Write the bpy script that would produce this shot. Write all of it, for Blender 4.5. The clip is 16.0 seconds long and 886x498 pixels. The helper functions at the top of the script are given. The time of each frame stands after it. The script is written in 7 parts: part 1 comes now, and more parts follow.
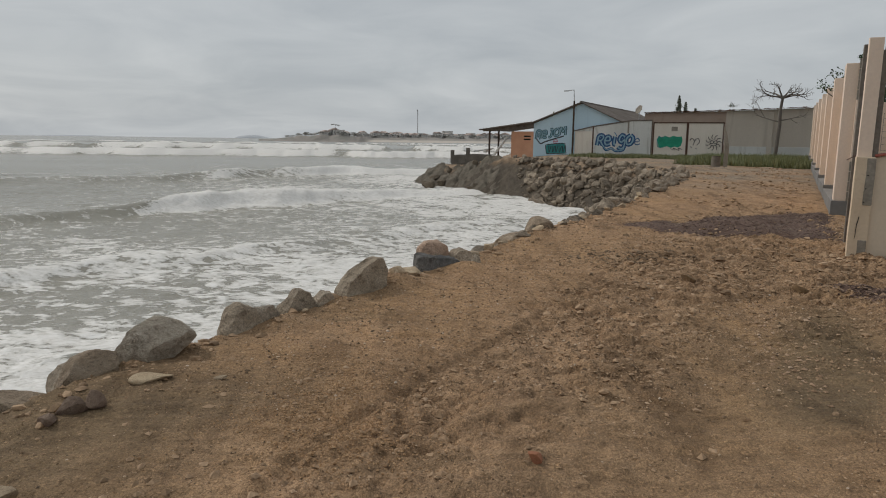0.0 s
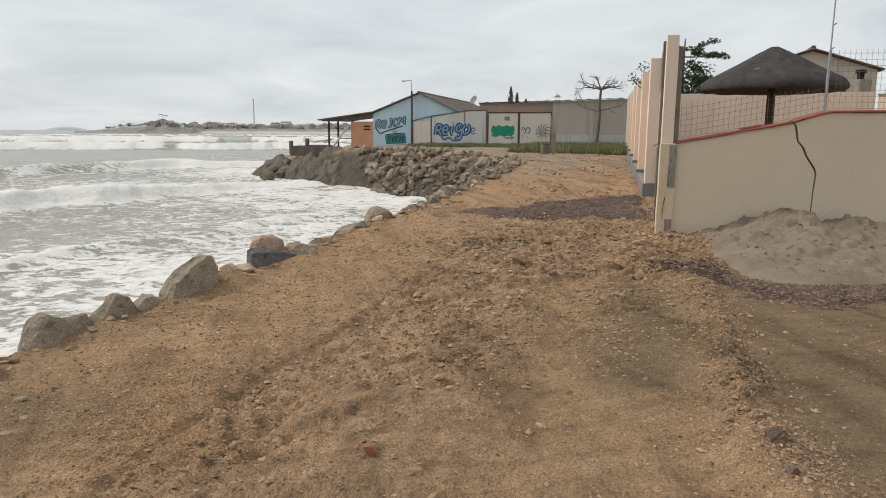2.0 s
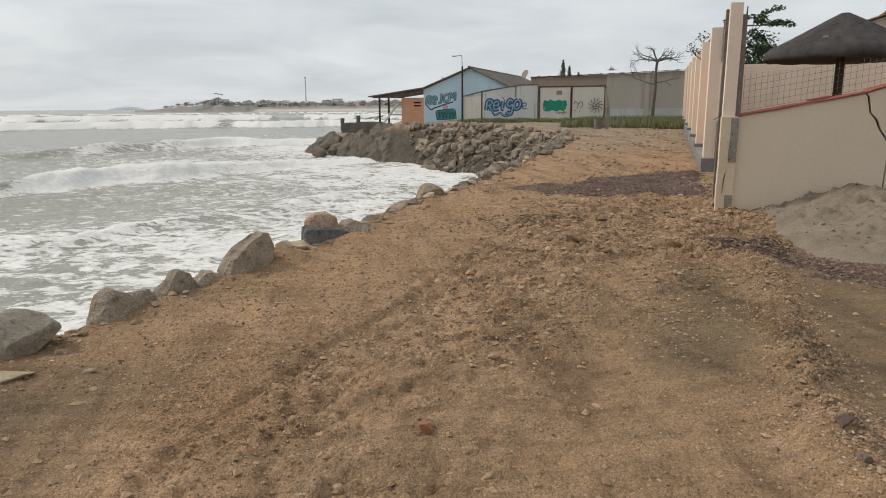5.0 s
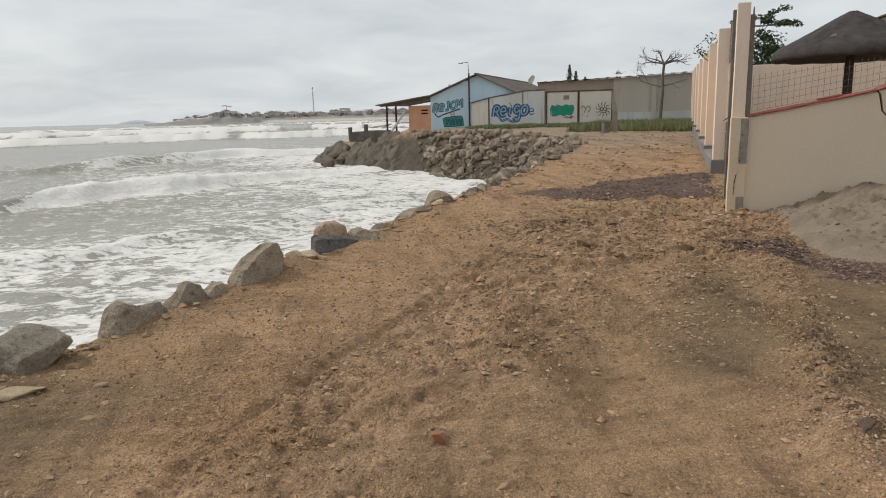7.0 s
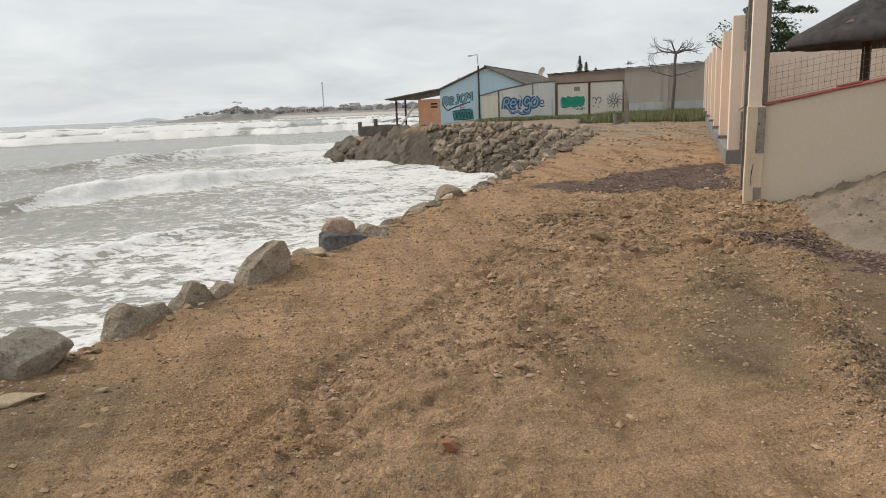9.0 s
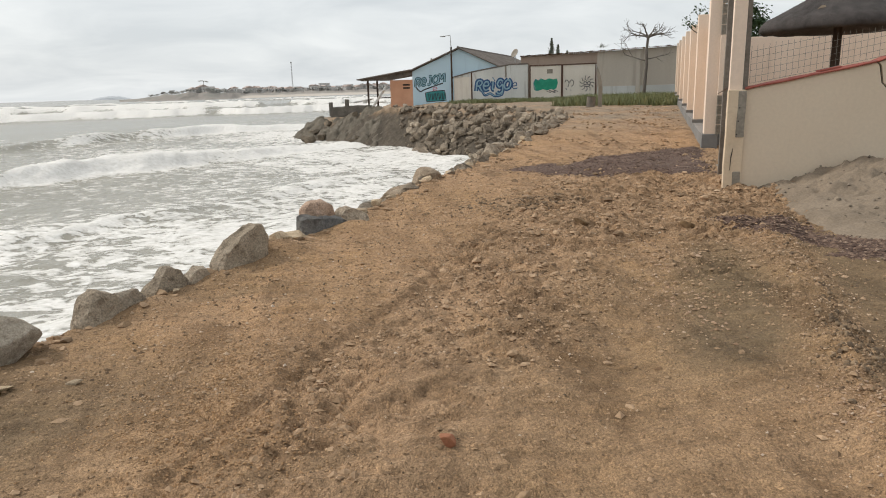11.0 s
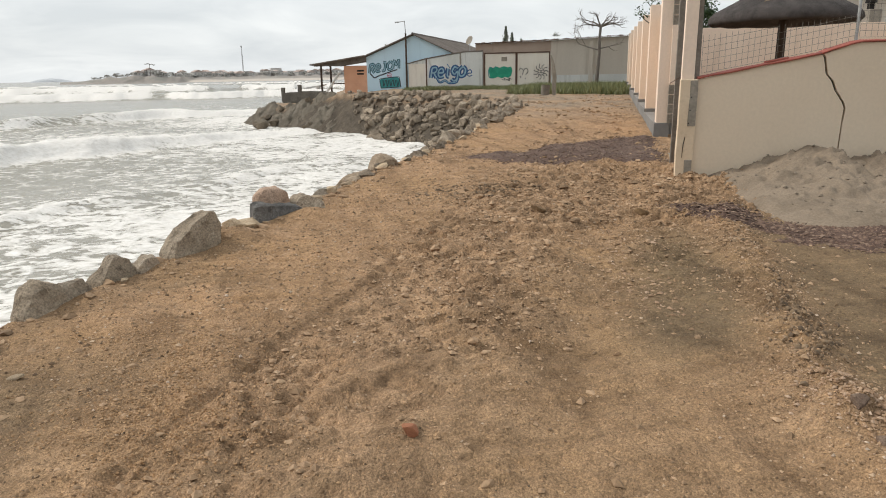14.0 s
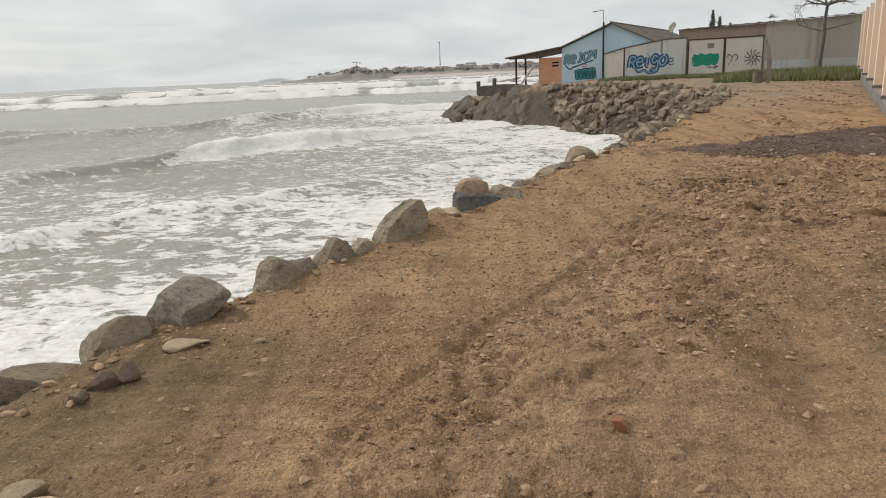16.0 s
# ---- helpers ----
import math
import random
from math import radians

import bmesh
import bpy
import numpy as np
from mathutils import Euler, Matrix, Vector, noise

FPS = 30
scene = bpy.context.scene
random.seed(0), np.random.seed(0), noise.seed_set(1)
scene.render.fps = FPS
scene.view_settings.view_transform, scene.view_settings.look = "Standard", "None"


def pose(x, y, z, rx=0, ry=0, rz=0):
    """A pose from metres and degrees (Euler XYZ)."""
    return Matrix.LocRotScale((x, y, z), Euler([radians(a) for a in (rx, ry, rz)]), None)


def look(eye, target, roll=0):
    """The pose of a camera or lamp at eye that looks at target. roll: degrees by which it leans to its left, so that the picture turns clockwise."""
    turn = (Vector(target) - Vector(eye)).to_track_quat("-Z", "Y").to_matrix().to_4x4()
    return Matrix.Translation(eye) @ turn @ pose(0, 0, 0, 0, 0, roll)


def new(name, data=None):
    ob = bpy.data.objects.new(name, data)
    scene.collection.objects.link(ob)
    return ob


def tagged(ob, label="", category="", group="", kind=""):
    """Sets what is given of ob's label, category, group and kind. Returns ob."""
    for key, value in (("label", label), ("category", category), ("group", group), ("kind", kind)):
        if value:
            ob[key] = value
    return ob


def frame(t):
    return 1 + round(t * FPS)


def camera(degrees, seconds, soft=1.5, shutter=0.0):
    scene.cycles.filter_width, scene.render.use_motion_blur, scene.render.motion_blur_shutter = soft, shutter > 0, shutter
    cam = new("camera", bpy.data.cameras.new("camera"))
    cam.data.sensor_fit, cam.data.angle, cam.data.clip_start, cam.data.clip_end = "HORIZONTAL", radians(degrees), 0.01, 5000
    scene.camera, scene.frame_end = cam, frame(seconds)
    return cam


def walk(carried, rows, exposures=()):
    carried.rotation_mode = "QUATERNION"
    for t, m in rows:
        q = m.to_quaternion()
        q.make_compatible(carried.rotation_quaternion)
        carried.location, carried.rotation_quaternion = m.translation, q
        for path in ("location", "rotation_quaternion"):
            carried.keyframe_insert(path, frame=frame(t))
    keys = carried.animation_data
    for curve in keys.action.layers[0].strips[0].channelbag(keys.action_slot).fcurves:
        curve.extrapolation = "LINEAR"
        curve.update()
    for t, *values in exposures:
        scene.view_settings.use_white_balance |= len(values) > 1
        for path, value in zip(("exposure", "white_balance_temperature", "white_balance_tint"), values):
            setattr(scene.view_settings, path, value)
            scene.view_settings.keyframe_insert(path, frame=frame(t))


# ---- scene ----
# camera and its walk
cam = camera(66.2, 16.0, soft=1.0)
PATH = [
    (0, (0.174, 0.263, 1.558), (0.155, 2.238, 1.241), 0.7),
    (0.5, (0.238, 0.253, 1.567), (0.52, 2.212, 1.28), 0.5),
    (1, (0.25, 0.243, 1.552), (0.656, 2.163, 1.165), -0.2),
    (1.5, (0.244, 0.27, 1.566), (0.612, 2.201, 1.202), -1.4),
    (2, (0.276, 0.295, 1.559), (0.704, 2.219, 1.218), 0.3),
    (2.5, (0.269, 0.29, 1.564), (0.678, 2.22, 1.236), 0.5),
    (3, (0.268, 0.314, 1.569), (0.652, 2.25, 1.241), 1.1),
    (3.5, (0.273, 0.316, 1.555), (0.608, 2.258, 1.217), -0.5),
    (4, (0.279, 0.329, 1.574), (0.627, 2.271, 1.248), -0.6),
    (4.5, (0.251, 0.328, 1.547), (0.589, 2.259, 1.153), -0.1),
    (4.7, (0.257, 0.332, 1.557), (0.563, 2.266, 1.147), 0.2),
    (6.8, (0.24, 0.366, 1.564), (0.469, 2.319, 1.197), -1.8),
    (7, (0.258, 0.372, 1.555), (0.512, 2.317, 1.167), -1.6),
    (7.5, (0.248, 0.396, 1.557), (0.459, 2.341, 1.139), -2.5),
    (8, (0.284, 0.473, 1.546), (0.498, 2.411, 1.099), -2.7),
    (8.5, (0.314, 0.523, 1.548), (0.599, 2.462, 1.148), -1.0),
    (9, (0.292, 0.531, 1.546), (0.512, 2.477, 1.141), -2.4),
    (9.2, (0.291, 0.572, 1.539), (0.524, 2.515, 1.129), -2.0),
    (11.5, (0.177, 0.71, 1.532), (0.52, 2.62, 1.049), -1.8),
    (12, (0.222, 0.734, 1.515), (0.674, 2.616, 1.01), -1.4),
    (12.5, (0.239, 0.747, 1.53), (0.869, 2.587, 1.065), -1.3),
    (13, (0.221, 0.748, 1.532), (0.813, 2.602, 1.07), -2.3),
    (13.5, (0.208, 0.752, 1.525), (0.713, 2.619, 1.019), -1.5),
    (14, (0.169, 0.749, 1.522), (0.599, 2.638, 1.025), -1.0),
    (14.5, (0.16, 0.745, 1.526), (0.54, 2.649, 1.045), -0.6),
    (15, (0.148, 0.746, 1.53), (0.505, 2.661, 1.076), -0.9),
    (15.5, (0.114, 0.741, 1.525), (0.325, 2.674, 1.055), -0.6),
    (16, (0.037, 0.712, 1.525), (-0.072, 2.645, 1.024), -2.6),
]
walk(cam, [(t, look(eye, target, roll)) for t, eye, target, roll in PATH],
     exposures=[(0, -0.17, 6500, 10), (0.8, 0.24, 6500, 10), (1.5, 0.4, 6560, 10), (2.5, 0.42, 6600, 10), (3.0, 0.38, 6600, 10), (3.5, 0.27, 6550, 10), (4.7, 0.33, 6550, 10), (7, 0.32, 6570, 10), (9.2, 0.46, 6600, 10),
                (11.5, 0.56, 6650, 10), (13, 0.6, 6650, 10), (14.5, 0.64, 6680, 10), (15.5, 0.49, 6700, 10), (16, 0.37, 6750, 10)])

# ---- world and light: an overcast day by the sea ----
SEA_Z = -1.6
SUN_EL, SUN_AZ = 40.0, -60.0          # degrees above the horizon; degrees from +y towards +x

world = bpy.data.worlds.new("overcast_sky")
scene.world = world
world.use_nodes = True
wn, wl = world.node_tree.nodes, world.node_tree.links
wn.clear()
w_out = wn.new("ShaderNodeOutputWorld")
w_bg = wn.new("ShaderNodeBackground")
w_sky = wn.new("ShaderNodeTexSky")
w_sky.sky_type = "NISHITA"
w_sky.sun_disc = False
w_sky.sun_elevation = radians(SUN_EL)
w_sky.sun_rotation = radians(SUN_AZ)
w_sky.air_density, w_sky.dust_density, w_sky.ozone_density = 1.0, 3.0, 1.0
# a closed layer of cloud drawn on a plane high above
w_tc = wn.new("ShaderNodeTexCoord")
w_sep = wn.new("ShaderNodeSeparateXYZ")
wl.new(w_tc.outputs["Generated"], w_sep.inputs[0])
w_h = wn.new("ShaderNodeMath"); w_h.operation = "ADD"; w_h.inputs[1].default_value = 0.16
w_abs = wn.new("ShaderNodeMath"); w_abs.operation = "ABSOLUTE"
wl.new(w_sep.outputs[2], w_abs.inputs[0]); wl.new(w_abs.outputs[0], w_h.inputs[0])
w_div = wn.new("ShaderNodeVectorMath"); w_div.operation = "DIVIDE"
w_comb = wn.new("ShaderNodeCombineXYZ")
for k in range(3):
    wl.new(w_h.outputs[0], w_comb.inputs[k])
wl.new(w_tc.outputs["Generated"], w_div.inputs[0]); wl.new(w_comb.outputs[0], w_div.inputs[1])
w_n = wn.new("ShaderNodeTexNoise")
w_n.inputs["Scale"].default_value = 1.1; w_n.inputs["Detail"].default_value = 7.0; w_n.inputs["Roughness"].default_value = 0.55
w_n.inputs["Distortion"].default_value = 0.5
wl.new(w_div.outputs[0], w_n.inputs["Vector"])
w_cr = wn.new("ShaderNodeValToRGB")
w_cr.color_ramp.elements[0].position, w_cr.color_ramp.elements[0].color = 0.32, (4.82, 5.2, 5.5, 1)
w_cr.color_ramp.elements[1].position, w_cr.color_ramp.elements[1].color = 0.68, (6.28, 6.6, 6.78, 1)
wl.new(w_n.outputs["Fac"], w_cr.inputs[0])
w_mix = wn.new("ShaderNodeMixRGB"); w_mix.inputs[0].default_value = 0.93
wl.new(w_sky.outputs[0], w_mix.inputs[1]); wl.new(w_cr.outputs[0], w_mix.inputs[2])
w_bg.inputs["Strength"].default_value = 0.096
wl.new(w_mix.outputs[0], w_bg.inputs["Color"]); wl.new(w_bg.outputs[0], w_out.inputs["Surface"])

sun_data = bpy.data.lights.new("sun", "SUN")
sun_data.energy, sun_data.angle, sun_data.color = 1.5, radians(11), (1.0, 0.96, 0.9)
sun = new("sun", sun_data)
_e, _a = radians(SUN_EL), radians(SUN_AZ)
_sd = Vector((math.sin(_a) * math.cos(_e), math.cos(_a) * math.cos(_e), math.sin(_e)))
sun.matrix_world = look(_sd * 60, (0, 0, 0))

# ---- materials ----
def nodes_of(name):
    m = bpy.data.materials.new(name)
    m.use_nodes = True
    return m, m.node_tree.nodes, m.node_tree.links, m.node_tree.nodes["Principled BSDF"]


def noise_node(n, l, vec, scale, detail=4.0, rough=0.55, distort=0.0):
    t = n.new("ShaderNodeTexNoise")
    t.inputs["Scale"].default_value, t.inputs["Detail"].default_value = scale, detail
    t.inputs["Roughness"].default_value, t.inputs["Distortion"].default_value = rough, distort
    l.new(vec, t.inputs["Vector"])
    return t.outputs["Fac"]


def ramp(n, l, fac, stops):
    r = n.new("ShaderNodeValToRGB")
    e = r.color_ramp.elements
    while len(e) < len(stops):
        e.new(0.5)
    for k, (p, c) in enumerate(stops):
        e[k].position = p
        e[k].color = (*c, 1) if len(c) == 3 else c
    l.new(fac, r.inputs[0])
    return r.outputs[0]


def mixc(n, l, fac, a, b, mode="MIX"):
    m = n.new("ShaderNodeMixRGB")
    m.blend_type = mode
    for slot, v in ((0, fac), (1, a), (2, b)):
        if isinstance(v, (int, float)):
            m.inputs[slot].default_value = v
        elif isinstance(v, tuple):
            m.inputs[slot].default_value = (*v, 1)
        else:
            l.new(v, m.inputs[slot])
    return m.outputs[0]


def calc(n, l, op, a, b=0.0, clamp=False):
    m = n.new("ShaderNodeMath")
    m.operation, m.use_clamp = op, clamp
    for slot, v in ((0, a), (1, b)):
        if isinstance(v, (int, float)):
            m.inputs[slot].default_value = v
        else:
            l.new(v, m.inputs[slot])
    return m.outputs[0]


def bumped(n, l, bsdf, height, strength, distance):
    b = n.new("ShaderNodeBump")
    b.inputs["Strength"].default_value, b.inputs["Distance"].default_value = strength, distance
    l.new(height, b.inputs["Height"])
    l.new(b.outputs[0], bsdf.inputs["Normal"])


def surface(name, c1, c2, c3=None, big=0.8, fine=30.0, rough=0.85, bump=0.3, dist=0.01, metal=0.0, stain=0.0, per_object=0.0, spec=0.35, streak=False, grain=0.25):
    """A worn surface: two tones at a large scale, grain at a small one, optional stains and a change from object to object."""
    m, n, l, b = nodes_of(name)
    tc = n.new("ShaderNodeTexCoord").outputs["Object"]
    vec = tc
    if streak:
        mp = n.new("ShaderNodeMapping")
        mp.inputs["Scale"].default_value = (1, 1, 0.12)
        l.new(tc, mp.inputs["Vector"])
        vec = mp.outputs[0]
    f1 = noise_node(n, l, vec, big, 5.0)
    f2 = noise_node(n, l, tc, fine, 3.0, 0.6)
    base = mixc(n, l, ramp(n, l, f1, [(0.32, (0, 0, 0)), (0.68, (1, 1, 1))]), c1, c2)
    lo, hi = 1 - grain, 1 + 0.8 * grain
    speck = ramp(n, l, f2, [(0.25, (lo, lo, lo)), (0.75, (hi, hi, hi))])
    base = mixc(n, l, 1.0, base, speck, "MULTIPLY")
    if c3 is not None:
        f3 = noise_node(n, l, vec, big * 2.7, 6.0, 0.65, 0.6)
        base = mixc(n, l, ramp(n, l, f3, [(0.56, (0, 0, 0)), (0.72, (stain, stain, stain))]), base, c3)
    if per_object:
        oi = n.new("ShaderNodeObjectInfo").outputs["Random"]
        k = calc(n, l, "ADD", calc(n, l, "MULTIPLY", oi, 2 * per_object), 1 - per_object)
        hue = n.new("ShaderNodeHueSaturation")
        l.new(k, hue.inputs["Value"])
        l.new(base, hue.inputs["Color"])
        base = hue.outputs[0]
    l.new(base, b.inputs["Base Color"])
    b.inputs["Roughness"].default_value, b.inputs["Metallic"].default_value = rough, metal
    b.inputs["Specular IOR Level"].default_value = spec
    if bump:
        hgt = calc(n, l, "ADD", f2, calc(n, l, "MULTIPLY", f1, 1.5))
        bumped(n, l, b, hgt, bump, dist)
    return m


def ground_material():
    """Earth road: ochre fill, churned darker clods, grey sand, bank; zones come from attributes of the sheet."""
    m, n, l, b = nodes_of("earth")
    tc = n.new("ShaderNodeTexCoord").outputs["Object"]

    def attr(name):
        a = n.new("ShaderNodeAttribute")
        a.attribute_name = name
        return a.outputs["Fac"]
    f_big = noise_node(n, l, tc, 0.55, 5.0, 0.6)
    f_mid = noise_node(n, l, tc, 3.2, 6.0, 0.65)
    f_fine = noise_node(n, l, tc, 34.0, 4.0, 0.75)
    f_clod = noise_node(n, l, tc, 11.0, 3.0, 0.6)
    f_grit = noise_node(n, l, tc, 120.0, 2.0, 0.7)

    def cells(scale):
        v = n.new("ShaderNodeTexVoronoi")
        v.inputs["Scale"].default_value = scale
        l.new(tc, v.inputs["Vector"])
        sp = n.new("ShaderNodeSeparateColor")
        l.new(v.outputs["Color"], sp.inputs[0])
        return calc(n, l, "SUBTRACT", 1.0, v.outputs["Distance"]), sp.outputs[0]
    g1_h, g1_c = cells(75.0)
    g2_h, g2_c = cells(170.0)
    tone = ramp(n, l, f_mid, [(0.3, (0, 0, 0)), (0.7, (1, 1, 1))])
    ochre = mixc(n, l, tone, (0.335, 0.205, 0.11), (0.45, 0.29, 0.172))
    ochre = mixc(n, l, ramp(n, l, f_big, [(0.46, (0, 0, 0)), (0.62, (0.6, 0.6, 0.6))]), ochre, (0.445, 0.272, 0.137))
    churn = mixc(n, l, tone, (0.305, 0.194, 0.113), (0.445, 0.292, 0.178))
    grey = mixc(n, l, tone, (0.168, 0.114, 0.066), (0.235, 0.166, 0.098))
    bank = mixc(n, l, tone, (0.07, 0.057, 0.044), (0.135, 0.112, 0.086))
    lawn = mixc(n, l, tone, (0.25, 0.193, 0.14), (0.345, 0.278, 0.21))
    jig = calc(n, l, "MULTIPLY", calc(n, l, "SUBTRACT", f_big, 0.5), 0.7)
    col = mixc(n, l, calc(n, l, "ADD", attr("churn"), jig, True), ochre, churn)
    col = mixc(n, l, calc(n, l, "ADD", attr("grey"), jig, True), col, grey)
    # turned soil, which also carries the shade painted on ledge and lip faces
    turned = mixc(n, l, tone, (0.165, 0.104, 0.058), (0.26, 0.168, 0.098))
    col = mixc(n, l, calc(n, l, "MULTIPLY", attr("turned"), 0.6, True), col, turned)
    damp = mixc(n, l, tone, (0.165, 0.112, 0.064), (0.24, 0.168, 0.10))
    col = mixc(n, l, calc(n, l, "ADD", attr("damp"), calc(n, l, "MULTIPLY", jig, attr("damp")), True), col, damp)
    col = mixc(n, l, attr("pale"), col, lawn)
    col = mixc(n, l, attr("bank"), col, bank)
    # earth grain that also paints shade: bump pits dark, bump tops pale
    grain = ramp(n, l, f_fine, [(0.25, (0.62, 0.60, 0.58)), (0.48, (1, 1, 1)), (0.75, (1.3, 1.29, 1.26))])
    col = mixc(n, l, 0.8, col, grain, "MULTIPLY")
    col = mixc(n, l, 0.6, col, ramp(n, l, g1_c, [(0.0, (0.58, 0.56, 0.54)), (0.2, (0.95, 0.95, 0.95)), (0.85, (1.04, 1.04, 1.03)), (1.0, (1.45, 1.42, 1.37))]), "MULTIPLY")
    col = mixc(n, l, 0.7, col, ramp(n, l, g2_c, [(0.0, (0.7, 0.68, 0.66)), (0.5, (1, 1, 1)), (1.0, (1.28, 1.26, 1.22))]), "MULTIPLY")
    clump_shade = ramp(n, l, f_clod, [(0.30, (0.66, 0.64, 0.62)), (0.46, (1, 1, 1)), (0.7, (1.16, 1.15, 1.13))])
    col = mixc(n, l, calc(n, l, "ADD", calc(n, l, "MULTIPLY", attr("churn"), 0.25), 0.35, True), col, clump_shade, "MULTIPLY")
    # bands that follow the wheels
    lane = n.new("ShaderNodeMapping")
    lane.inputs["Rotation"].default_value, lane.inputs["Scale"].default_value = (0, 0, radians(28)), (2.6, 0.45, 1.0)
    l.new(tc, lane.inputs["Vector"])
    f_lane = noise_node(n, l, lane.outputs[0], 1.0, 5.0, 0.6, 0.5)
    col = mixc(n, l, 0.9, col, ramp(n, l, f_lane, [(0.32, (0.60, 0.58, 0.56)), (0.48, (0.97, 0.97, 0.97)), (0.68, (1.14, 1.13, 1.1))]), "MULTIPLY")
    # scrape marks across the road
    rake = n.new("ShaderNodeMapping")
    rake.inputs["Rotation"].default_value, rake.inputs["Scale"].default_value = (0, 0, radians(8)), (0.9, 8.0, 1.0)
    l.new(tc, rake.inputs["Vector"])
    f_rake = noise_node(n, l, rake.outputs[0], 1.0, 4.0, 0.65, 0.3)
    col = mixc(n, l, 0.75, col, ramp(n, l, f_rake, [(0.3, (0.74, 0.73, 0.72)), (0.5, (1, 1, 1)), (0.7, (1.16, 1.15, 1.13))]), "MULTIPLY")
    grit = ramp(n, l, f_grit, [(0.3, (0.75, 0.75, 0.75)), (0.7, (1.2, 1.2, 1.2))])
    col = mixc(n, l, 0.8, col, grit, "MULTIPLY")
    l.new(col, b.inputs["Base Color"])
    b.inputs["Roughness"].default_value = 0.93
    b.inputs["Specular IOR Level"].default_value = 0.25
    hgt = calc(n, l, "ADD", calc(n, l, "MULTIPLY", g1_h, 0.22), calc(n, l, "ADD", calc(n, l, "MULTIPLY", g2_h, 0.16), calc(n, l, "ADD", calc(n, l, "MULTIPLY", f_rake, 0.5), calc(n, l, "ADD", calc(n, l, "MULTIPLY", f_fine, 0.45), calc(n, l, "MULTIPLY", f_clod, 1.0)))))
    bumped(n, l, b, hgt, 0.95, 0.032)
    return m


def sea_material():
    """Murky green-grey water with white foam, laid where the sheet's own foam density is high."""
    m, n, l, b = nodes_of("sea_water")
    tc = n.new("ShaderNodeTexCoord").outputs["Object"]
    a = n.new("ShaderNodeAttribute")
    a.attribute_name = "foam"
    dens = a.outputs["Fac"]
    warp = n.new("ShaderNodeTexNoise")
    warp.inputs["Scale"].default_value = 0.35
    l.new(tc, warp.inputs["Vector"])
    wv = n.new("ShaderNodeVectorMath"); wv.operation = "MULTIPLY_ADD"
    wv.inputs[1].default_value = (1.0, 1.0, 0)
    st = n.new("ShaderNodeMapping"); st.inputs["Rotation"].default_value = (0, 0, radians(-18)); st.inputs["Scale"].default_value = (0.8, 1.3, 1)
    l.new(tc, st.inputs["Vector"])
    l.new(warp.outputs["Color"], wv.inputs[0]); l.new(st.outputs[0], wv.inputs[2])
    f1 = noise_node(n, l, wv.outputs[0], 2.1, 3.0, 0.55, 0.6)
    f2 = noise_node(n, l, wv.outputs[0], 7.0, 4.0, 0.62, 0.5)
    f3 = noise_node(n, l, tc, 0.12, 4.0, 0.55)
    pat = calc(n, l, "ADD", calc(n, l, "MULTIPLY", f1, 0.54), calc(n, l, "ADD", calc(n, l, "MULTIPLY", f2, 0.34), calc(n, l, "MULTIPLY", f3, 0.12)))
    raw = calc(n, l, "ADD", pat, calc(n, l, "MULTIPLY", calc(n, l, "SUBTRACT", dens, 0.5), 0.42))
    edge = ramp(n, l, raw, [(0.490, (0, 0, 0)), (0.512, (1, 1, 1))])
    thick = ramp(n, l, raw, [(0.49, (0.55, 0.55, 0.55)), (0.58, (1, 1, 1))])
    water = mixc(n, l, f3, (0.21, 0.197, 0.152), (0.285, 0.266, 0.212))
    milky = mixc(n, l, calc(n, l, "MULTIPLY", dens, 0.38, True), water, (0.50, 0.46, 0.395))
    foam = mixc(n, l, ramp(n, l, f2, [(0.3, (0, 0, 0)), (0.7, (1, 1, 1))]), (0.64, 0.61, 0.56), (0.88, 0.855, 0.815))
    fac = calc(n, l, "MULTIPLY", edge, thick)
    l.new(mixc(n, l, fac, milky, foam), b.inputs["Base Color"])
    l.new(calc(n, l, "ADD", calc(n, l, "MULTIPLY", edge, 0.5), 0.22), b.inputs["Roughness"])
    b.inputs["IOR"].default_value = 1.33
    rip = noise_node(n, l, tc, 1.6, 6.0, 0.62, 0.4)
    hgt = calc(n, l, "ADD", calc(n, l, "MULTIPLY", rip, 1.0), calc(n, l, "MULTIPLY", fac, 0.25))
    bumped(n, l, b, hgt, 0.75, 0.16)
    return m


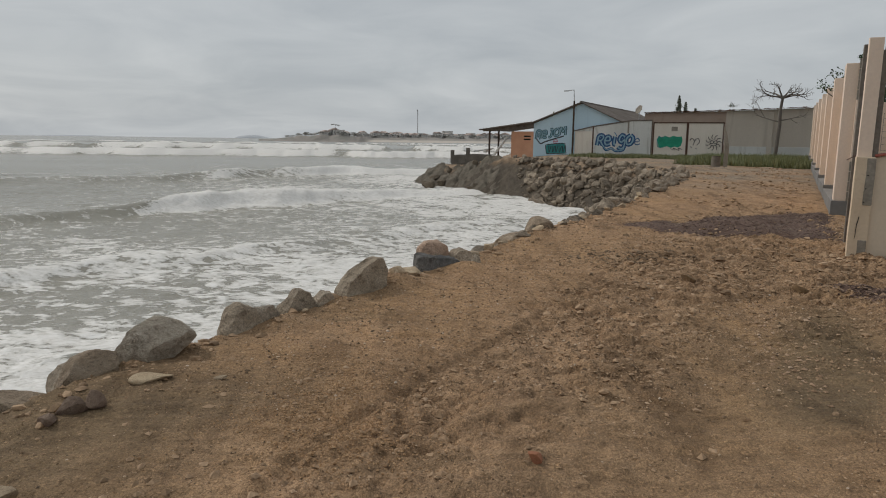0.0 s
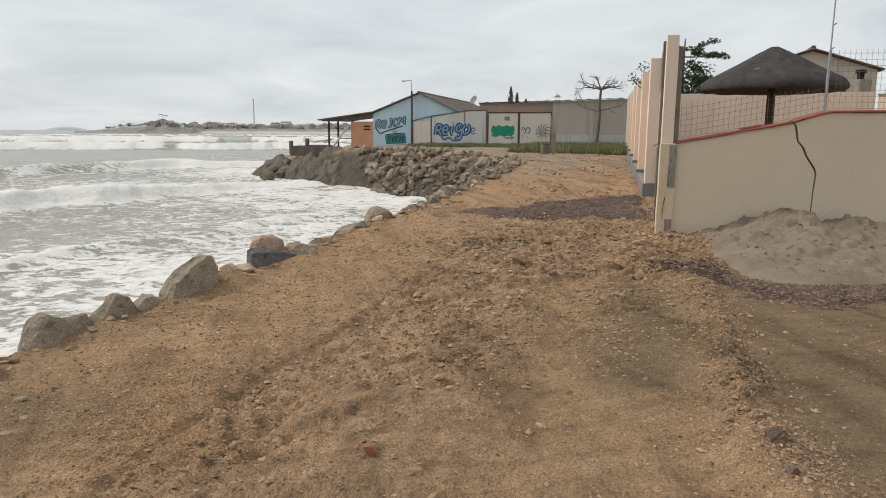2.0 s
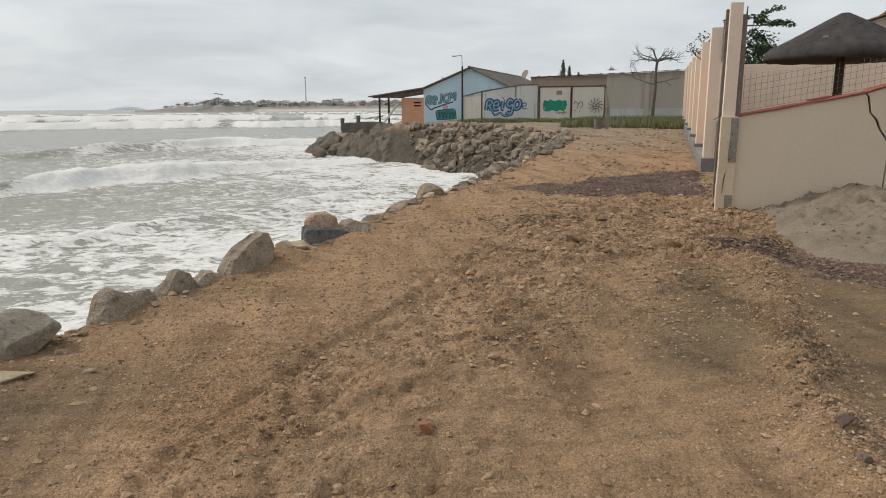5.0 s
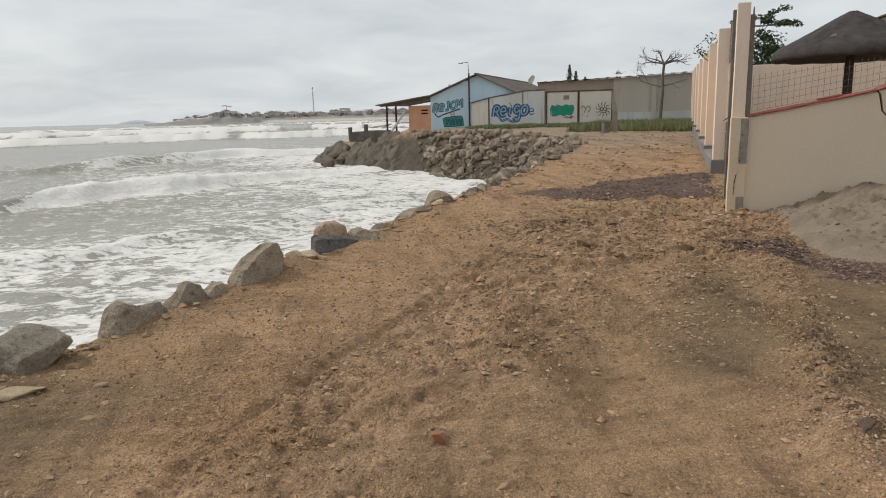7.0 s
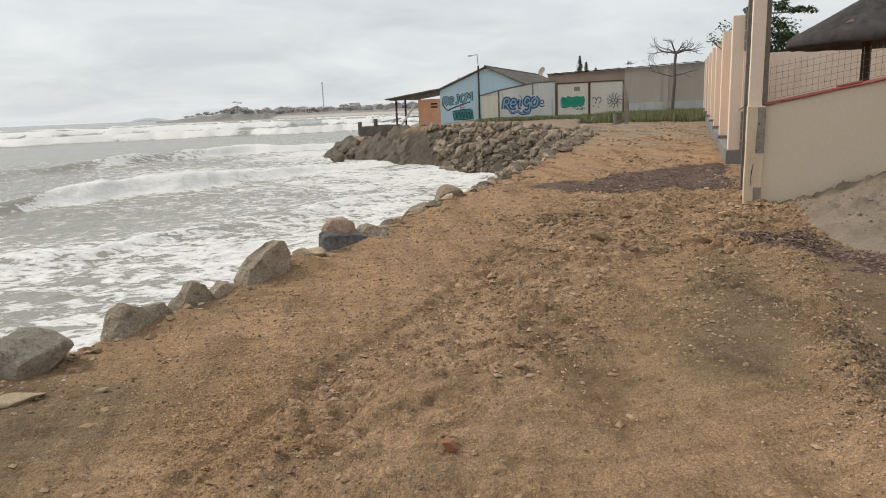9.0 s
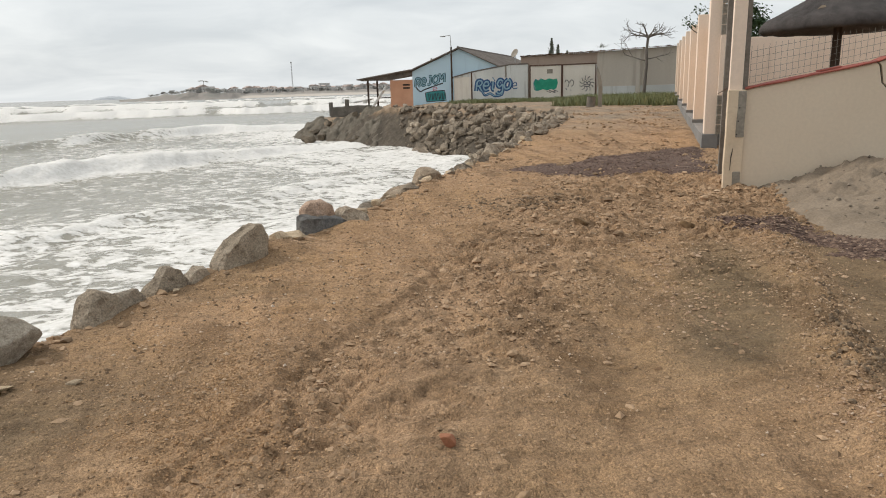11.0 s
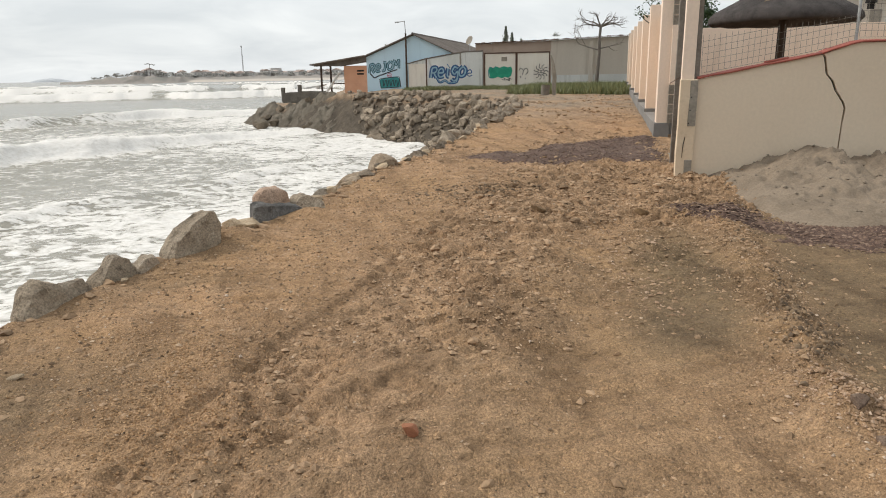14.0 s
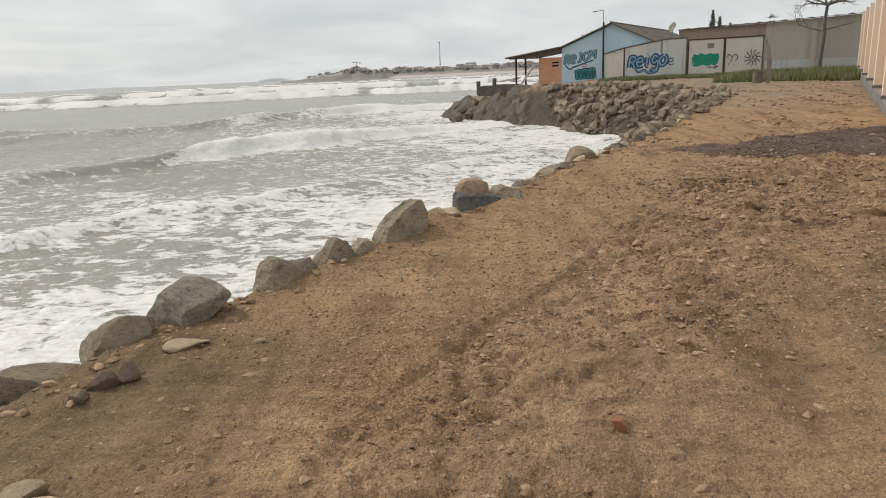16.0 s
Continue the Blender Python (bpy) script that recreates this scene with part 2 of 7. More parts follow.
def rock_material(name, c1, c2, c3, per=0.28, relief=0.06):
    m, n, l, b = nodes_of(name)
    tc = n.new("ShaderNodeTexCoord").outputs["Object"]
    oi = n.new("ShaderNodeObjectInfo").outputs["Random"]
    sh = n.new("ShaderNodeVectorMath"); sh.operation = "ADD"
    cb = n.new("ShaderNodeCombineXYZ")
    for k in range(3):
        l.new(calc(n, l, "MULTIPLY", oi, 37.0 + 11 * k), cb.inputs[k])
    l.new(tc, sh.inputs[0]); l.new(cb.outputs[0], sh.inputs[1])
    v = sh.outputs[0]
    f1 = noise_node(n, l, v, 2.6, 7.0, 0.68, 0.4)
    f2 = noise_node(n, l, v, 13.0, 6.0, 0.7)
    f3 = noise_node(n, l, v, 70.0, 2.0, 0.6)
    c = mixc(n, l, ramp(n, l, f1, [(0.35, (0, 0, 0)), (0.65, (1, 1, 1))]), c1, c2)
    c = mixc(n, l, ramp(n, l, f2, [(0.52, (0, 0, 0)), (0.64, (0.8, 0.8, 0.8))]), c, c3)
    c = mixc(n, l, ramp(n, l, f2, [(0.30, (0.5, 0.5, 0.5)), (0.40, (0, 0, 0))]), c, tuple(min(0.6, 1.35 * q) for q in c2))
    c = mixc(n, l, 0.8, c, ramp(n, l, f3, [(0.3, (0.55, 0.55, 0.55)), (0.7, (1.4, 1.4, 1.4))]), "MULTIPLY")
    hue = n.new("ShaderNodeHueSaturation")
    l.new(calc(n, l, "ADD", calc(n, l, "MULTIPLY", oi, 2 * per), 1 - per), hue.inputs["Value"])
    l.new(c, hue.inputs["Color"])
    l.new(hue.outputs[0], b.inputs["Base Color"])
    b.inputs["Roughness"].default_value = 0.9
    b.inputs["Specular IOR Level"].default_value = 0.22
    bumped(n, l, b, calc(n, l, "ADD", calc(n, l, "MULTIPLY", f2, 0.8), calc(n, l, "MULTIPLY", f1, 1.6)), 0.9, relief)
    return m


def leaf_material(name, c1, c2):
    m, n, l, b = nodes_of(name)
    g = n.new("ShaderNodeNewGeometry").outputs["Random Per Island"]
    l.new(mixc(n, l, g, c1, c2), b.inputs["Base Color"])
    b.inputs["Roughness"].default_value = 0.6
    return m


M_EARTH = ground_material()
M_SEA = sea_material()
M_ROCK = rock_material("granite", (0.31, 0.25, 0.185), (0.48, 0.405, 0.32), (0.19, 0.15, 0.108), 0.12)
M_ROCK_TAN = rock_material("weathered_granite", (0.29, 0.215, 0.145), (0.43, 0.34, 0.25), (0.17, 0.125, 0.085), 0.2)
M_ROCK_DARK = rock_material("dark_granite", (0.13, 0.125, 0.12), (0.24, 0.225, 0.205), (0.09, 0.083, 0.076), 0.2)
M_ROCK_WET = rock_material("wet_granite", (0.11, 0.087, 0.062), (0.205, 0.165, 0.12), (0.066, 0.052, 0.039), 0.35)
M_STONE = rock_material("small_stone", (0.40, 0.295, 0.19), (0.54, 0.43, 0.30), (0.28, 0.20, 0.135), 0.3, 0.008)
M_ROCK_PINK = rock_material("pinkish_granite", (0.40, 0.27, 0.19), (0.50, 0.36, 0.27), (0.27, 0.18, 0.13), 0.1)
M_DULLSTONE = rock_material("dull_brown_stone", (0.15, 0.10, 0.072), (0.24, 0.175, 0.13), (0.10, 0.07, 0.052), 0.2, 0.008)
M_ROCK_SHORE = rock_material("shore_granite", (0.29, 0.23, 0.165), (0.42, 0.345, 0.26), (0.17, 0.13, 0.092), 0.12)
M_BANKROCK = surface("brown_bank_rock", (0.125, 0.105, 0.08), (0.20, 0.172, 0.132), (0.08, 0.067, 0.052), 1.2, 9, 0.9, 0.9, 0.12, stain=0.7)
M_RUBBLE = rock_material("rubble_granite", (0.24, 0.19, 0.14), (0.41, 0.34, 0.26), (0.13, 0.10, 0.072), 0.4)
M_PATIO = surface("dark_patio_stone", (0.12, 0.11, 0.095), (0.19, 0.175, 0.15), (0.075, 0.068, 0.058), 1.6, 14, 0.92, 0.4, 0.02, stain=0.6)
M_CLOD = surface("clods", (0.13, 0.08, 0.042), (0.24, 0.15, 0.075), None, 2.0, 35, 0.95, 0.6, 0.01)
M_DARKGRAVEL = surface("dark_gravel", (0.10, 0.062, 0.047), (0.165, 0.108, 0.083), (0.25, 0.165, 0.11), 4.0, 60, 0.9, 0.8, 0.015, stain=0.5)
M_DEBRIS = surface("leaf_debris", (0.075, 0.043, 0.032), (0.14, 0.085, 0.062), (0.2, 0.13, 0.09), 5.0, 70, 0.9, 0.8, 0.015, stain=0.6)
M_SAND = surface("builders_sand", (0.2, 0.154, 0.11), (0.262, 0.205, 0.149), (0.16, 0.122, 0.086), 1.6, 45, 0.95, 0.7, 0.012, stain=0.6)
M_BRICKRED = surface("fired_clay", (0.28, 0.115, 0.06), (0.35, 0.15, 0.08), None, 6, 60, 0.9, 0.4, 0.005)
M_PEACH = surface("peach_paint", (0.77, 0.615, 0.49), (0.83, 0.68, 0.555), (0.66, 0.515, 0.4), 0.7, 25, 0.85, 0.05, 0.002, stain=0.45, streak=True, grain=0.06)
M_CREAM = surface("cream_paint", (0.65, 0.535, 0.405), (0.70, 0.585, 0.45), (0.585, 0.475, 0.355), 0.5, 22, 0.85, 0.04, 0.002, stain=0.4, grain=0.05)
M_PIER = surface("stained_ochre_paint", (0.62, 0.485, 0.34), (0.68, 0.555, 0.41), (0.45, 0.335, 0.225), 2.0, 25, 0.9, 0.12, 0.004, stain=0.6, grain=0.06)
M_REDCAP = surface("red_oxide_paint", (0.29, 0.075, 0.052), (0.37, 0.115, 0.085), (0.20, 0.055, 0.04), 2.5, 30, 0.8, 0.1, 0.003, stain=0.5, grain=0.08)
M_CONC = surface("bare_concrete", (0.235, 0.205, 0.165), (0.34, 0.305, 0.255), (0.15, 0.128, 0.10), 1.6, 22, 0.92, 0.2, 0.006, stain=0.6)
M_POST = surface("old_grey_post", (0.15, 0.128, 0.105), (0.23, 0.2, 0.168), (0.10, 0.085, 0.07), 2.2, 24, 0.92, 0.25, 0.006, stain=0.6)
M_PLINTH = surface("grey_plinth_paint", (0.18, 0.174, 0.166), (0.235, 0.228, 0.218), (0.14, 0.134, 0.125), 1.2, 22, 0.85, 0.1, 0.004, stain=0.5, grain=0.06)
M_RENDER = surface("weathered_render", (0.50, 0.445, 0.378), (0.60, 0.54, 0.462), (0.36, 0.308, 0.25), 0.45, 12, 0.93, 0.05, 0.004, stain=0.75, streak=True, grain=0.06)
M_RENDER_RED = surface("reddish_render", (0.36, 0.275, 0.222), (0.43, 0.34, 0.28), (0.27, 0.20, 0.155), 0.5, 12, 0.93, 0.1, 0.006, stain=0.5, grain=0.06)
M_WHITEW = surface("dirty_whitewash", (0.55, 0.55, 0.52), (0.67, 0.67, 0.64), (0.32, 0.295, 0.255), 0.7, 14, 0.9, 0.1, 0.004, stain=0.75, streak=True, grain=0.06)
M_GATE = surface("off_white_gate_paint", (0.70, 0.64, 0.555), (0.78, 0.72, 0.635), (0.52, 0.44, 0.36), 0.8, 16, 0.75, 0.05, 0.003, stain=0.45, streak=True, grain=0.06)
M_BLUE = surface("pale_blue_paint", (0.50, 0.66, 0.76), (0.57, 0.73, 0.81), (0.43, 0.56, 0.65), 0.6, 16, 0.85, 0.06, 0.003, stain=0.5, streak=True, grain=0.06)
M_ORANGE = surface("orange_paint", (0.60, 0.31, 0.19), (0.68, 0.375, 0.24), (0.49, 0.25, 0.165), 0.8, 16, 0.85, 0.06, 0.003, stain=0.5, grain=0.06)
M_ROOF = surface("fibre_cement", (0.13, 0.11, 0.095), (0.21, 0.18, 0.155), (0.08, 0.07, 0.06), 1.0, 14, 0.92, 0.2, 0.008, stain=0.6)
M_TILE = surface("clay_roof_tile", (0.17, 0.105, 0.075), (0.25, 0.16, 0.115), (0.09, 0.06, 0.045), 1.4, 20, 0.9, 0.3, 0.008, stain=0.6, per_object=0.25)
M_RUST = surface("rusty_iron", (0.09, 0.05, 0.035), (0.15, 0.085, 0.06), None, 3, 30, 0.85, 0.3, 0.004)
M_STEEL = surface("galvanised_steel", (0.33, 0.33, 0.32), (0.43, 0.43, 0.42), None, 3, 40, 0.5, 0.05, 0.002, metal=0.6)
M_WIRE = surface("fence_wire", (0.16, 0.15, 0.13), (0.24, 0.22, 0.19), None, 5, 50, 0.6, 0.0, 0.002, metal=0.4)
M_PAINT_BLUE = surface("spray_blue", (0.03, 0.085, 0.20), (0.045, 0.12, 0.26), None, 3, 20, 0.7, 0.0)
M_PAINT_SEA = surface("spray_dark_teal", (0.02, 0.085, 0.11), (0.035, 0.13, 0.15), None, 3, 20, 0.7, 0.0)
M_PAINT_TEAL = surface("spray_teal", (0.03, 0.20, 0.21), (0.06, 0.29, 0.28), None, 3, 20, 0.7, 0.0)
M_PAINT_GREEN = surface("spray_green", (0.02, 0.26, 0.16), (0.03, 0.33, 0.21), None, 3, 20, 0.7, 0.0)
M_PAINT_DARK = surface("spray_black", (0.025, 0.028, 0.035), (0.05, 0.05, 0.06), None, 3, 20, 0.7, 0.0)
M_PAINT_PINK = surface("spray_pink", (0.45, 0.18, 0.24), (0.5, 0.22, 0.28), None, 3, 20, 0.7, 0.0)
M_PAINT_LIGHT = surface("spray_pale_blue", (0.24, 0.40, 0.50), (0.33, 0.49, 0.58), None, 3, 20, 0.7, 0.0)
M_THATCH = surface("old_thatch", (0.05, 0.043, 0.04), (0.092, 0.079, 0.073), (0.13, 0.112, 0.098), 3.0, 60, 0.95, 0.9, 0.03, stain=0.4)
M_WOODDARK = surface("dark_timber", (0.045, 0.03, 0.022), (0.08, 0.055, 0.04), None, 4, 40, 0.85, 0.4, 0.005, streak=True)
M_BARK = surface("grey_bark", (0.12, 0.10, 0.085), (0.20, 0.175, 0.15), (0.08, 0.066, 0.055), 5, 40, 0.95, 0.6, 0.02, stain=0.5)
M_WHITE = surface("white_paint", (0.62, 0.61, 0.58), (0.72, 0.71, 0.68), None, 2, 20, 0.8, 0.1, 0.004, grain=0.06)
# near-black: shade painted in cracks, slots and gaps; also plain dark parts
M_DARKHOLE = surface("shade_and_dark_parts", (0.012, 0.011, 0.010), (0.03, 0.026, 0.022), None, 3, 30, 0.95, 0.2, 0.01)
M_GREENWALL = surface("lime_green_paint", (0.30, 0.42, 0.13), (0.38, 0.50, 0.19), None, 0.8, 14, 0.85, 0.1, 0.004)
M_LEAF = leaf_material("broad_leaves", (0.022, 0.052, 0.016), (0.065, 0.11, 0.038))
# needle colour raised to a pale grey-green, with distance haze painted in
M_LEAF_HAZED = leaf_material("hazed_needles", (0.18, 0.2, 0.165), (0.28, 0.30, 0.25))
M_GRASS = leaf_material("grass_blades", (0.09, 0.115, 0.04), (0.25, 0.25, 0.115))
# far trees, islands, houses and roofs are paled: haze put into the colour
M_FARTREE_HAZED = leaf_material("hazed_far_foliage", (0.50, 0.49, 0.465), (0.60, 0.59, 0.56))
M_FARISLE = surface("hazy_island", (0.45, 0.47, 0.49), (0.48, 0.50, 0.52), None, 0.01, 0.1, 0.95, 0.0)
M_FARHOUSE = surface("far_house_walls", (0.46, 0.44, 0.42), (0.60, 0.575, 0.545), None, 0.05, 1.0, 0.9, 0.0, per_object=0.25)
M_FARROOF = surface("hazed_house_roofs", (0.42, 0.335, 0.295), (0.49, 0.40, 0.355), None, 0.1, 1.0, 0.9, 0.0, per_object=0.2)
M_FARGLASS = surface("far_window_openings", (0.22, 0.22, 0.22), (0.27, 0.27, 0.27), None, 0.5, 3.0, 0.3, 0.0)

# ---- building helpers ----
def part(name, bm, material, parent=None, label="", smooth=False, at=None):
    me = bpy.data.meshes.new(name)
    bm.to_mesh(me)
    bm.free()
    me.materials.append(material)
    if smooth:
        for p in me.polygons:
            p.use_smooth = True
    ob = new(name, me)
    if parent is not None:
        ob.parent = parent
    if at is not None:
        ob.matrix_local = at
    if label:
        ob["label"] = label
    return ob


def thing(name, m, label, category, group="", kind=""):
    ob = new(name)
    ob.empty_display_size = 0.2
    ob.matrix_world = m
    return tagged(ob, label, category, group, kind)


def add_box(bm, lo, hi, m=None):
    x0, y0, z0 = lo
    x1, y1, z1 = hi
    vs = [bm.verts.new(m @ Vector(c) if m else c) for c in
          ((x0, y0, z0), (x1, y0, z0), (x1, y1, z0), (x0, y1, z0), (x0, y0, z1), (x1, y0, z1), (x1, y1, z1), (x0, y1, z1))]
    for f in ((0, 3, 2, 1), (4, 5, 6, 7), (0, 1, 5, 4), (1, 2, 6, 5), (2, 3, 7, 6), (3, 0, 4, 7)):
        bm.faces.new([vs[k] for k in f])
    return vs


def box_bm(lo, hi, bevel=0.0, seg=2, cuts=0):
    bm = bmesh.new()
    add_box(bm, lo, hi)
    if bevel:
        bmesh.ops.bevel(bm, geom=list(bm.edges), offset=bevel, segments=seg, affect="EDGES", profile=0.6)
    return bm


def worn_box(lo, hi, bevel=0.008, step=0.25, amp=0.004, seed=0):
    """A bevelled block whose faces wander a few millimetres, as cast or rendered masonry does."""
    bm = box_bm(lo, hi, bevel)
    for axis in range(3):
        n = int((hi[axis] - lo[axis]) / step)
        for k in range(1, n + 1):
            c = [0, 0, 0]
            c[axis] = lo[axis] + (hi[axis] - lo[axis]) * k / (n + 1)
            nrm = [0, 0, 0]
            nrm[axis] = 1
            bmesh.ops.bisect_plane(bm, geom=bm.verts[:] + bm.edges[:] + bm.faces[:], plane_co=c, plane_no=nrm)
    for v in bm.verts:
        v.co += noise.noise_vector(v.co * 2.3 + Vector((seed * 7.1, seed, 0))) * amp
    return bm


def prism(pts, depth, m=None):
    """A polygon in x and z, extruded along +y."""
    bm = bmesh.new()
    a = [bm.verts.new((x, 0, z)) for x, z in pts]
    b = [bm.verts.new((x, depth, z)) for x, z in pts]
    bm.faces.new(a)
    bm.faces.new(b[::-1])
    for k in range(len(pts)):
        j = (k + 1) % len(pts)
        bm.faces.new((a[j], a[k], b[k], b[j]))
    bmesh.ops.recalc_face_normals(bm, faces=bm.faces[:])
    if m:
        bmesh.ops.transform(bm, matrix=m, verts=bm.verts[:])
    return bm


def add_tube(bm, p, q, r0, r1, n=8):
    """A tapered rod from p to q."""
    p, q = Vector(p), Vector(q)
    turn = (q - p).to_track_quat("Z", "Y").to_matrix()
    rings = []
    for c, r in ((p, r0), (q, r1)):
        rings.append([bm.verts.new(c + turn @ Vector((r * math.cos(2 * math.pi * k / n), r * math.sin(2 * math.pi * k / n), 0))) for k in range(n)])
    for k in range(n):
        j = (k + 1) % n
        bm.faces.new((rings[0][k], rings[0][j], rings[1][j], rings[1][k]))
    bm.faces.new(rings[0][::-1])
    bm.faces.new(rings[1])


def tube_bm(p, q, r0, r1=None, n=10):
    bm = bmesh.new()
    add_tube(bm, p, q, r0, r0 if r1 is None else r1, n)
    return bm


# ---- smooth random fields on arrays ----
def lattice(h):
    """Values from 0 to 1 out of whole numbers of 32 bits."""
    h = (h ^ (h >> np.uint32(13))) * np.uint32(1274126177)
    return ((h ^ (h >> np.uint32(16))) & np.uint32(0xFFFF)).astype(np.float64) / 65535.0


def field(x, y, seed=0):
    fx, fy = np.floor(x), np.floor(y)
    u, v = x - fx, y - fy
    u, v = u * u * (3 - 2 * u), v * v * (3 - 2 * v)
    kx, ky = np.uint32(374761393), np.uint32(668265263)
    hx = fx.astype(np.int64).astype(np.uint32) * kx + np.uint32((seed * 1442695041) & 0xFFFFFFFF)
    hy = fy.astype(np.int64).astype(np.uint32) * ky
    a, b = lattice(hx + hy), lattice(hx + kx + hy)
    c, d = lattice(hx + hy + ky), lattice(hx + kx + hy + ky)
    return (a * (1 - u) + b * u) * (1 - v) + (c * (1 - u) + d * u) * v


def fbm(x, y, seed=0, octaves=4, gain=0.5):
    out, amp, total = 0 * x, 1.0, 0.0
    for k in range(octaves):
        out = out + amp * field(x * 2.0**k + 17.3 * k, y * 2.0**k - 9.1 * k, seed + k)
        total += amp
        amp *= gain
    return out / total - 0.5


def step(a, b, x):
    t = np.clip((x - a) / (b - a), 0, 1)
    return t * t * (3 - 2 * t)


# ---- the coast: the line along which the fill breaks off towards the sea ----
COAST = np.array([(-9, -60), (-5, -20), (-3.1, 0), (-2.55, 3.0), (-2.4, 3.8), (-2.1, 4.7), (-1.5, 5.8), (-0.9, 6.75), (-0.25, 8.15),
                  (0.5, 9.4), (1.65, 11.6), (2.6, 13.1), (4.0, 15.6), (5.6, 19.0), (7.3, 22.4), (8.7, 25.2), (9.2, 28.0), (8.6, 31.5),
                  (7.4, 35.0), (6.2, 39.0), (4.6, 42.5), (2.6, 46.0), (0.6, 48.6), (-0.6, 51.0), (-0.4, 57.0), (4.0, 63.0), (14.0, 90.0),
                  (60, 260), (130, 520), (300, 900), (4500, 900), (4500, -4500), (-9, -4500)], float)


def coast_distance(x, y):
    """Signed distance to the coast line, positive on land."""
    best = np.full(x.shape, 1e9)
    inside = np.zeros(x.shape, bool)
    n = len(COAST)
    for k in range(n):
        (ax, ay), (bx, by) = COAST[k], COAST[(k + 1) % n]
        ex, ey = bx - ax, by - ay
        t = np.clip(((x - ax) * ex + (y - ay) * ey) / (ex * ex + ey * ey), 0, 1)
        best = np.minimum(best, np.hypot(x - ax - t * ex, y - ay - t * ey))
        hit = ((ay > y) != (by > y)) & (x < ex * (y - ay) / (ey if ey else 1e-9) + ax)
        inside ^= hit
    return np.where(inside, best, -best)


def road_level(x, y):
    return 0.52 * np.clip((y - 8) / 26, 0, 1) + 0 * x


# berm that parts the earth road from the flat grey sand on its inland side
def berm_offset(x, y):
    bx = np.interp(y, [-5, 2.5, 3.3, 4.3, 5.5, 6.6, 7.4], [1.6, 2.45, 2.72, 3.3, 3.95, 4.5, 5.2])
    return np.where(y < 7.6, x - bx, -3.0)


def ledge_parts(x, y):
    """Broken ledges of earth that wheels have turned over: their height, and where dark soil and painted shade mark
    their faces.
    """
    a = fbm(x * 1.7, y * 1.9, 611, 4, 0.6)
    b = fbm(x * 4.2 + 3, y * 4.6, 631, 3, 0.6)
    mask = step(-0.12, 0.06, fbm(x * 0.8, y * 0.7, 651, 2))
    high = 0.06 * step(0.035, 0.06, a) + 0.04 * step(0.14, 0.16, a) + 0.05 * step(0.10, 0.135, b)
    rim = step(0.015, 0.035, a) * (1 - step(0.05, 0.075, a)) + step(0.125, 0.14, a) * (1 - step(0.155, 0.18, a)) + 0.8 * step(0.075, 0.1, b) * (1 - step(0.13, 0.17, b))
    return high * (0.35 + 0.65 * mask), np.clip(rim, 0, 1) * (0.25 + 0.75 * mask)


LIFT = 0.032


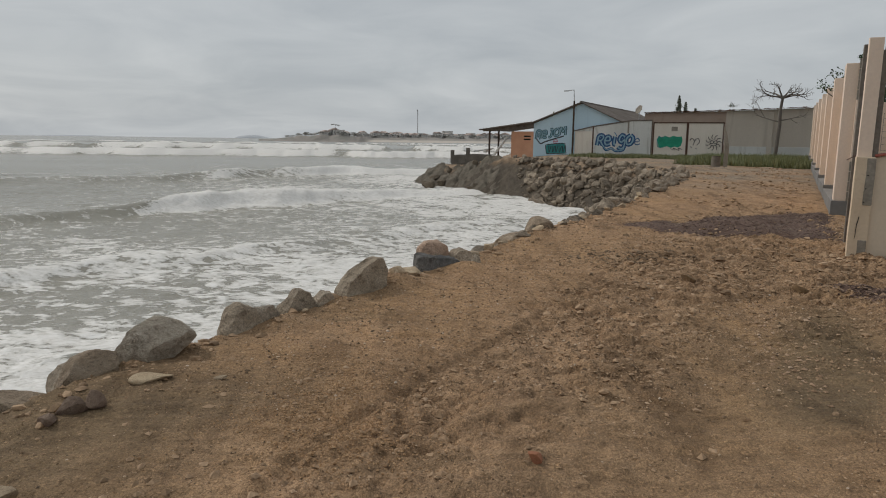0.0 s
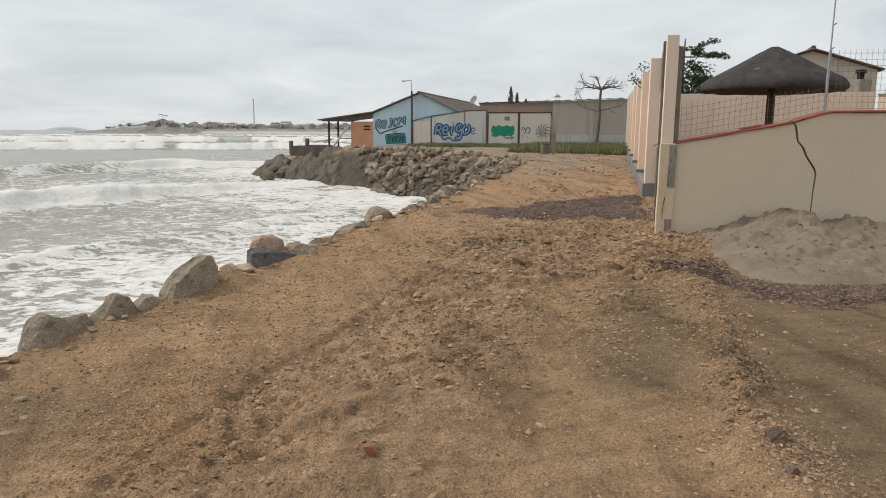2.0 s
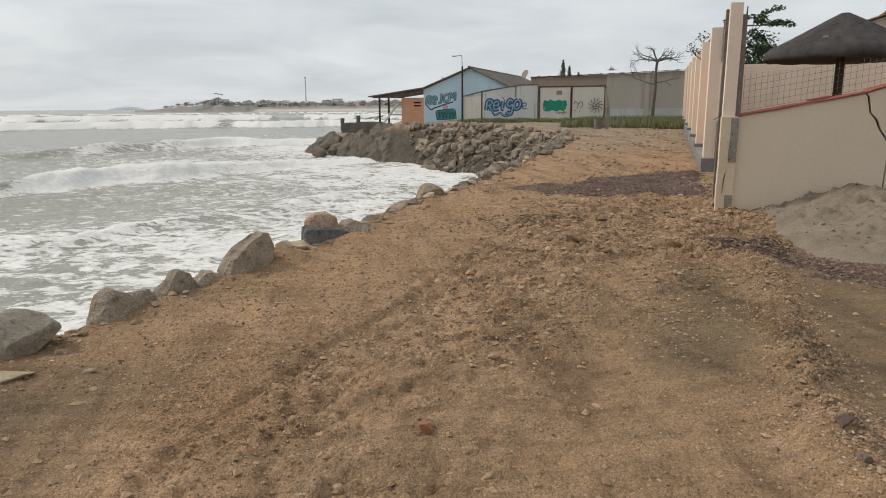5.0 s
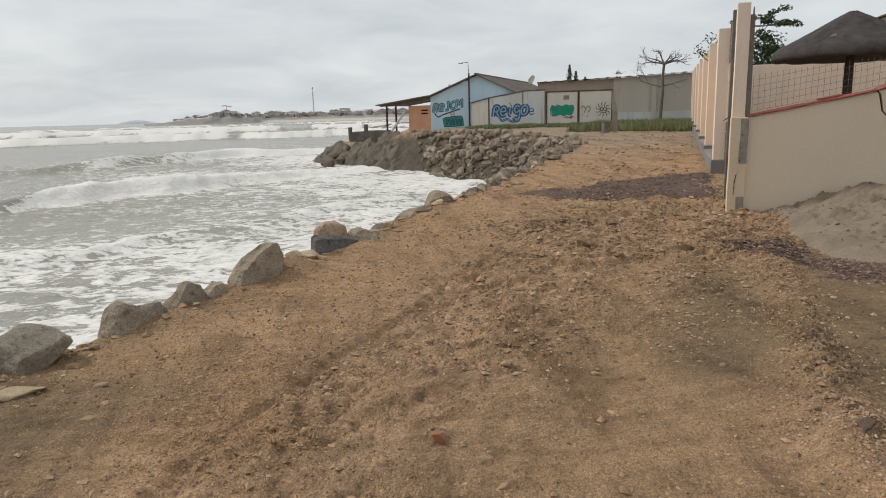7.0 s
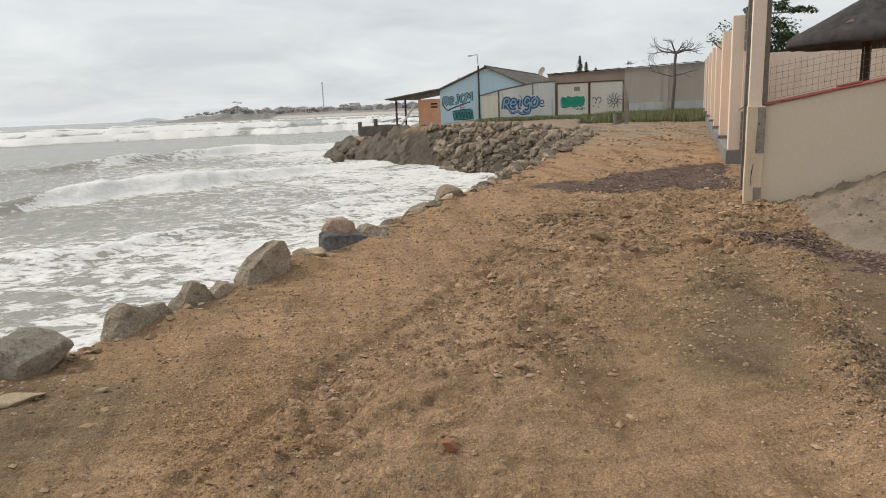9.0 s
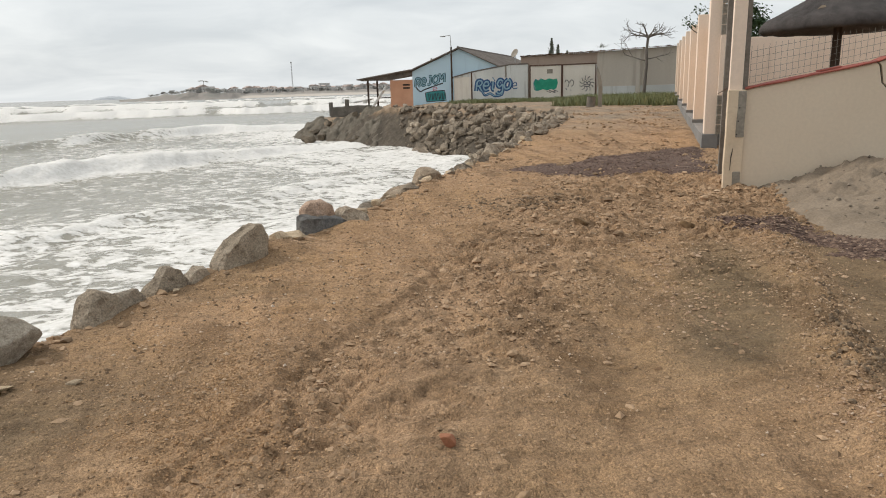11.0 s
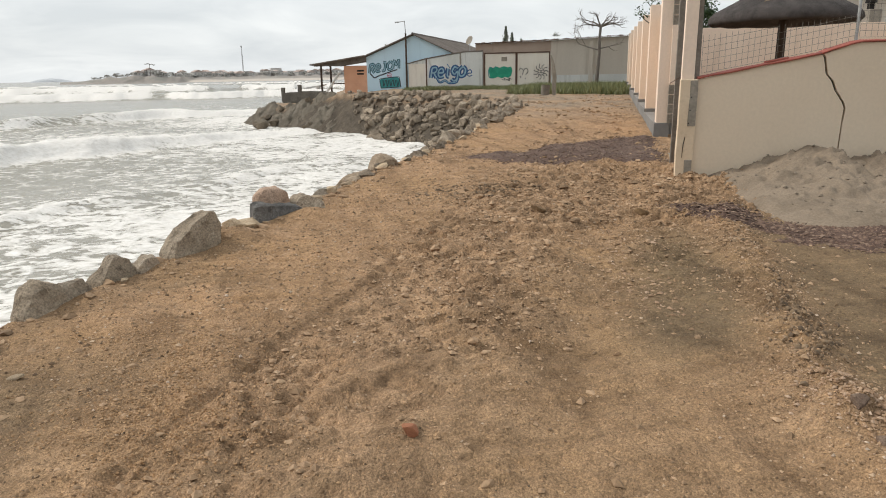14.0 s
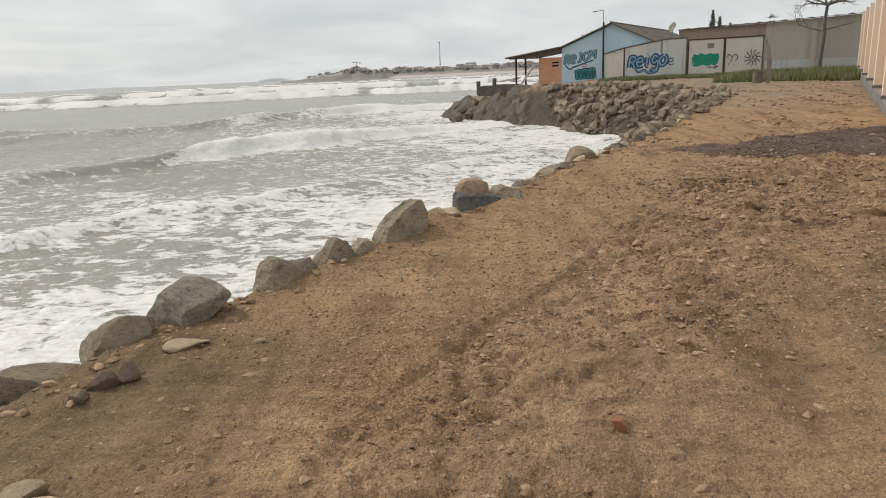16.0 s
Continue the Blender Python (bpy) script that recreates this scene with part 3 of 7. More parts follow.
def land_parts(x, y):
    """Height of the land and the weights of its kinds of soil."""
    d = coast_distance(x, y)
    near = 1 - step(14, 40, y)
    lat = d + 0.25 * fbm(x * 0.6, y * 0.6, 5, 3)
    churn = step(1.3, 2.2, lat) * (1 - step(2.9, 3.8, lat)) + 0.75 * step(3.9, 4.3, lat) * (1 - step(5.2, 5.8, lat)) * step(5.5, 7.5, y)
    cross = step(6.4, 7.6, y) * (1 - step(10.8, 11.8, y)) * step(1.6, 2.4, d)
    churn = np.clip(churn * (1 - 0.5 * step(12, 22, y)) + 0.8 * cross, 0, 1)
    off = berm_offset(x, y)
    flat = step(-0.05, 0.35, off) * (1 - step(6.6, 7.6, y))
    berm = np.exp(-((off + 0.12) / 0.2) ** 2) * step(1.0, 2.0, y) * (1 - step(6.4, 7.4, y))
    grey = np.clip(flat + 0.38 * step(2.2, 3.4, lat) * (1 - step(5.0, 7.5, y)) * (1 - flat) + 0.75 * np.exp(-((off + 0.7) / 0.45) ** 2) * step(3.4, 4.4, y) * (1 - step(6.0, 7.5, y)) + 0.45 * (1 - step(0.2, 0.7, d)) * (1 - step(6, 12, y)), 0, 1)
    churn = np.maximum(churn, 0.75 * np.exp(-((off + 0.75) / 0.55) ** 2) * step(4.6, 6.0, y) * (1 - step(7.4, 8.4, y))) * (1 - flat)
    for px, py, rx, ry, w in ((2.88, 4.5, 0.6, 0.8, 0.58), (2.9, 9.25, 0.6, 0.35, 0.8), (1.9, 3.6, 0.5, 0.5, 0.35), (-0.75, 6.0, 0.7, 0.5, 0.55), (0.1, 3.2, 0.5, 0.35, 0.5)):
        grey = np.maximum(grey, w * step(-0.10, 0.10, fbm(x * 1.5, y * 2.6, 671, 4, 0.6)) * np.exp(-((x - px) / rx) ** 2 - ((y - py) / ry) ** 2))
    z = road_level(x, y)
    mound = np.exp(-(((x - 8.0) * 0.9 + (y - 15.1) * -0.45) / 0.55) ** 2 - (((x - 8.0) * 0.45 + (y - 15.1) * 0.9) / 1.1) ** 2)
    z = z + mound * (0.05 + 0.28 * np.maximum(0, fbm(x * 2.5, y * 2.5, 59, 4, 0.6)))
    rough = 0.07 * fbm(x * 1.1, y * 1.1, 11, 4) + 0.035 * fbm(x * 4.5, y * 4.5, 23, 3)
    lumps = step(0.52, 0.66, field(x * 9.0, y * 9.0, 33)) * 0.030 + step(0.56, 0.64, field(x * 17.0, y * 17.0, 35)) * 0.016
    clods = lumps * (0.35 + 1.3 * step(0.35, 0.65, field(x * 1.7, y * 1.7, 36))) + np.maximum(0, fbm(x * 5.0, y * 4.0, 31, 4, 0.6)) * 0.16 + np.minimum(0, fbm(x * 2.2, y * 3.0, 37, 3)) * 0.14
    fine = 0.03 * fbm(x * 11, y * 11, 41, 2, 0.7) + 0.012 * step(0.6, 0.7, field(x * 15, y * 15, 43))
    ruts = -0.035 * np.exp(-((lat - 3.65) / 0.22) ** 2) - 0.03 * np.exp(-((lat - 1.75) / 0.16) ** 2)
    ruts = ruts - 0.05 * step(1.78, 1.86, lat) * (1 - step(2.2, 2.8, lat)) * (1 - step(8, 10, y))
    along = 0.47 * x + 0.88 * y
    tread = np.maximum(0, np.sin(2 * np.pi * along / 0.17 + 5 * fbm(x * 1.2, y * 1.2, 45, 3))) ** 2 * step(0.42, 0.62, field(x * 1.1, y * 0.8, 47))
    coarse = 1 + 0.55 * cross
    crumbs = coarse * 0.034 * step(0.03, 0.10, fbm(x * 6.5, y * 7.5, 301, 3, 0.6)) + 0.022 * step(0.04, 0.11, fbm(x * 14, y * 15, 307, 2, 0.6))
    clods = 0.45 * clods + 0.02 * tread + 0.55 * ledge_parts(x, y)[0] * (1 - step(20, 34, y)) + crumbs * (0.35 + 0.9 * step(-0.1, 0.12, fbm(x * 1.3, y * 1.0, 311, 3)))
    for px, py, rad, up in ((-0.38, 7.45, 0.3, 0.13), (-1.2, 5.8, 0.22, 0.06), (-0.85, 6.5, 0.22, 0.06), (0.35, 8.35, 0.3, 0.10)):
        z = z + up * np.exp(-((x - px) ** 2 + (y - py) ** 2) / rad**2)
    z = z + rough * (1 - 0.7 * flat) + churn * (0.085 * coarse * np.tanh(clods / 0.085) - LIFT) + 0.3 * (1 - churn) * (1 - flat) * crumbs * step(0.0, 0.2, fbm(x * 0.9, y * 0.9, 317, 3)) + (0.4 + 0.6 * churn) * fine * (1 - 0.6 * flat) + ruts * near * (1 - flat)
    z = z - 0.035 * flat + berm * (0.045 + 0.16 * np.maximum(0, fbm(x * 4, y * 4, 53, 3)) + 0.018 * step(0.5, 0.6, field(x * 13, y * 13, 57)))
    heap = np.exp(-((x - 2.62) / 0.2) ** 2 - ((y - 3.05) / 0.34) ** 2)
    z = z + heap * (0.04 + 0.13 * np.maximum(0, fbm(x * 7, y * 7, 321, 3, 0.6)))
    z = z + (0.10 * fbm(x * 0.35, y * 0.35, 61, 3) + 0.10 * np.maximum(0, fbm(x * 1.9, y * 1.5, 331, 4, 0.6))) * step(12, 20, y)
    z = z - 0.95 * step(0, 1, (8.5 - x) / 6.5) * step(44, 50, y) * (1 - step(64, 80, y))
    # the bank towards the sea
    slope = np.interp(y, [-60, 10, 18, 24, 30, 34, 40, 50, 60, 200], [0.85, 0.8, 0.75, 0.68, 0.95, 1.2, 1.05, 0.8, 0.6, 0.12])
    fall = np.maximum(-d, 0)
    z = z - slope * fall + 0.25 * fbm(x * 0.9, y * 0.9, 71, 3) * step(0.0, 0.8, fall)
    z = np.maximum(z, -5.0 + 0.3 * fbm(x * 0.05, y * 0.05, 3, 2))
    bank = step(0.05, 0.5, fall + 0.35 * fbm(x * 1.5, y * 1.5, 81, 3))
    pale = step(15, 27, y) * (1 - bank) * (0.82 + 1.5 * fbm(x * 0.5, y * 0.8, 91, 4))
    damp = (1 - step(0.6, 2.1, d + 0.6 * fbm(x * 0.9, y * 0.9, 95, 3))) * (1 - step(3.9, 5.4, y)) * (1 - bank)
    return z, churn, grey, bank, np.clip(pale, 0, 1), np.clip(damp, 0, 1)


def land_height(x, y):
    return float(land_parts(np.array([float(x)]), np.array([float(y)]))[0][0])


def spread(start, stop, size, growth, limit):
    """Lines that part at a growing step."""
    out, s = [start], size
    while abs(out[-1] - start) < abs(stop - start):
        out.append(out[-1] + math.copysign(s, stop - start))
        s = min(s * growth, limit)
    return out


def sheet(name, xs, ys, z, material, attributes):
    gx, gy = np.meshgrid(xs, ys)
    nx, ny = len(xs), len(ys)
    co = np.stack([gx, gy, z], -1).reshape(-1, 3)
    k = np.arange((nx - 1) * (ny - 1))
    i = (k // (nx - 1)) * nx + k % (nx - 1)
    quads = np.stack([i, i + 1, i + nx + 1, i + nx], -1)
    me = bpy.data.meshes.new(name)
    me.vertices.add(len(co))
    me.vertices.foreach_set("co", co.ravel().astype(np.float32))
    me.loops.add(quads.size)
    me.loops.foreach_set("vertex_index", quads.ravel().astype(np.int32))
    me.polygons.add(len(quads))
    me.polygons.foreach_set("loop_start", np.arange(0, quads.size, 4, dtype=np.int32))
    me.polygons.foreach_set("use_smooth", np.ones(len(quads), bool))
    me.update(calc_edges=True)
    for key, val in attributes.items():
        a = me.attributes.new(key, "FLOAT", "POINT")
        a.data.foreach_set("value", np.asarray(val, np.float32).ravel())
    me.materials.append(material)
    return new(name, me)


gx0 = np.array(sorted(set(spread(-3.6, -4500, 0.12, 1.06, 400)[1:] + list(np.arange(-3.6, 8.2, 0.024)) + spread(8.2, 4500, 0.05, 1.05, 400))))
gy0 = np.array(sorted(set(spread(1.4, -4500, 0.15, 1.12, 500)[1:] + list(np.arange(1.4, 9.0, 0.024)) + spread(9.0, 4500, 0.03, 1.018, 400))))
ggx, ggy = np.meshgrid(gx0, gy0)
lz, l_churn, l_grey, l_bank, l_pale, l_damp = land_parts(ggx, ggy)
l_lat = coast_distance(ggx, ggy) + 0.25 * fbm(ggx * 0.6, ggy * 0.6, 5, 3)
# dark faces of the rut lip and berm: shade put into the turned-soil colour
LIP_SHADE = np.exp(-((l_lat - 1.9) / 0.13) ** 2) * step(-0.1, 0.15, fbm(ggx * 2.2, ggy * 2.2, 661, 3)) * (1 - step(8, 10, ggy))
BERMLIP_SHADE = np.exp(-((berm_offset(ggx, ggy) - 0.02) / 0.11) ** 2) * step(-0.12, 0.12, fbm(ggx * 3, ggy * 3, 663, 3)) * step(1.5, 2.5, ggy) * (1 - step(6, 7, ggy))
ground = sheet("ground", gx0, gy0, lz, M_EARTH, {"churn": l_churn, "grey": l_grey, "bank": l_bank, "pale": l_pale, "damp": l_damp, "turned": LIP_SHADE + 0.9 * BERMLIP_SHADE + ledge_parts(ggx, ggy)[1] * (0.12 + 0.4 * l_churn + 0.12 * l_churn * step(6, 7.5, ggy)) * (1 - 0.8 * l_grey) * (1 - step(14, 26, ggy))})
tagged(ground, "ochre earth road with churned clods, ruts and grey sand", "ground", kind="structure")


# ---- the sea ----
BREAKERS = [(25.0, 0.3, 1.5), (41.0, 0.75, 2.4), (64.0, 1.0, 3.2), (122.0, 1.2, 3.6), (190.0, 1.6, 4.4), (360.0, 1.2, 4.0)]


def sea_parts(x, y):
    bend = 1.2 * np.exp(-((y / 60) ** 2))
    c = y - bend * np.clip(x, -60, 20) + 5.0 * fbm(x * 0.03, y * 0.02, 7, 3) * np.clip(y / 40, 0.4, 3)
    dist = np.hypot(x, y)
    d = -coast_distance(x, y)
    shore = 0.25 + 0.75 * step(3, 16, d)
    z = 0.10 * fbm(x * 0.16, y * 0.2, 13, 4) + 0.20 * fbm(x * 0.05, y * 0.12, 19, 3) + 0.05 * np.sin(c * 0.55 + 3 * fbm(x * 0.08, y * 0.08, 29, 2))
    foam = np.zeros_like(z)
    for k, (c0, high, wide) in enumerate(BREAKERS):
        crest = c - c0 - 0.10 * c0 * fbm(x * 0.9 / wide**1.4, 0 * x + k * 3.7, 101 + k, 3)
        shape = np.where(crest < 0, np.exp(-((crest / (0.42 * wide)) ** 2)), np.exp(-((crest / (1.5 * wide)) ** 2)))
        along = fbm(x * 0.35 / wide, 0 * x + 5.0 * k, 131 + k, 3) * 2 + 0.5
        along = step(0.12, 0.5, along) if k == 0 else step(0.05, 0.4, along) if k < 3 else step(-0.1, 0.25, along)
        if k == 0:
            along = along * 0.7
        z = z + high * shore * shape * (0.45 + 0.55 * along)
        white = np.where(crest < 0, np.exp(-((crest / (0.9 * wide)) ** 4)), np.exp(-(crest / (1.1 * wide)) ** 2))
        trail = np.where(crest > 0, np.exp(-np.abs(crest) / ((3.2 if k < 3 else 1.6) * wide)), np.exp(-np.abs(crest) / ((1.6 if k < 3 else 0.5) * wide)))
        foam = np.maximum(foam, along * (0.98 * white))
        foam = np.maximum(foam, (0.72 if k < 3 else 0.4) * trail * (0.45 + 0.55 * along))
    wash = np.exp(-np.clip(d - 1.0, 0, None) / 34.0) * np.clip(1.3 - y / 160, 0, 1)
    foam = np.maximum(foam, 0.66 * wash + 0.55 * fbm(x * 0.16, y * 0.22, 151, 4) * wash)
    lap = np.exp(-((d - 2.0) / 1.0) ** 2) * (y < 60)
    foam = np.maximum(foam, 0.68 * lap)
    z = z + 0.12 * lap + 0.10 * fbm(x * 0.7, y * 0.9, 161, 4, 0.6) * (y < 70) + 0.35 * foam * np.maximum(0, fbm(x * 0.9, y * 1.1, 171, 4, 0.65)) * (d > 3) + 0.16 * foam**2 * fbm(x * 2.4, y * 2.6, 181, 3, 0.65) * (y < 60)
    z = z - 0.17 * np.exp(-np.clip(d, 0, None) / 18) * step(10, 30, y)
    z = z * np.clip(1.0 - step(300, 700, dist), 0.15, 1)
    return SEA_Z + z, np.clip(foam, 0, 1)


sx0 = np.array(sorted(set(spread(-24, -4600, 0.22, 1.045, 300)[1:] + list(np.arange(-24, 10, 0.16)) + spread(10, 420, 0.3, 1.08, 30))))
sy0 = np.array(sorted(set(spread(4, -400, 0.25, 1.1, 60)[1:] + list(np.arange(4, 48, 0.15)) + spread(48, 4700, 0.17, 1.022, 250))))
sgx, sgy = np.meshgrid(sx0, sy0)
sz, s_foam = sea_parts(sgx, sgy)
sea = sheet("water", sx0, sy0, sz, M_SEA, {"foam": s_foam})
tagged(sea, "murky green-grey sea with white breakers and drifting foam", "sea", kind="structure")


# ---- rocks ----
def rock_mesh(name, seed, sub=3, cuts=14, flat=(1, 1, 1), material=M_ROCK):
    """An angular boulder: a ball cut by random planes, with worn edges and a rough face. Its size is about 1."""
    rnd = random.Random(seed)
    bm = bmesh.new()
    bmesh.ops.create_icosphere(bm, subdivisions=sub, radius=0.62)
    for _ in range(cuts):
        nrm = Vector((rnd.gauss(0, 1), rnd.gauss(0, 1), rnd.gauss(0, 1))).normalized()
        reach = rnd.uniform(0.24, 0.43)
        for v in bm.verts:
            over = v.co.dot(nrm) - reach
            if over > 0:
                v.co -= nrm * over * 0.94
    for v in bm.verts:
        v.co += noise.noise_vector(v.co * 2.6 + Vector((seed * 3.3, 0, seed))) * 0.028 + noise.noise_vector(v.co * 7 + Vector((0, seed * 1.7, 0))) * 0.016 + noise.noise_vector(v.co * 17 + Vector((0, seed * 1.7, 0))) * 0.008
        v.co.x *= flat[0]; v.co.y *= flat[1]; v.co.z *= flat[2]
    me = bpy.data.meshes.new(name)
    bm.to_mesh(me)
    bm.free()
    me.materials.append(material)
    for p in me.polygons:
        p.use_smooth = True
    if hasattr(me, "set_sharp_from_angle"):
        me.set_sharp_from_angle(angle=radians(24))
    return me


def boulder(me, x, y, size, turn, sink=0.3, label="grey granite boulder on the bank", group="boulders along the shore", z=None, name="boulder"):
    ob = new(name, me)
    base = land_height(x, y) if z is None else z
    ob.matrix_world = pose(x, y, base + size[2] * (0.45 - sink), *turn) @ Matrix.Diagonal((*size, 1))
    return tagged(ob, label, "rock", group)


def shaped_rock(outline, x, y, turn, deep, seed, material, label):
    """A split block: an outline in x and z, given depth, leaned back and roughened."""
    outline = [(px * 1.06, pz * 0.9 if pz > 0 else pz) for px, pz in outline]
    bm = prism(outline, deep, Matrix.Translation((0, -0.06, 0)))
    bmesh.ops.triangulate(bm, faces=bm.faces[:])
    bmesh.ops.subdivide_edges(bm, edges=bm.edges[:], cuts=4, use_grid_fill=True)
    bmesh.ops.triangulate(bm, faces=bm.faces[:])
    bmesh.ops.smooth_vert(bm, verts=bm.verts[:], factor=0.5, use_axis_x=True, use_axis_y=True, use_axis_z=True)
    low = min(p[1] for p in outline)
    high = max(p[1] for p in outline)
    for v in bm.verts:
        q = v.co * 5 + Vector((seed * 3.1, seed, 0))
        rise = (v.co.z - low) / (high - low)
        v.co.y += deep * rise * (0.34 - 0.5 * (v.co.y + 0.06) / deep)
        v.co += noise.noise_vector(q * 0.8) * 0.04 + noise.noise_vector(q * 2.6) * 0.014 + noise.noise_vector(q * 8) * 0.004
    me = bpy.data.meshes.new("split_block")
    bm.to_mesh(me)
    bm.free()
    me.materials.append(material)
    for p in me.polygons:
        p.use_smooth = True
    me.set_sharp_from_angle(angle=radians(38))
    ob = new("boulder", me)
    ob.matrix_world = pose(x, y + 0.1, 0, 0, 0, turn + 32)
    return tagged(ob, label, "rock", "boulders along the shore")


ROCKS = [rock_mesh("granite_block", 300 + k, 4, 10) for k in range(7)]
ROCKS_TAN = [rock_mesh("tan_block", 330 + k, 4, 10, material=M_ROCK_TAN) for k in range(4)]
STONES = [rock_mesh("small_stone", 410 + k, 3, 11, material=M_STONE) for k in range(4)]
ROCKS_WET = [rock_mesh("wet_block", 370 + k, 3, 10, material=M_ROCK_WET) for k in range(6)]
ROCKS_DRY = [rock_mesh("dry_block", 390 + k, 3, 10, material=M_RUBBLE) for k in range(6)]

PALE = rock_mesh("pale_block", 306, 4, 9, material=rock_material("pale_granite", (0.36, 0.30, 0.23), (0.53, 0.46, 0.37), (0.22, 0.175, 0.13), 0.08))
BUFF = rock_mesh("buff_slab", 470, 3, 9, material=rock_material("buff_stone", (0.46, 0.345, 0.22), (0.56, 0.44, 0.30), (0.34, 0.25, 0.16), 0.1, 0.01))
DULL = [rock_mesh("dull_stone", 450 + k, 3, 11, material=M_DULLSTONE) for k in range(3)]
EDGE = [rock_mesh("edge_block", 430 + k, 4, 10, material=M_RUBBLE) for k in range(3)]
# along the edge of the road, one by one
shaped_rock([(-0.25, -0.3), (-0.25, 0.03), (-0.18, 0.16), (-0.02, 0.29), (0.14, 0.365), (0.21, 0.37), (0.26, 0.26), (0.25, -0.3)], -0.66, 6.9, 8, 0.34, 5, M_ROCK_SHORE, "tall tan-grey granite wedge leaning over the water")
shaped_rock([(-0.23, -0.3), (-0.23, 0.22), (0.0, 0.225), (0.10, 0.21), (0.26, 0.16), (0.40, 0.02), (0.40, -0.3)], 0.02, 8.15, -8, 0.26, 6, M_ROCK_DARK, "dark blue-grey slab with a squared end")
shaped_rock([(-0.29, -0.3), (-0.29, 0.25), (-0.21, 0.33), (-0.05, 0.34), (0.05, 0.28), (0.10, 0.10), (0.10, -0.3)], 0.12, 8.52, 1, 0.3, 7, M_ROCK_PINK, "pinkish tan boulder behind the dark slab")
shaped_rock([(-0.14, -0.3), (-0.11, 0.15), (-0.03, 0.23), (0.05, 0.22), (0.12, 0.17), (0.24, 0.10), (0.27, -0.3)], 0.36, 8.5, 0, 0.34, 8, M_RUBBLE, "brown stone half buried in the fill")
shaped_rock([(-0.15, -0.3), (-0.13, 0.02), (-0.06, 0.17), (0.04, 0.225), (0.14, 0.19), (0.18, 0.13), (0.22, -0.3)], -1.47, 5.45, 19, 0.32, 9, M_ROCK_SHORE, "brown-grey boulder with a smooth back")
shaped_rock([(0.10, -0.3), (0.12, 0.12), (0.20, 0.17), (0.31, 0.18), (0.36, 0.08), (0.36, -0.3)], -1.49, 5.5, 19, 0.2, 10, M_RUBBLE, "low dark brown stone")
shaped_rock([(-0.20, -0.3), (-0.19, 0.02), (-0.11, 0.13), (-0.03, 0.21), (0.08, 0.16), (0.12, 0.08), (0.14, -0.3)], -1.13, 6.2, 14, 0.3, 11, M_ROCK_SHORE, "pale grey boulder with a rounded top")
shaped_rock([(0.08, -0.3), (0.10, 0.10), (0.18, 0.155), (0.26, 0.115), (0.32, 0.04), (0.32, -0.3)], -1.13, 6.22, 14, 0.2, 12, M_RUBBLE, "small dark flat stone")
boulder(STONES[2], -0.42, 7.75, (0.24, 0.2, 0.2), (0, 10, 80), 0.25, "small brown stone beside the tall boulder")
boulder(STONES[3], -0.28, 8.05, (0.34, 0.26, 0.18), (0, 5, 20), 0.3, "small flat brown stone")
boulder(PALE, -1.98, 4.98, (0.54, 0.42, 0.36), (0, 6, 15), 0.2, "pale speckled granite boulder with a dark face")
boulder(ROCKS_TAN[3], -2.2, 4.62, (0.52, 0.38, 0.30), (0, -8, 10), 0.2, "tan boulder with a dark underside")
boulder(ROCKS[3], -2.52, 4.95, (0.42, 0.5, 0.5), (10, 20, 70), 0.2, "dark grey boulder on the bank")
boulder(ROCKS_TAN[0], -2.52, 4.2, (0.66, 0.46, 0.40), (0, 14, 40), 0.3, "long tan boulder sloping to the water")
boulder(ROCKS[0], -2.68, 3.82, (0.44, 0.4, 0.42), (0, 0, 130), 0.25, "dull grey boulder at the edge")
boulder(DULL[0], -1.98, 3.92, (0.16, 0.13, 0.12), (0, 0, 20), 0.25, "small dark reddish stone on the earth")
boulder(DULL[1], -1.88, 3.98, (0.13, 0.12, 0.12), (0, 30, 80), 0.2, "small grey stone on the earth")
boulder(DULL[2], -2.03, 3.78, (0.13, 0.11, 0.09), (0, 0, 110), 0.25, "small dark stone on the earth")
boulder(BUFF, -1.72, 4.42, (0.24, 0.16, 0.07), (0, 0, 15), 0.3, "pale buff flat stone in the fill")
boulder(STONES[0], -1.78, 2.92, (0.2, 0.16, 0.13), (0, 0, 60), 0.25, "small tan stone on the earth")
boulder(STONES[1], -1.66, 2.82, (0.22, 0.14, 0.1), (0, 0, 20), 0.3, "flat tan stone on the earth")
boulder(ROCKS[2], 0.62, 9.85, (0.31, 0.22, 0.18), (0, 0, 40), 0.25, "flat grey boulder at the edge")
boulder(EDGE[0], 1.0, 10.7, (0.24, 0.23, 0.19), (0, 8, 10), 0.25, "dark grey boulder at the edge")
boulder(EDGE[1], 1.40, 11.35, (0.23, 0.2, 0.17), (0, 0, 90), 0.25, "grey boulder at the edge")
boulder(EDGE[2], 1.9, 12.25, (0.24, 0.23, 0.22), (6, 0, 20), 0.2, "rounded grey boulder at the edge")
boulder(EDGE[0], 2.35, 13.0, (0.34, 0.27, 0.24), (0, 6, 60), 0.2, "dark grey boulder at the edge")
boulder(EDGE[1], 3.0, 14.3, (0.36, 0.28, 0.22), (0, 0, 25), 0.22, "large rounded grey boulder at the edge")
boulder(EDGE[2], 3.7, 15.5, (0.40, 0.32, 0.26), (0, 5, 75), 0.25, "large grey boulder at the edge")
rnd = random.Random(22)
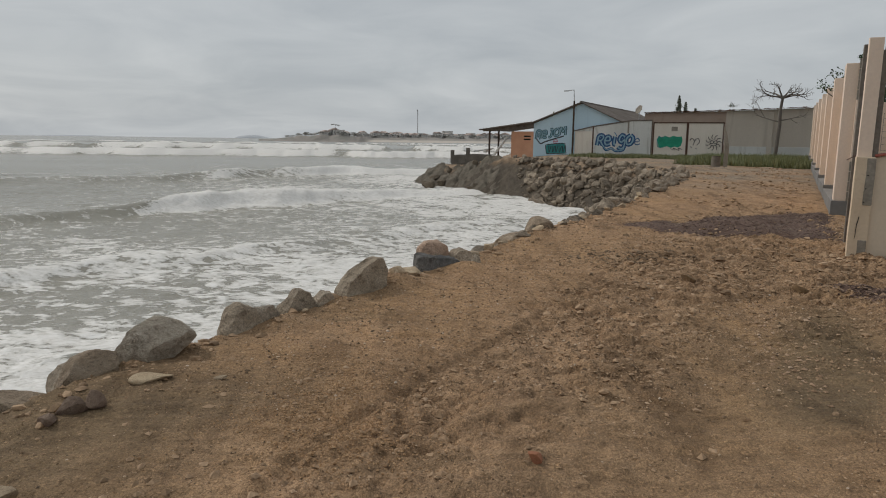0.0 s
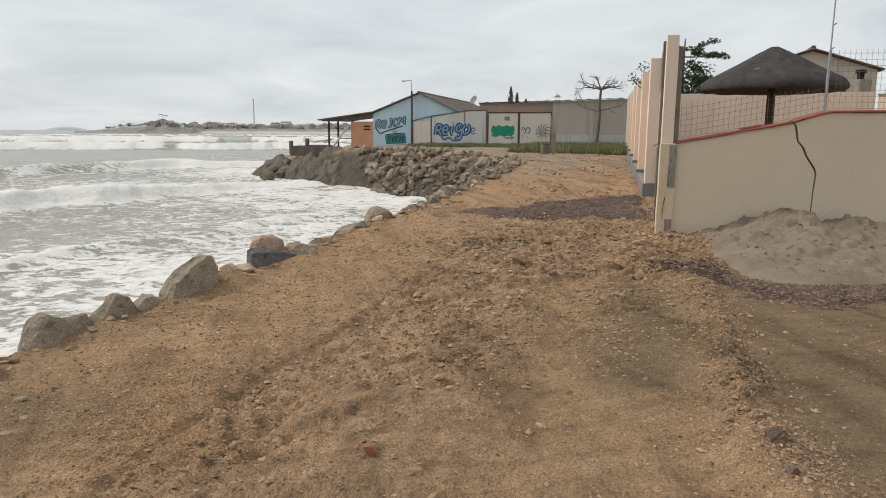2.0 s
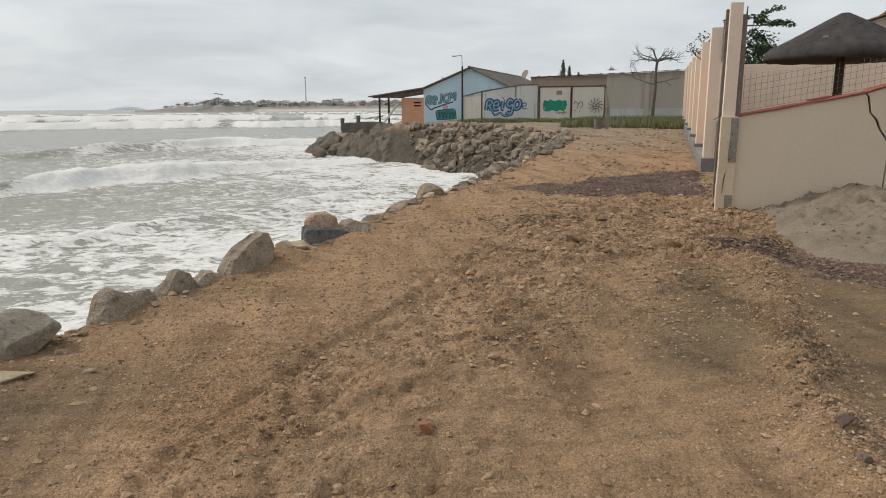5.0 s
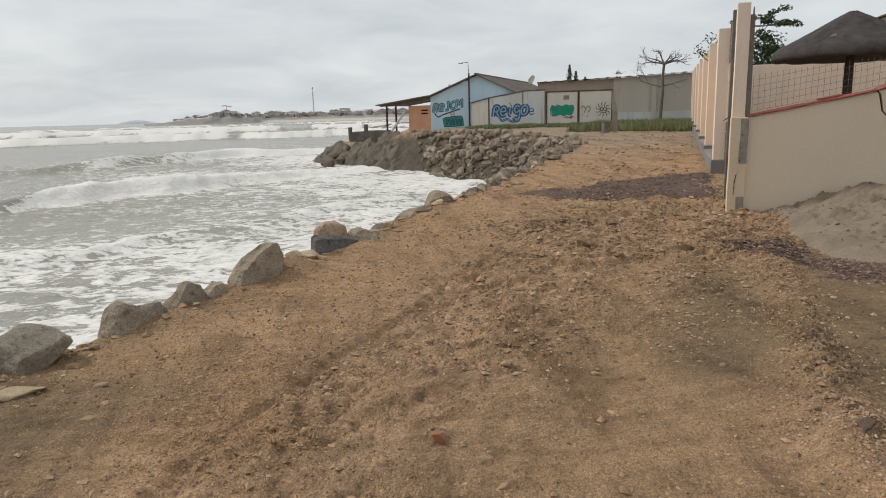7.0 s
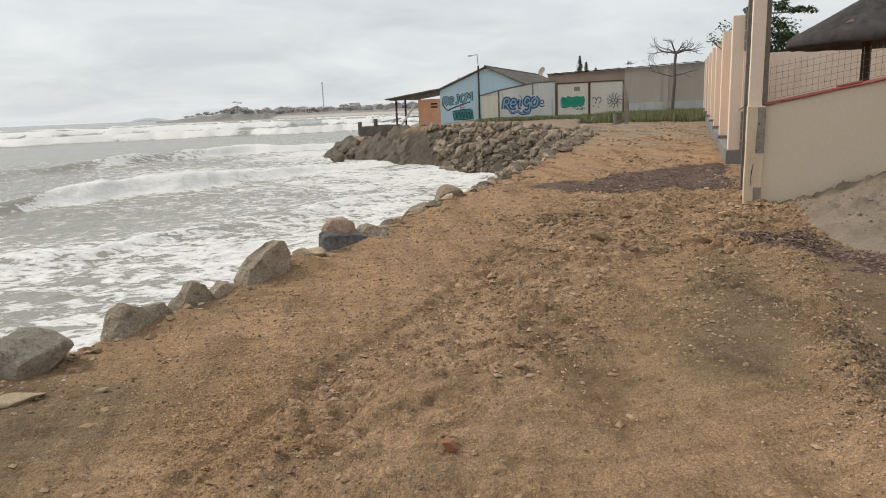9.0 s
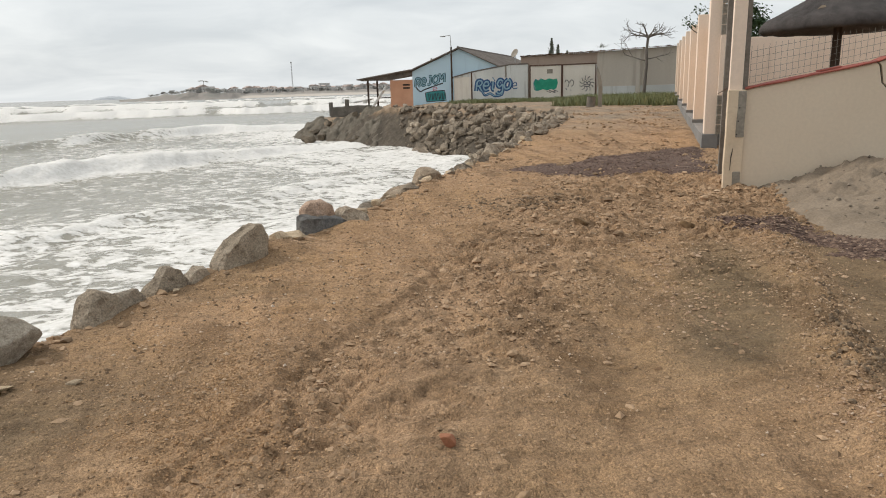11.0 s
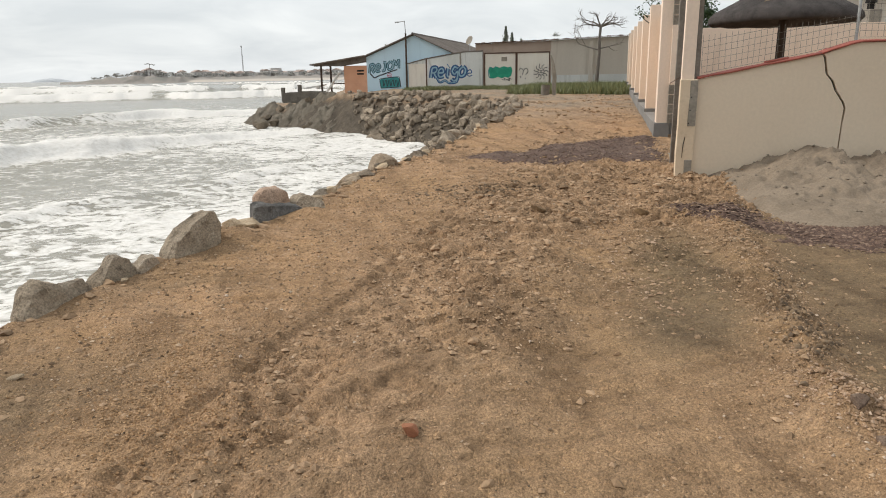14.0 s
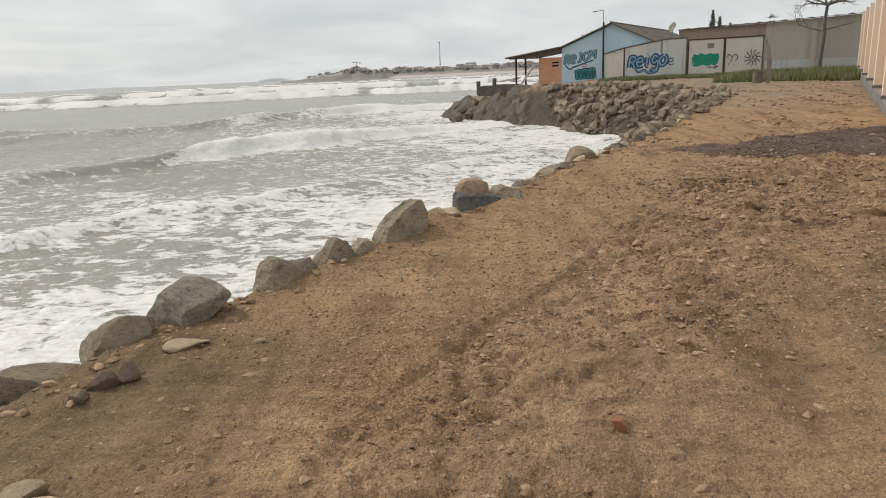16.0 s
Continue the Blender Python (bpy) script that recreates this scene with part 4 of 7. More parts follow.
for k in range(34):
    # small stones set close along the lip
    y = 8.3 + 9.5 * (k + rnd.random()) / 34
    x = float(np.interp(y, COAST[3:16, 1], COAST[3:16, 0])) + rnd.gauss(0.02, 0.1)
    s = rnd.uniform(0.1, 0.24) * (0.8 + 0.03 * y)
    boulder(rnd.choice(EDGE + STONES), x, y, (s, s * rnd.uniform(0.7, 1), s * rnd.uniform(0.55, 0.85)),
            (rnd.uniform(-15, 15), rnd.uniform(-15, 15), rnd.uniform(0, 360)), 0.3, "small grey-brown stone on the lip of the bank")
rnd = random.Random(21)
for k in range(40):
    # lower stones of the bank, below the road's edge
    q = rnd.uniform(0, 1)
    y = 3.0 + 20 * q
    x = float(np.interp(y, COAST[3:16, 1], COAST[3:16, 0])) - (rnd.uniform(0.45, 1.5) if y < 11 else rnd.uniform(0.05, 1.1))
    s = rnd.uniform(0.3, 0.6)
    boulder(rnd.choice(EDGE + ROCKS_TAN), x, y, (s, s * rnd.uniform(0.7, 1), s * rnd.uniform(0.6, 0.85)),
            (rnd.uniform(-20, 20), rnd.uniform(-20, 20), rnd.uniform(0, 360)), 0.25, "wet grey boulder low on the bank")

# the rough brown bank under the patio
bxs, bys = np.arange(-4.5, 4.6, 0.11), np.arange(41.0, 57.5, 0.11)
bgx, bgy = np.meshgrid(bxs, bys)
b_d = coast_distance(bgx, bgy)
b_mask = (1 - step(-0.2, 0.9, b_d)) * (1 - step(2.9, 4.2, bgx))
crag = 0.55 * np.abs(fbm(bgx * 0.55, bgy * 0.55, 511, 4, 0.55)) + 0.5 * np.maximum(0, fbm(bgx * 1.3, bgy * 1.3, 521, 4, 0.6)) + 0.16 * step(0.5, 0.58, field(bgx * 2.0, bgy * 2.0, 531)) + 0.10 * step(0.5, 0.58, field(bgx * 4.4, bgy * 4.4, 533)) + 0.08 * fbm(bgx * 4, bgy * 4, 541, 2)
bz = land_parts(bgx, bgy)[0] - 0.3 + b_mask * (0.08 + 1.35 * crag)
bank_ob = sheet("rock_bank", bxs, bys, bz, M_BANKROCK, {})
tagged(bank_ob, "rough dark brown earth and rock bank under the patio", "bank", kind="structure")
for x, y, k in ((-1.5, 46.7, 2), (-1.2, 46.1, 4)):
    boulder(ROCKS_WET[k], x, y, (0.8, 0.7, 0.6), (0, 10, 70 * k), 0.1, "wet dark boulder at the tip of the headland", "rubble of the headland", z=SEA_Z - 0.05, name="rubble_boulder")
count = 0
while count < 330:
    y = rnd.uniform(18.5, 50.0)
    x = float(np.interp(y, COAST[13:24, 1], COAST[13:24, 0])) + rnd.uniform(-6.5, 0.5)
    dd = float(coast_distance(np.array([x]), np.array([y]))[0])
    h = land_height(x, y)
    if dd > 0.15 or h < SEA_Z - 0.25 or dd < -6 or (x < 4.6 and rnd.random() < 0.93):
        continue
    big = rnd.uniform(0.3, 0.66) * (0.75 + 0.3 * step(24, 34, y))
    dry = dd > -1.6 - rnd.uniform(0, 1.4) and x > 3.2
    me = rnd.choice(ROCKS_DRY if dry else ROCKS_WET)
    boulder(me, x, y, (big, big * rnd.uniform(0.6, 0.95), big * rnd.uniform(0.55, 0.85)),
            (rnd.uniform(-25, 25), rnd.uniform(-25, 25), rnd.uniform(0, 360)), 0.24,
            "grey granite boulder heaped on the headland" if dry else "wet dark boulder heaped at the waterline",
            "rubble of the headland", name="rubble_boulder")
    count += 1

# ---- the walled lot on the inland side of the road ----
# front wall: starts at the corner column and runs inland; local x along it, local y away from the road
FRONT = pose(5.75, 9.5, 0, 0, 0, -20)
SIDE_AZ = 26.4                                   # the pillared wall follows the road
SIDE = pose(8.12, 14.0, 0.1, 0, 0, 90 - SIDE_AZ)  # local x along the wall, away; local y towards the road

front = thing("wall_front", FRONT, "low cream plastered wall with a red coping and a long crack", "wall", kind="structure")
CRACK = [(1.70, 1.76), (1.745, 1.66), (1.79, 1.44), (1.875, 1.35), (1.93, 1.22), (2.045, 1.06), (2.075, 0.98), (2.06, 0.75), (2.05, 0.32), (2.035, -0.3)]
gap = [0.034, 0.032, 0.028, 0.036, 0.03, 0.034, 0.026, 0.018, 0.016, 0.014]
left = [(0.10, -0.3), (0.10, 1.395)] + [(x - g * 0.5, z) for (x, z), g in zip(CRACK, gap)]
left[2] = (1.70, 1.70)
right = [(x + g * 0.5, z) for (x, z), g in zip(CRACK[::-1], gap[::-1])]
right[-1] = (1.722, 1.705)
right = right + [(2.13, 1.845), (7.6, 1.90), (7.6, -0.3)]


def skin(pts, y0, depth):
    bm = prism(pts, depth, Matrix.Translation((0, y0, 0)))
    return bm


part("plaster_panel", skin(left, 0.0, 0.05), M_CREAM, front)
part("plaster_panel", skin(right, 0.0, 0.05), M_CREAM, front)
# the core is coloured near-black so the crack reads as shaded
part("wall_core", skin([(0.1, -0.3), (0.1, 1.39), (1.71, 1.69), (2.13, 1.84), (7.6, 1.89), (7.6, -0.3)], 0.06, 0.1), M_DARKHOLE, front, "wall core painted near-black as shade inside the crack")
part("back_panel", skin([(0.1, -0.3), (0.1, 1.39), (1.71, 1.69), (2.13, 1.84), (7.6, 1.89), (7.6, -0.3)], 0.17, 0.03), M_CREAM, front)


def coping(pts, name, y0=-0.035, y1=0.235, thick=0.028):
    """A rounded red coping that follows the top of the wall."""
    bm = bmesh.new()
    prof = [(y0, 0.0), (y0 - 0.004, 0.02), (y0 + 0.008, thick * 0.8), (y0 + 0.05, thick + 0.004), ((y0 + y1) / 2, thick + 0.01), (y1 - 0.05, thick + 0.004), (y1, thick * 0.7), (y1, 0.0)]
    rows = []
    for k, (x, z) in enumerate(pts):
        rows.append([bm.verts.new((x, y + 0.003 * math.sin(7 * x), z + dz + 0.004 * math.sin(9 * x + y * 20))) for y, dz in prof])
    for a, b in zip(rows, rows[1:]):
        for k in range(len(prof)):
            j = (k + 1) % len(prof)
            bm.faces.new((a[k], b[k], b[j], a[j]))
    bm.faces.new(rows[0][::-1])
    bm.faces.new(rows[-1])
    bmesh.ops.recalc_face_normals(bm, faces=bm.faces[:])
    return part(name, bm, M_REDCAP, front, "red painted coping", smooth=True)


coping([(0.09 + 0.16 * k, 1.40 + 0.03 * k) for k in range(11)] , "coping")
coping([(1.70, 1.705), (1.8, 1.745), (1.95, 1.79), (2.08, 1.83), (2.2, 1.85)] + [(2.2 + 0.3 * k, 1.85 + 0.003 * k) for k in range(1, 19)], "coping")

# corner column, with the concrete posts that stand against it
col = thing("corner_column", pose(5.72, 9.52, 0, 0, 0, -20), "tall peach painted corner column with grey concrete posts", "column", kind="structure")
part("shaft", worn_box((-0.085, -0.02, -0.2), (0.085, 0.06, 2.95), 0.008, 0.3, 0.005, 1), M_PEACH, col)
part("pier", worn_box((-0.105, -0.075, -0.2), (0.125, 0.02, 1.40), 0.01, 0.2, 0.007, 2), M_PIER, col, "ochre stained lower pier")
part("post", worn_box((0.09, 0.03, -0.2), (0.16, 0.15, 2.79), 0.008, 0.3, 0.006, 3), M_POST, col, "grey concrete post")
part("bare_patch", worn_box((0.02, -0.082, 0.76), (0.128, 0.02, 1.39), 0.012, 0.07, 0.012, 4), M_CONC, col, "bare concrete where plaster fell off")
part("bare_patch", worn_box((0.012, -0.083, -0.1), (0.12, 0.02, 0.28), 0.012, 0.07, 0.010, 5), M_CONC, col, "bare concrete at the foot")
# crack and pits are near-black pieces standing proud, their shade painted on
part("crack_line", prism([(-0.03, 0.30), (-0.026, 0.32), (-0.018, 0.48), (0.001, 0.60), (-0.003, 0.61), (-0.024, 0.5)], 0.012, Matrix.Translation((0, -0.084, 0))), M_DARKHOLE, col)
for k in range(0, 9, 3):
    px, pz = 0.03 + 0.09 * ((k * 37) % 10) / 10, 0.8 + 0.06 * k
    part("pit", tube_bm((px, -0.094, pz), (px + 0.004, -0.07, pz), 0.009, 0.006, 7), M_DARKHOLE, col)
# proud dark strip that paints the shadow gap below the plaster
part("gap_shadow_line", prism([(3.4, 0.0), (3.7, 0.035), (4.2, 0.05), (5.4, 0.05), (7.5, 0.06), (7.5, 0.10), (5.6, 0.09), (4.4, 0.085), (3.9, 0.075), (3.5, 0.05)], 0.02, Matrix.Translation((0, -0.006, 0))), M_DARKHOLE, front, "dark strip painting the shadow gap under the broken plaster edge")
post = thing("concrete_post", pose(6.33, 10.76, 0.03, 0, 0, -25), "weathered grey concrete fence post beside the column", "post")
part("shaft", worn_box((-0.045, -0.045, -0.2), (0.045, 0.045, 3.0), 0.01, 0.3, 0.006, 6), M_POST, post)
part("wire_tie", tube_bm((-0.12, -0.06, 1.30), (0.07, -0.062, 1.42), 0.008, 0.006, 6), M_RUST, post)

# pillared wall along the road
side = thing("wall_side", SIDE, "tall peach wall with pilasters on a grey plinth", "wall", kind="structure")
for k in range(7):
    x = 4.45 * k
    lift = 0.019 * x
    part("pilaster", worn_box((x, -0.05, 0.34 + lift), (x + 0.42, 0.22, 3.04 + lift), 0.012, 0.45, 0.006, 10 + k), M_PEACH, side)
    part("plinth_block", worn_box((x - 0.03, -0.05, -0.3 + lift), (x + 0.45, 0.26, 0.34 + lift), 0.01, 0.4, 0.006, 20 + k), M_PLINTH, side, "grey painted plinth")
    if k < 6:
        part("panel", worn_box((x + 0.42, -0.22, 0.34 + lift), (x + 4.45, -0.06, 2.86 + lift), 0.008, 1.1, 0.006, 30 + k), M_PEACH, side)
        part("plinth", worn_box((x + 0.45, -0.24, -0.4 + lift), (x + 4.42, 0.256, 0.337 + lift), 0.01, 1.1, 0.006, 40 + k), M_PLINTH, side, "grey painted plinth")
part("footing", worn_box((-3.3, -0.16, -0.4), (-0.04, 0.14, -0.02), 0.02, 0.3, 0.02, 50), M_CONC, side, "pale worn concrete footing")
# a stub of hollow blocks left beside the first pilaster
part("stub_panel", worn_box((-0.07, -0.16, 1.14), (-0.005, 0.0, 2.33), 0.008, 0.4, 0.004, 52), M_PEACH, side)
for row in range(8):
    bm = bmesh.new()
    z0 = (0.345 + row * 0.2) if row < 4 else (2.335 + (row - 4) * 0.2)
    add_box(bm, (-0.07, -0.16, z0), (-0.005, -0.135, z0 + 0.185))
    for dz in (0.0, 0.08, 0.165):
        add_box(bm, (-0.07, -0.134, z0 + dz), (-0.005, -0.02, z0 + dz + 0.02))
    add_box(bm, (-0.045, -0.1345, z0 + 0.021), (-0.006, -0.0195, z0 + 0.164))
    add_box(bm, (-0.07, -0.02, z0), (-0.005, 0.0, z0 + 0.185))
    part("hollow_block", bm, M_CONC, side)

# wire mesh on the front wall
fence = thing("wire_fence", FRONT, "welded wire mesh fence on steel posts above the wall", "fence")


def mesh_panel(x0, x1, foot, top, ystep, name="wire_mesh"):
    bm = bmesh.new()
    n = max(2, round((x1 - x0) / 0.075))
    r = 0.0022
    for k in range(n + 1):
        x = x0 + (x1 - x0) * k / n
        add_tube(bm, (x, 0.1 + 0.012 * math.sin(x * 9), foot(x)), (x, 0.1 + 0.012 * math.sin(x * 5), top(x)), r, r, 4)
    z = 0.0
    while z < 1.6:
        a, b = foot(x0) + z, foot(x1) + z
        sag = [(x0 + (x1 - x0) * q / 4, a + (b - a) * q / 4 - 0.012 * math.sin(math.pi * q / 4)) for q in range(5)]
        for (xa, za), (xb, zb) in zip(sag, sag[1:]):
            if za < top(xa) + 0.01 and zb < top(xb) + 0.01:
                add_tube(bm, (xa, 0.1, za), (xb, 0.1, zb), r, r, 4)
        z += ystep
    return part(name, bm, M_WIRE, fence)


mesh_panel(0.16, 2.13, lambda x: 1.47 + 0.19 * (x - 0.1), lambda x: 1.98 + 0.19 * (x - 0.1) * 0.6, 0.085)
mesh_panel(2.19, 4.75, lambda x: 1.91 + 0.004 * x, lambda x: 2.68 + 0.02 * x, 0.085)
mesh_panel(4.75, 7.5, lambda x: 1.91 + 0.004 * x, lambda x: 2.68 + 0.02 * x, 0.085)
for x, z0 in ((2.15, 1.82), (4.75, 1.86), (7.5, 1.87)):
    part("fence_post", tube_bm((x, 0.1, z0), (x, 0.1, z0 + 0.9), 0.02, 0.02, 12), M_STEEL, fence)
    part("mast_rod", tube_bm((x, 0.1, z0 + 0.9), (x + 0.0, 0.1, z0 + 2.0), 0.011, 0.009, 10), M_STEEL, fence)
    for q in range(4):
        part("clip", tube_bm((x + 0.01, 0.085, z0 + 0.92 + q * 0.33), (x + 0.04, 0.085, z0 + 0.94 + q * 0.33), 0.009, 0.009, 6), M_STEEL, fence)

scrap = thing("tile_scrap", FRONT @ pose(1.16, 0.09, 1.635, 0, -10.7, 6), "broken red clay slab lying on the coping", "tile")
part("slab", worn_box((-0.15, -0.07, 0.0), (0.13, 0.08, 0.022), 0.006, 0.08, 0.006, 51), M_REDCAP, scrap)

# sand heap against the wall
def sand_heap():
    bm = bmesh.new()
    nx, ny = 130, 96
    rows = []
    for j in range(ny + 1):
        row = []
        for i in range(nx + 1):
            x, y = 0.1 + 4.1 * i / nx, -3.4 + 3.4 * j / ny
            top = float(np.interp(x, [0.1, 0.31, 0.55, 1.03, 1.41, 1.6, 1.77, 2.1, 2.48, 2.98, 3.3, 3.7, 4.2], [0.0, 0.03, 0.14, 0.27, 0.42, 0.45, 0.43, 0.30, 0.35, 0.25, 0.09, 0.03, 0.0]))
            reach = float(np.interp(x, [0.1, 0.2, 0.46, 0.85, 1.5, 2.2, 3.0, 3.6, 4.2], [1.2, 2.1, 2.85, 3.2, 3.05, 3.0, 2.9, 2.2, 0.8]))
            v = max(0.0, 1 + y / reach)
            p = Vector((x, y, 0))
            h = 0.87 * top * v ** 0.72 * (1 + 0.35 * math.exp(-((y + 0.5) / 0.4) ** 2) * (0.5 + noise.noise(p * 1.3)))
            h += (noise.fractal(p * 2.1, 1.0, 2.0, 4) * 0.085 + abs(noise.noise(p * 5.5)) * 0.045) * min(1.0, h * 6)
            h += (noise.fractal(p * 9, 1.0, 2.0, 3) * 0.04 + max(0.0, noise.noise(p * 3.3 + Vector((5, 2, 0))) - 0.15) * 0.10 + max(0.0, noise.noise(p * 8.0) - 0.2) * 0.16 * min(1.0, max(0.0, h - 0.22) * 8)) * min(1.0, h * 8)
            edge = min(i, nx - i, j) / 4
            row.append(bm.verts.new((x, y - 0.004, min(1.0, edge) * max(h, 0.0) - 0.04 * (1 - min(1, h * 20)))))
        rows.append(row)
    for a, b in zip(rows, rows[1:]):
        for k in range(nx):
            bm.faces.new((a[k], a[k + 1], b[k + 1], b[k]))
    return bm


heap = part("sand_mound", sand_heap(), M_SAND, None, smooth=True)
heap.matrix_world = FRONT
tagged(heap, "heap of pale grey builder's sand against the cream wall", "sand heap")

# kiosk with a thatched umbrella roof
kiosk = thing("thatched_kiosk", pose(15.6, 20.1, 0.48), "round garden kiosk with a dark weathered thatch roof", "kiosk")
bm = bmesh.new()
prof = [(0.02, 3.81), (0.12, 3.80), (0.4, 3.66), (0.8, 3.44), (1.3, 3.16), (1.75, 2.92), (2.02, 2.77), (2.15, 2.62), (2.19, 2.48), (2.12, 2.40), (1.95, 2.45), (1.2, 2.75), (0.1, 3.4)]
seg = 72
rings = []
for r, z in prof:
    ring = []
    for k in range(seg):
        a = 2 * math.pi * k / seg
        w = 1.0 + 0.025 * noise.noise(Vector((math.cos(a) * 2, math.sin(a) * 2, z))) + 0.012 * math.sin(k * 2.7)
        ring.append(bm.verts.new((r * w * math.cos(a), r * w * math.sin(a), z + 0.03 * noise.noise(Vector((math.cos(a) * 5, math.sin(a) * 5, r * 2))))))
    rings.append(ring)
for a, b in zip(rings, rings[1:]):
    for k in range(seg):
        bm.faces.new((a[k], a[(k + 1) % seg], b[(k + 1) % seg], b[k]))
bm.faces.new(rings[0][::-1])
bmesh.ops.recalc_face_normals(bm, faces=bm.faces[:])
roof = part("roof", bm, M_THATCH, kiosk, "dark grey thatch", smooth=True)
bm = bmesh.new()
rnd = random.Random(4)
for k in range(900):
    a = rnd.uniform(0, 2 * math.pi)
    q = rnd.random() ** 0.6
    r = 0.35 + 1.85 * q
    z = float(np.interp(r, [p[0] for p in prof[:9]], [p[1] for p in prof[:9]]))
    tip = r + rnd.uniform(0.12, 0.28)
    zt = float(np.interp(tip, [p[0] for p in prof[:9]], [p[1] for p in prof[:9]])) - (0.05 if tip > 2.2 else 0) + 0.012
    wd = 0.012
    c, s = math.cos(a), math.sin(a)
    bm.faces.new([bm.verts.new(v) for v in ((r * c - wd * s, r * s + wd * c, z + 0.015), (r * c + wd * s, r * s - wd * c, z + 0.015), (tip * c, tip * s, zt))])
part("straw", bm, M_THATCH, roof)
part("torn_patch", prism([(-0.1, -0.05), (0.12, 0.0), (0.09, 0.09), (0.0, 0.07)], 0.02, pose(-1.35, -0.95, 3.0, -40, 0, -35)), M_SAND, roof, "pale torn patch")
part("post", tube_bm((0, 0, -0.2), (0, 0, 3.5), 0.14, 0.125, 14), M_WOODDARK, kiosk, "dark timber post")

# inner wall of the lot
def stretch_wall(name, a, b, z0, z1, thick, material, label, cap=None):
    a, b = Vector(a), Vector(b)
    ln = (b - a).length
    ang = math.degrees(math.atan2(b.y - a.y, b.x - a.x))
    w = thing(name, pose(a.x, a.y, 0, 0, 0, ang), label, "wall", kind="structure")
    part("wall_panel", worn_box((0, 0, z0), (ln, thick, z1), 0.01, 1.3, 0.008, len(name)), material, w)
    if cap:
        part("coping", worn_box((-0.02, -0.03, z1), (ln + 0.02, thick + 0.03, z1 + 0.06), 0.01, 1.3, 0.006, 3), cap, w)
    return w


stretch_wall("wall_inner_1", (15.5, 26.2), (21.9, 22.4), -0.2, 3.12, 0.15, M_PEACH, "peach painted wall at the back of the lot")
stretch_wall("wall_inner_2", (21.92, 22.3), (27.5, 13.5), -0.2, 2.98, 0.15, M_PEACH, "lower peach wall with a flat top", M_CONC)
stretch_wall("wall_inner_3", (24.0, 23.2), (33.5, 14.5), 0.0, 3.36, 0.15, M_RENDER, "brown rendered wall behind the lot")


def leaf_clump(bm, c, r, n, rnd, size, flat=0.45):
    for _ in range(n):
        while True:
            p = Vector((rnd.uniform(-1, 1), rnd.uniform(-1, 1), rnd.uniform(-1, 1)))
            if p.length < 1:
                break
        p = Vector((p.x * r, p.y * r, p.z * r * flat)) + Vector(c)
        q = Euler((rnd.uniform(-0.9, 0.9), rnd.uniform(-0.9, 0.9), rnd.uniform(0, 6.3))).to_matrix()
        s = size * rnd.uniform(0.6, 1.2)
        bm.faces.new([bm.verts.new(p + q @ Vector(v)) for v in ((-s, 0, 0), (0, -s * 0.5, 0.1 * s), (s, 0, 0), (0, s * 0.5, 0.1 * s))])


def limb_walk(bm, p, way, length, r, depth, rnd, tips, spread_deg=38, rise=0.1, n=6):
    q = p
    w = way.normalized()
    for k in range(3):
        w2 = (w + Vector((rnd.gauss(0, 0.16), rnd.gauss(0, 0.16), rnd.gauss(rise * 0.5, 0.1)))).normalized()
        e = q + w2 * length / 3
        add_tube(bm, q, e, r * (1 - 0.17 * k), r * (1 - 0.17 * (k + 1)), n)
        q, w = e, w2
        if depth > 0 and k >= 1:
            for _ in range(2 if k == 2 else 1):
                t = Euler((rnd.gauss(0, radians(spread_deg)), rnd.gauss(0, radians(spread_deg)), rnd.gauss(0, radians(spread_deg)))).to_matrix()
                limb_walk(bm, q, t @ w + Vector((0, 0, rise)), length * rnd.uniform(0.55, 0.8), r * 0.5, depth - 1, rnd, tips, spread_deg, rise, n)
    tips.append(q)


# broad-leaved tree behind the corner
def almond_tree(m, seed, label):
    rnd = random.Random(seed)
    t = thing("almond_tree", m, label, "tree")
    bm = bmesh.new()
    tips = []
    top = Vector((0.1, 0, 5.9))
    add_tube(bm, (0, 0, -0.3), (0.05, 0.03, 3.0), 0.15, 0.11, 10)
    add_tube(bm, (0.05, 0.03, 3.0), top, 0.11, 0.03, 8)
    for k, z in enumerate((3.5, 3.6, 4.3, 4.4, 4.9, 5.0, 5.3, 3.9, 5.35)):
        a = k * 2.4
        limb_walk(bm, Vector((0.07, 0.02, z)), Vector((math.cos(a), math.sin(a), 0.12)), 1.15 if 0.85 * math.cos(a) - 0.53 * math.sin(a) > -0.4 else 0.5, 0.045, 1, rnd, tips, 22, 0.03, 5)
    part("trunk", bm, M_BARK, t)
    bm = bmesh.new()
    for c in tips:
        if 0.85 * c.x - 0.53 * c.y > -0.75:
            leaf_clump(bm, c, rnd.uniform(0.28, 0.45), 70, rnd, 0.1, 0.4)
    for _ in range(40):
        side, back = rnd.uniform(-0.7, 1.1), rnd.uniform(-1, 1)
        leaf_clump(bm, (0.85 * side + 0.53 * back, -0.53 * side + 0.85 * back, rnd.uniform(2.4, 4.3)), 0.6, 80, rnd, 0.1, 0.7)
    part("crown", bm, M_LEAF, t)
    return t


almond_tree(pose(20.1, 32.9, 0.4), 8, "broad-leaved tree with flat tiers of branches behind the wall")


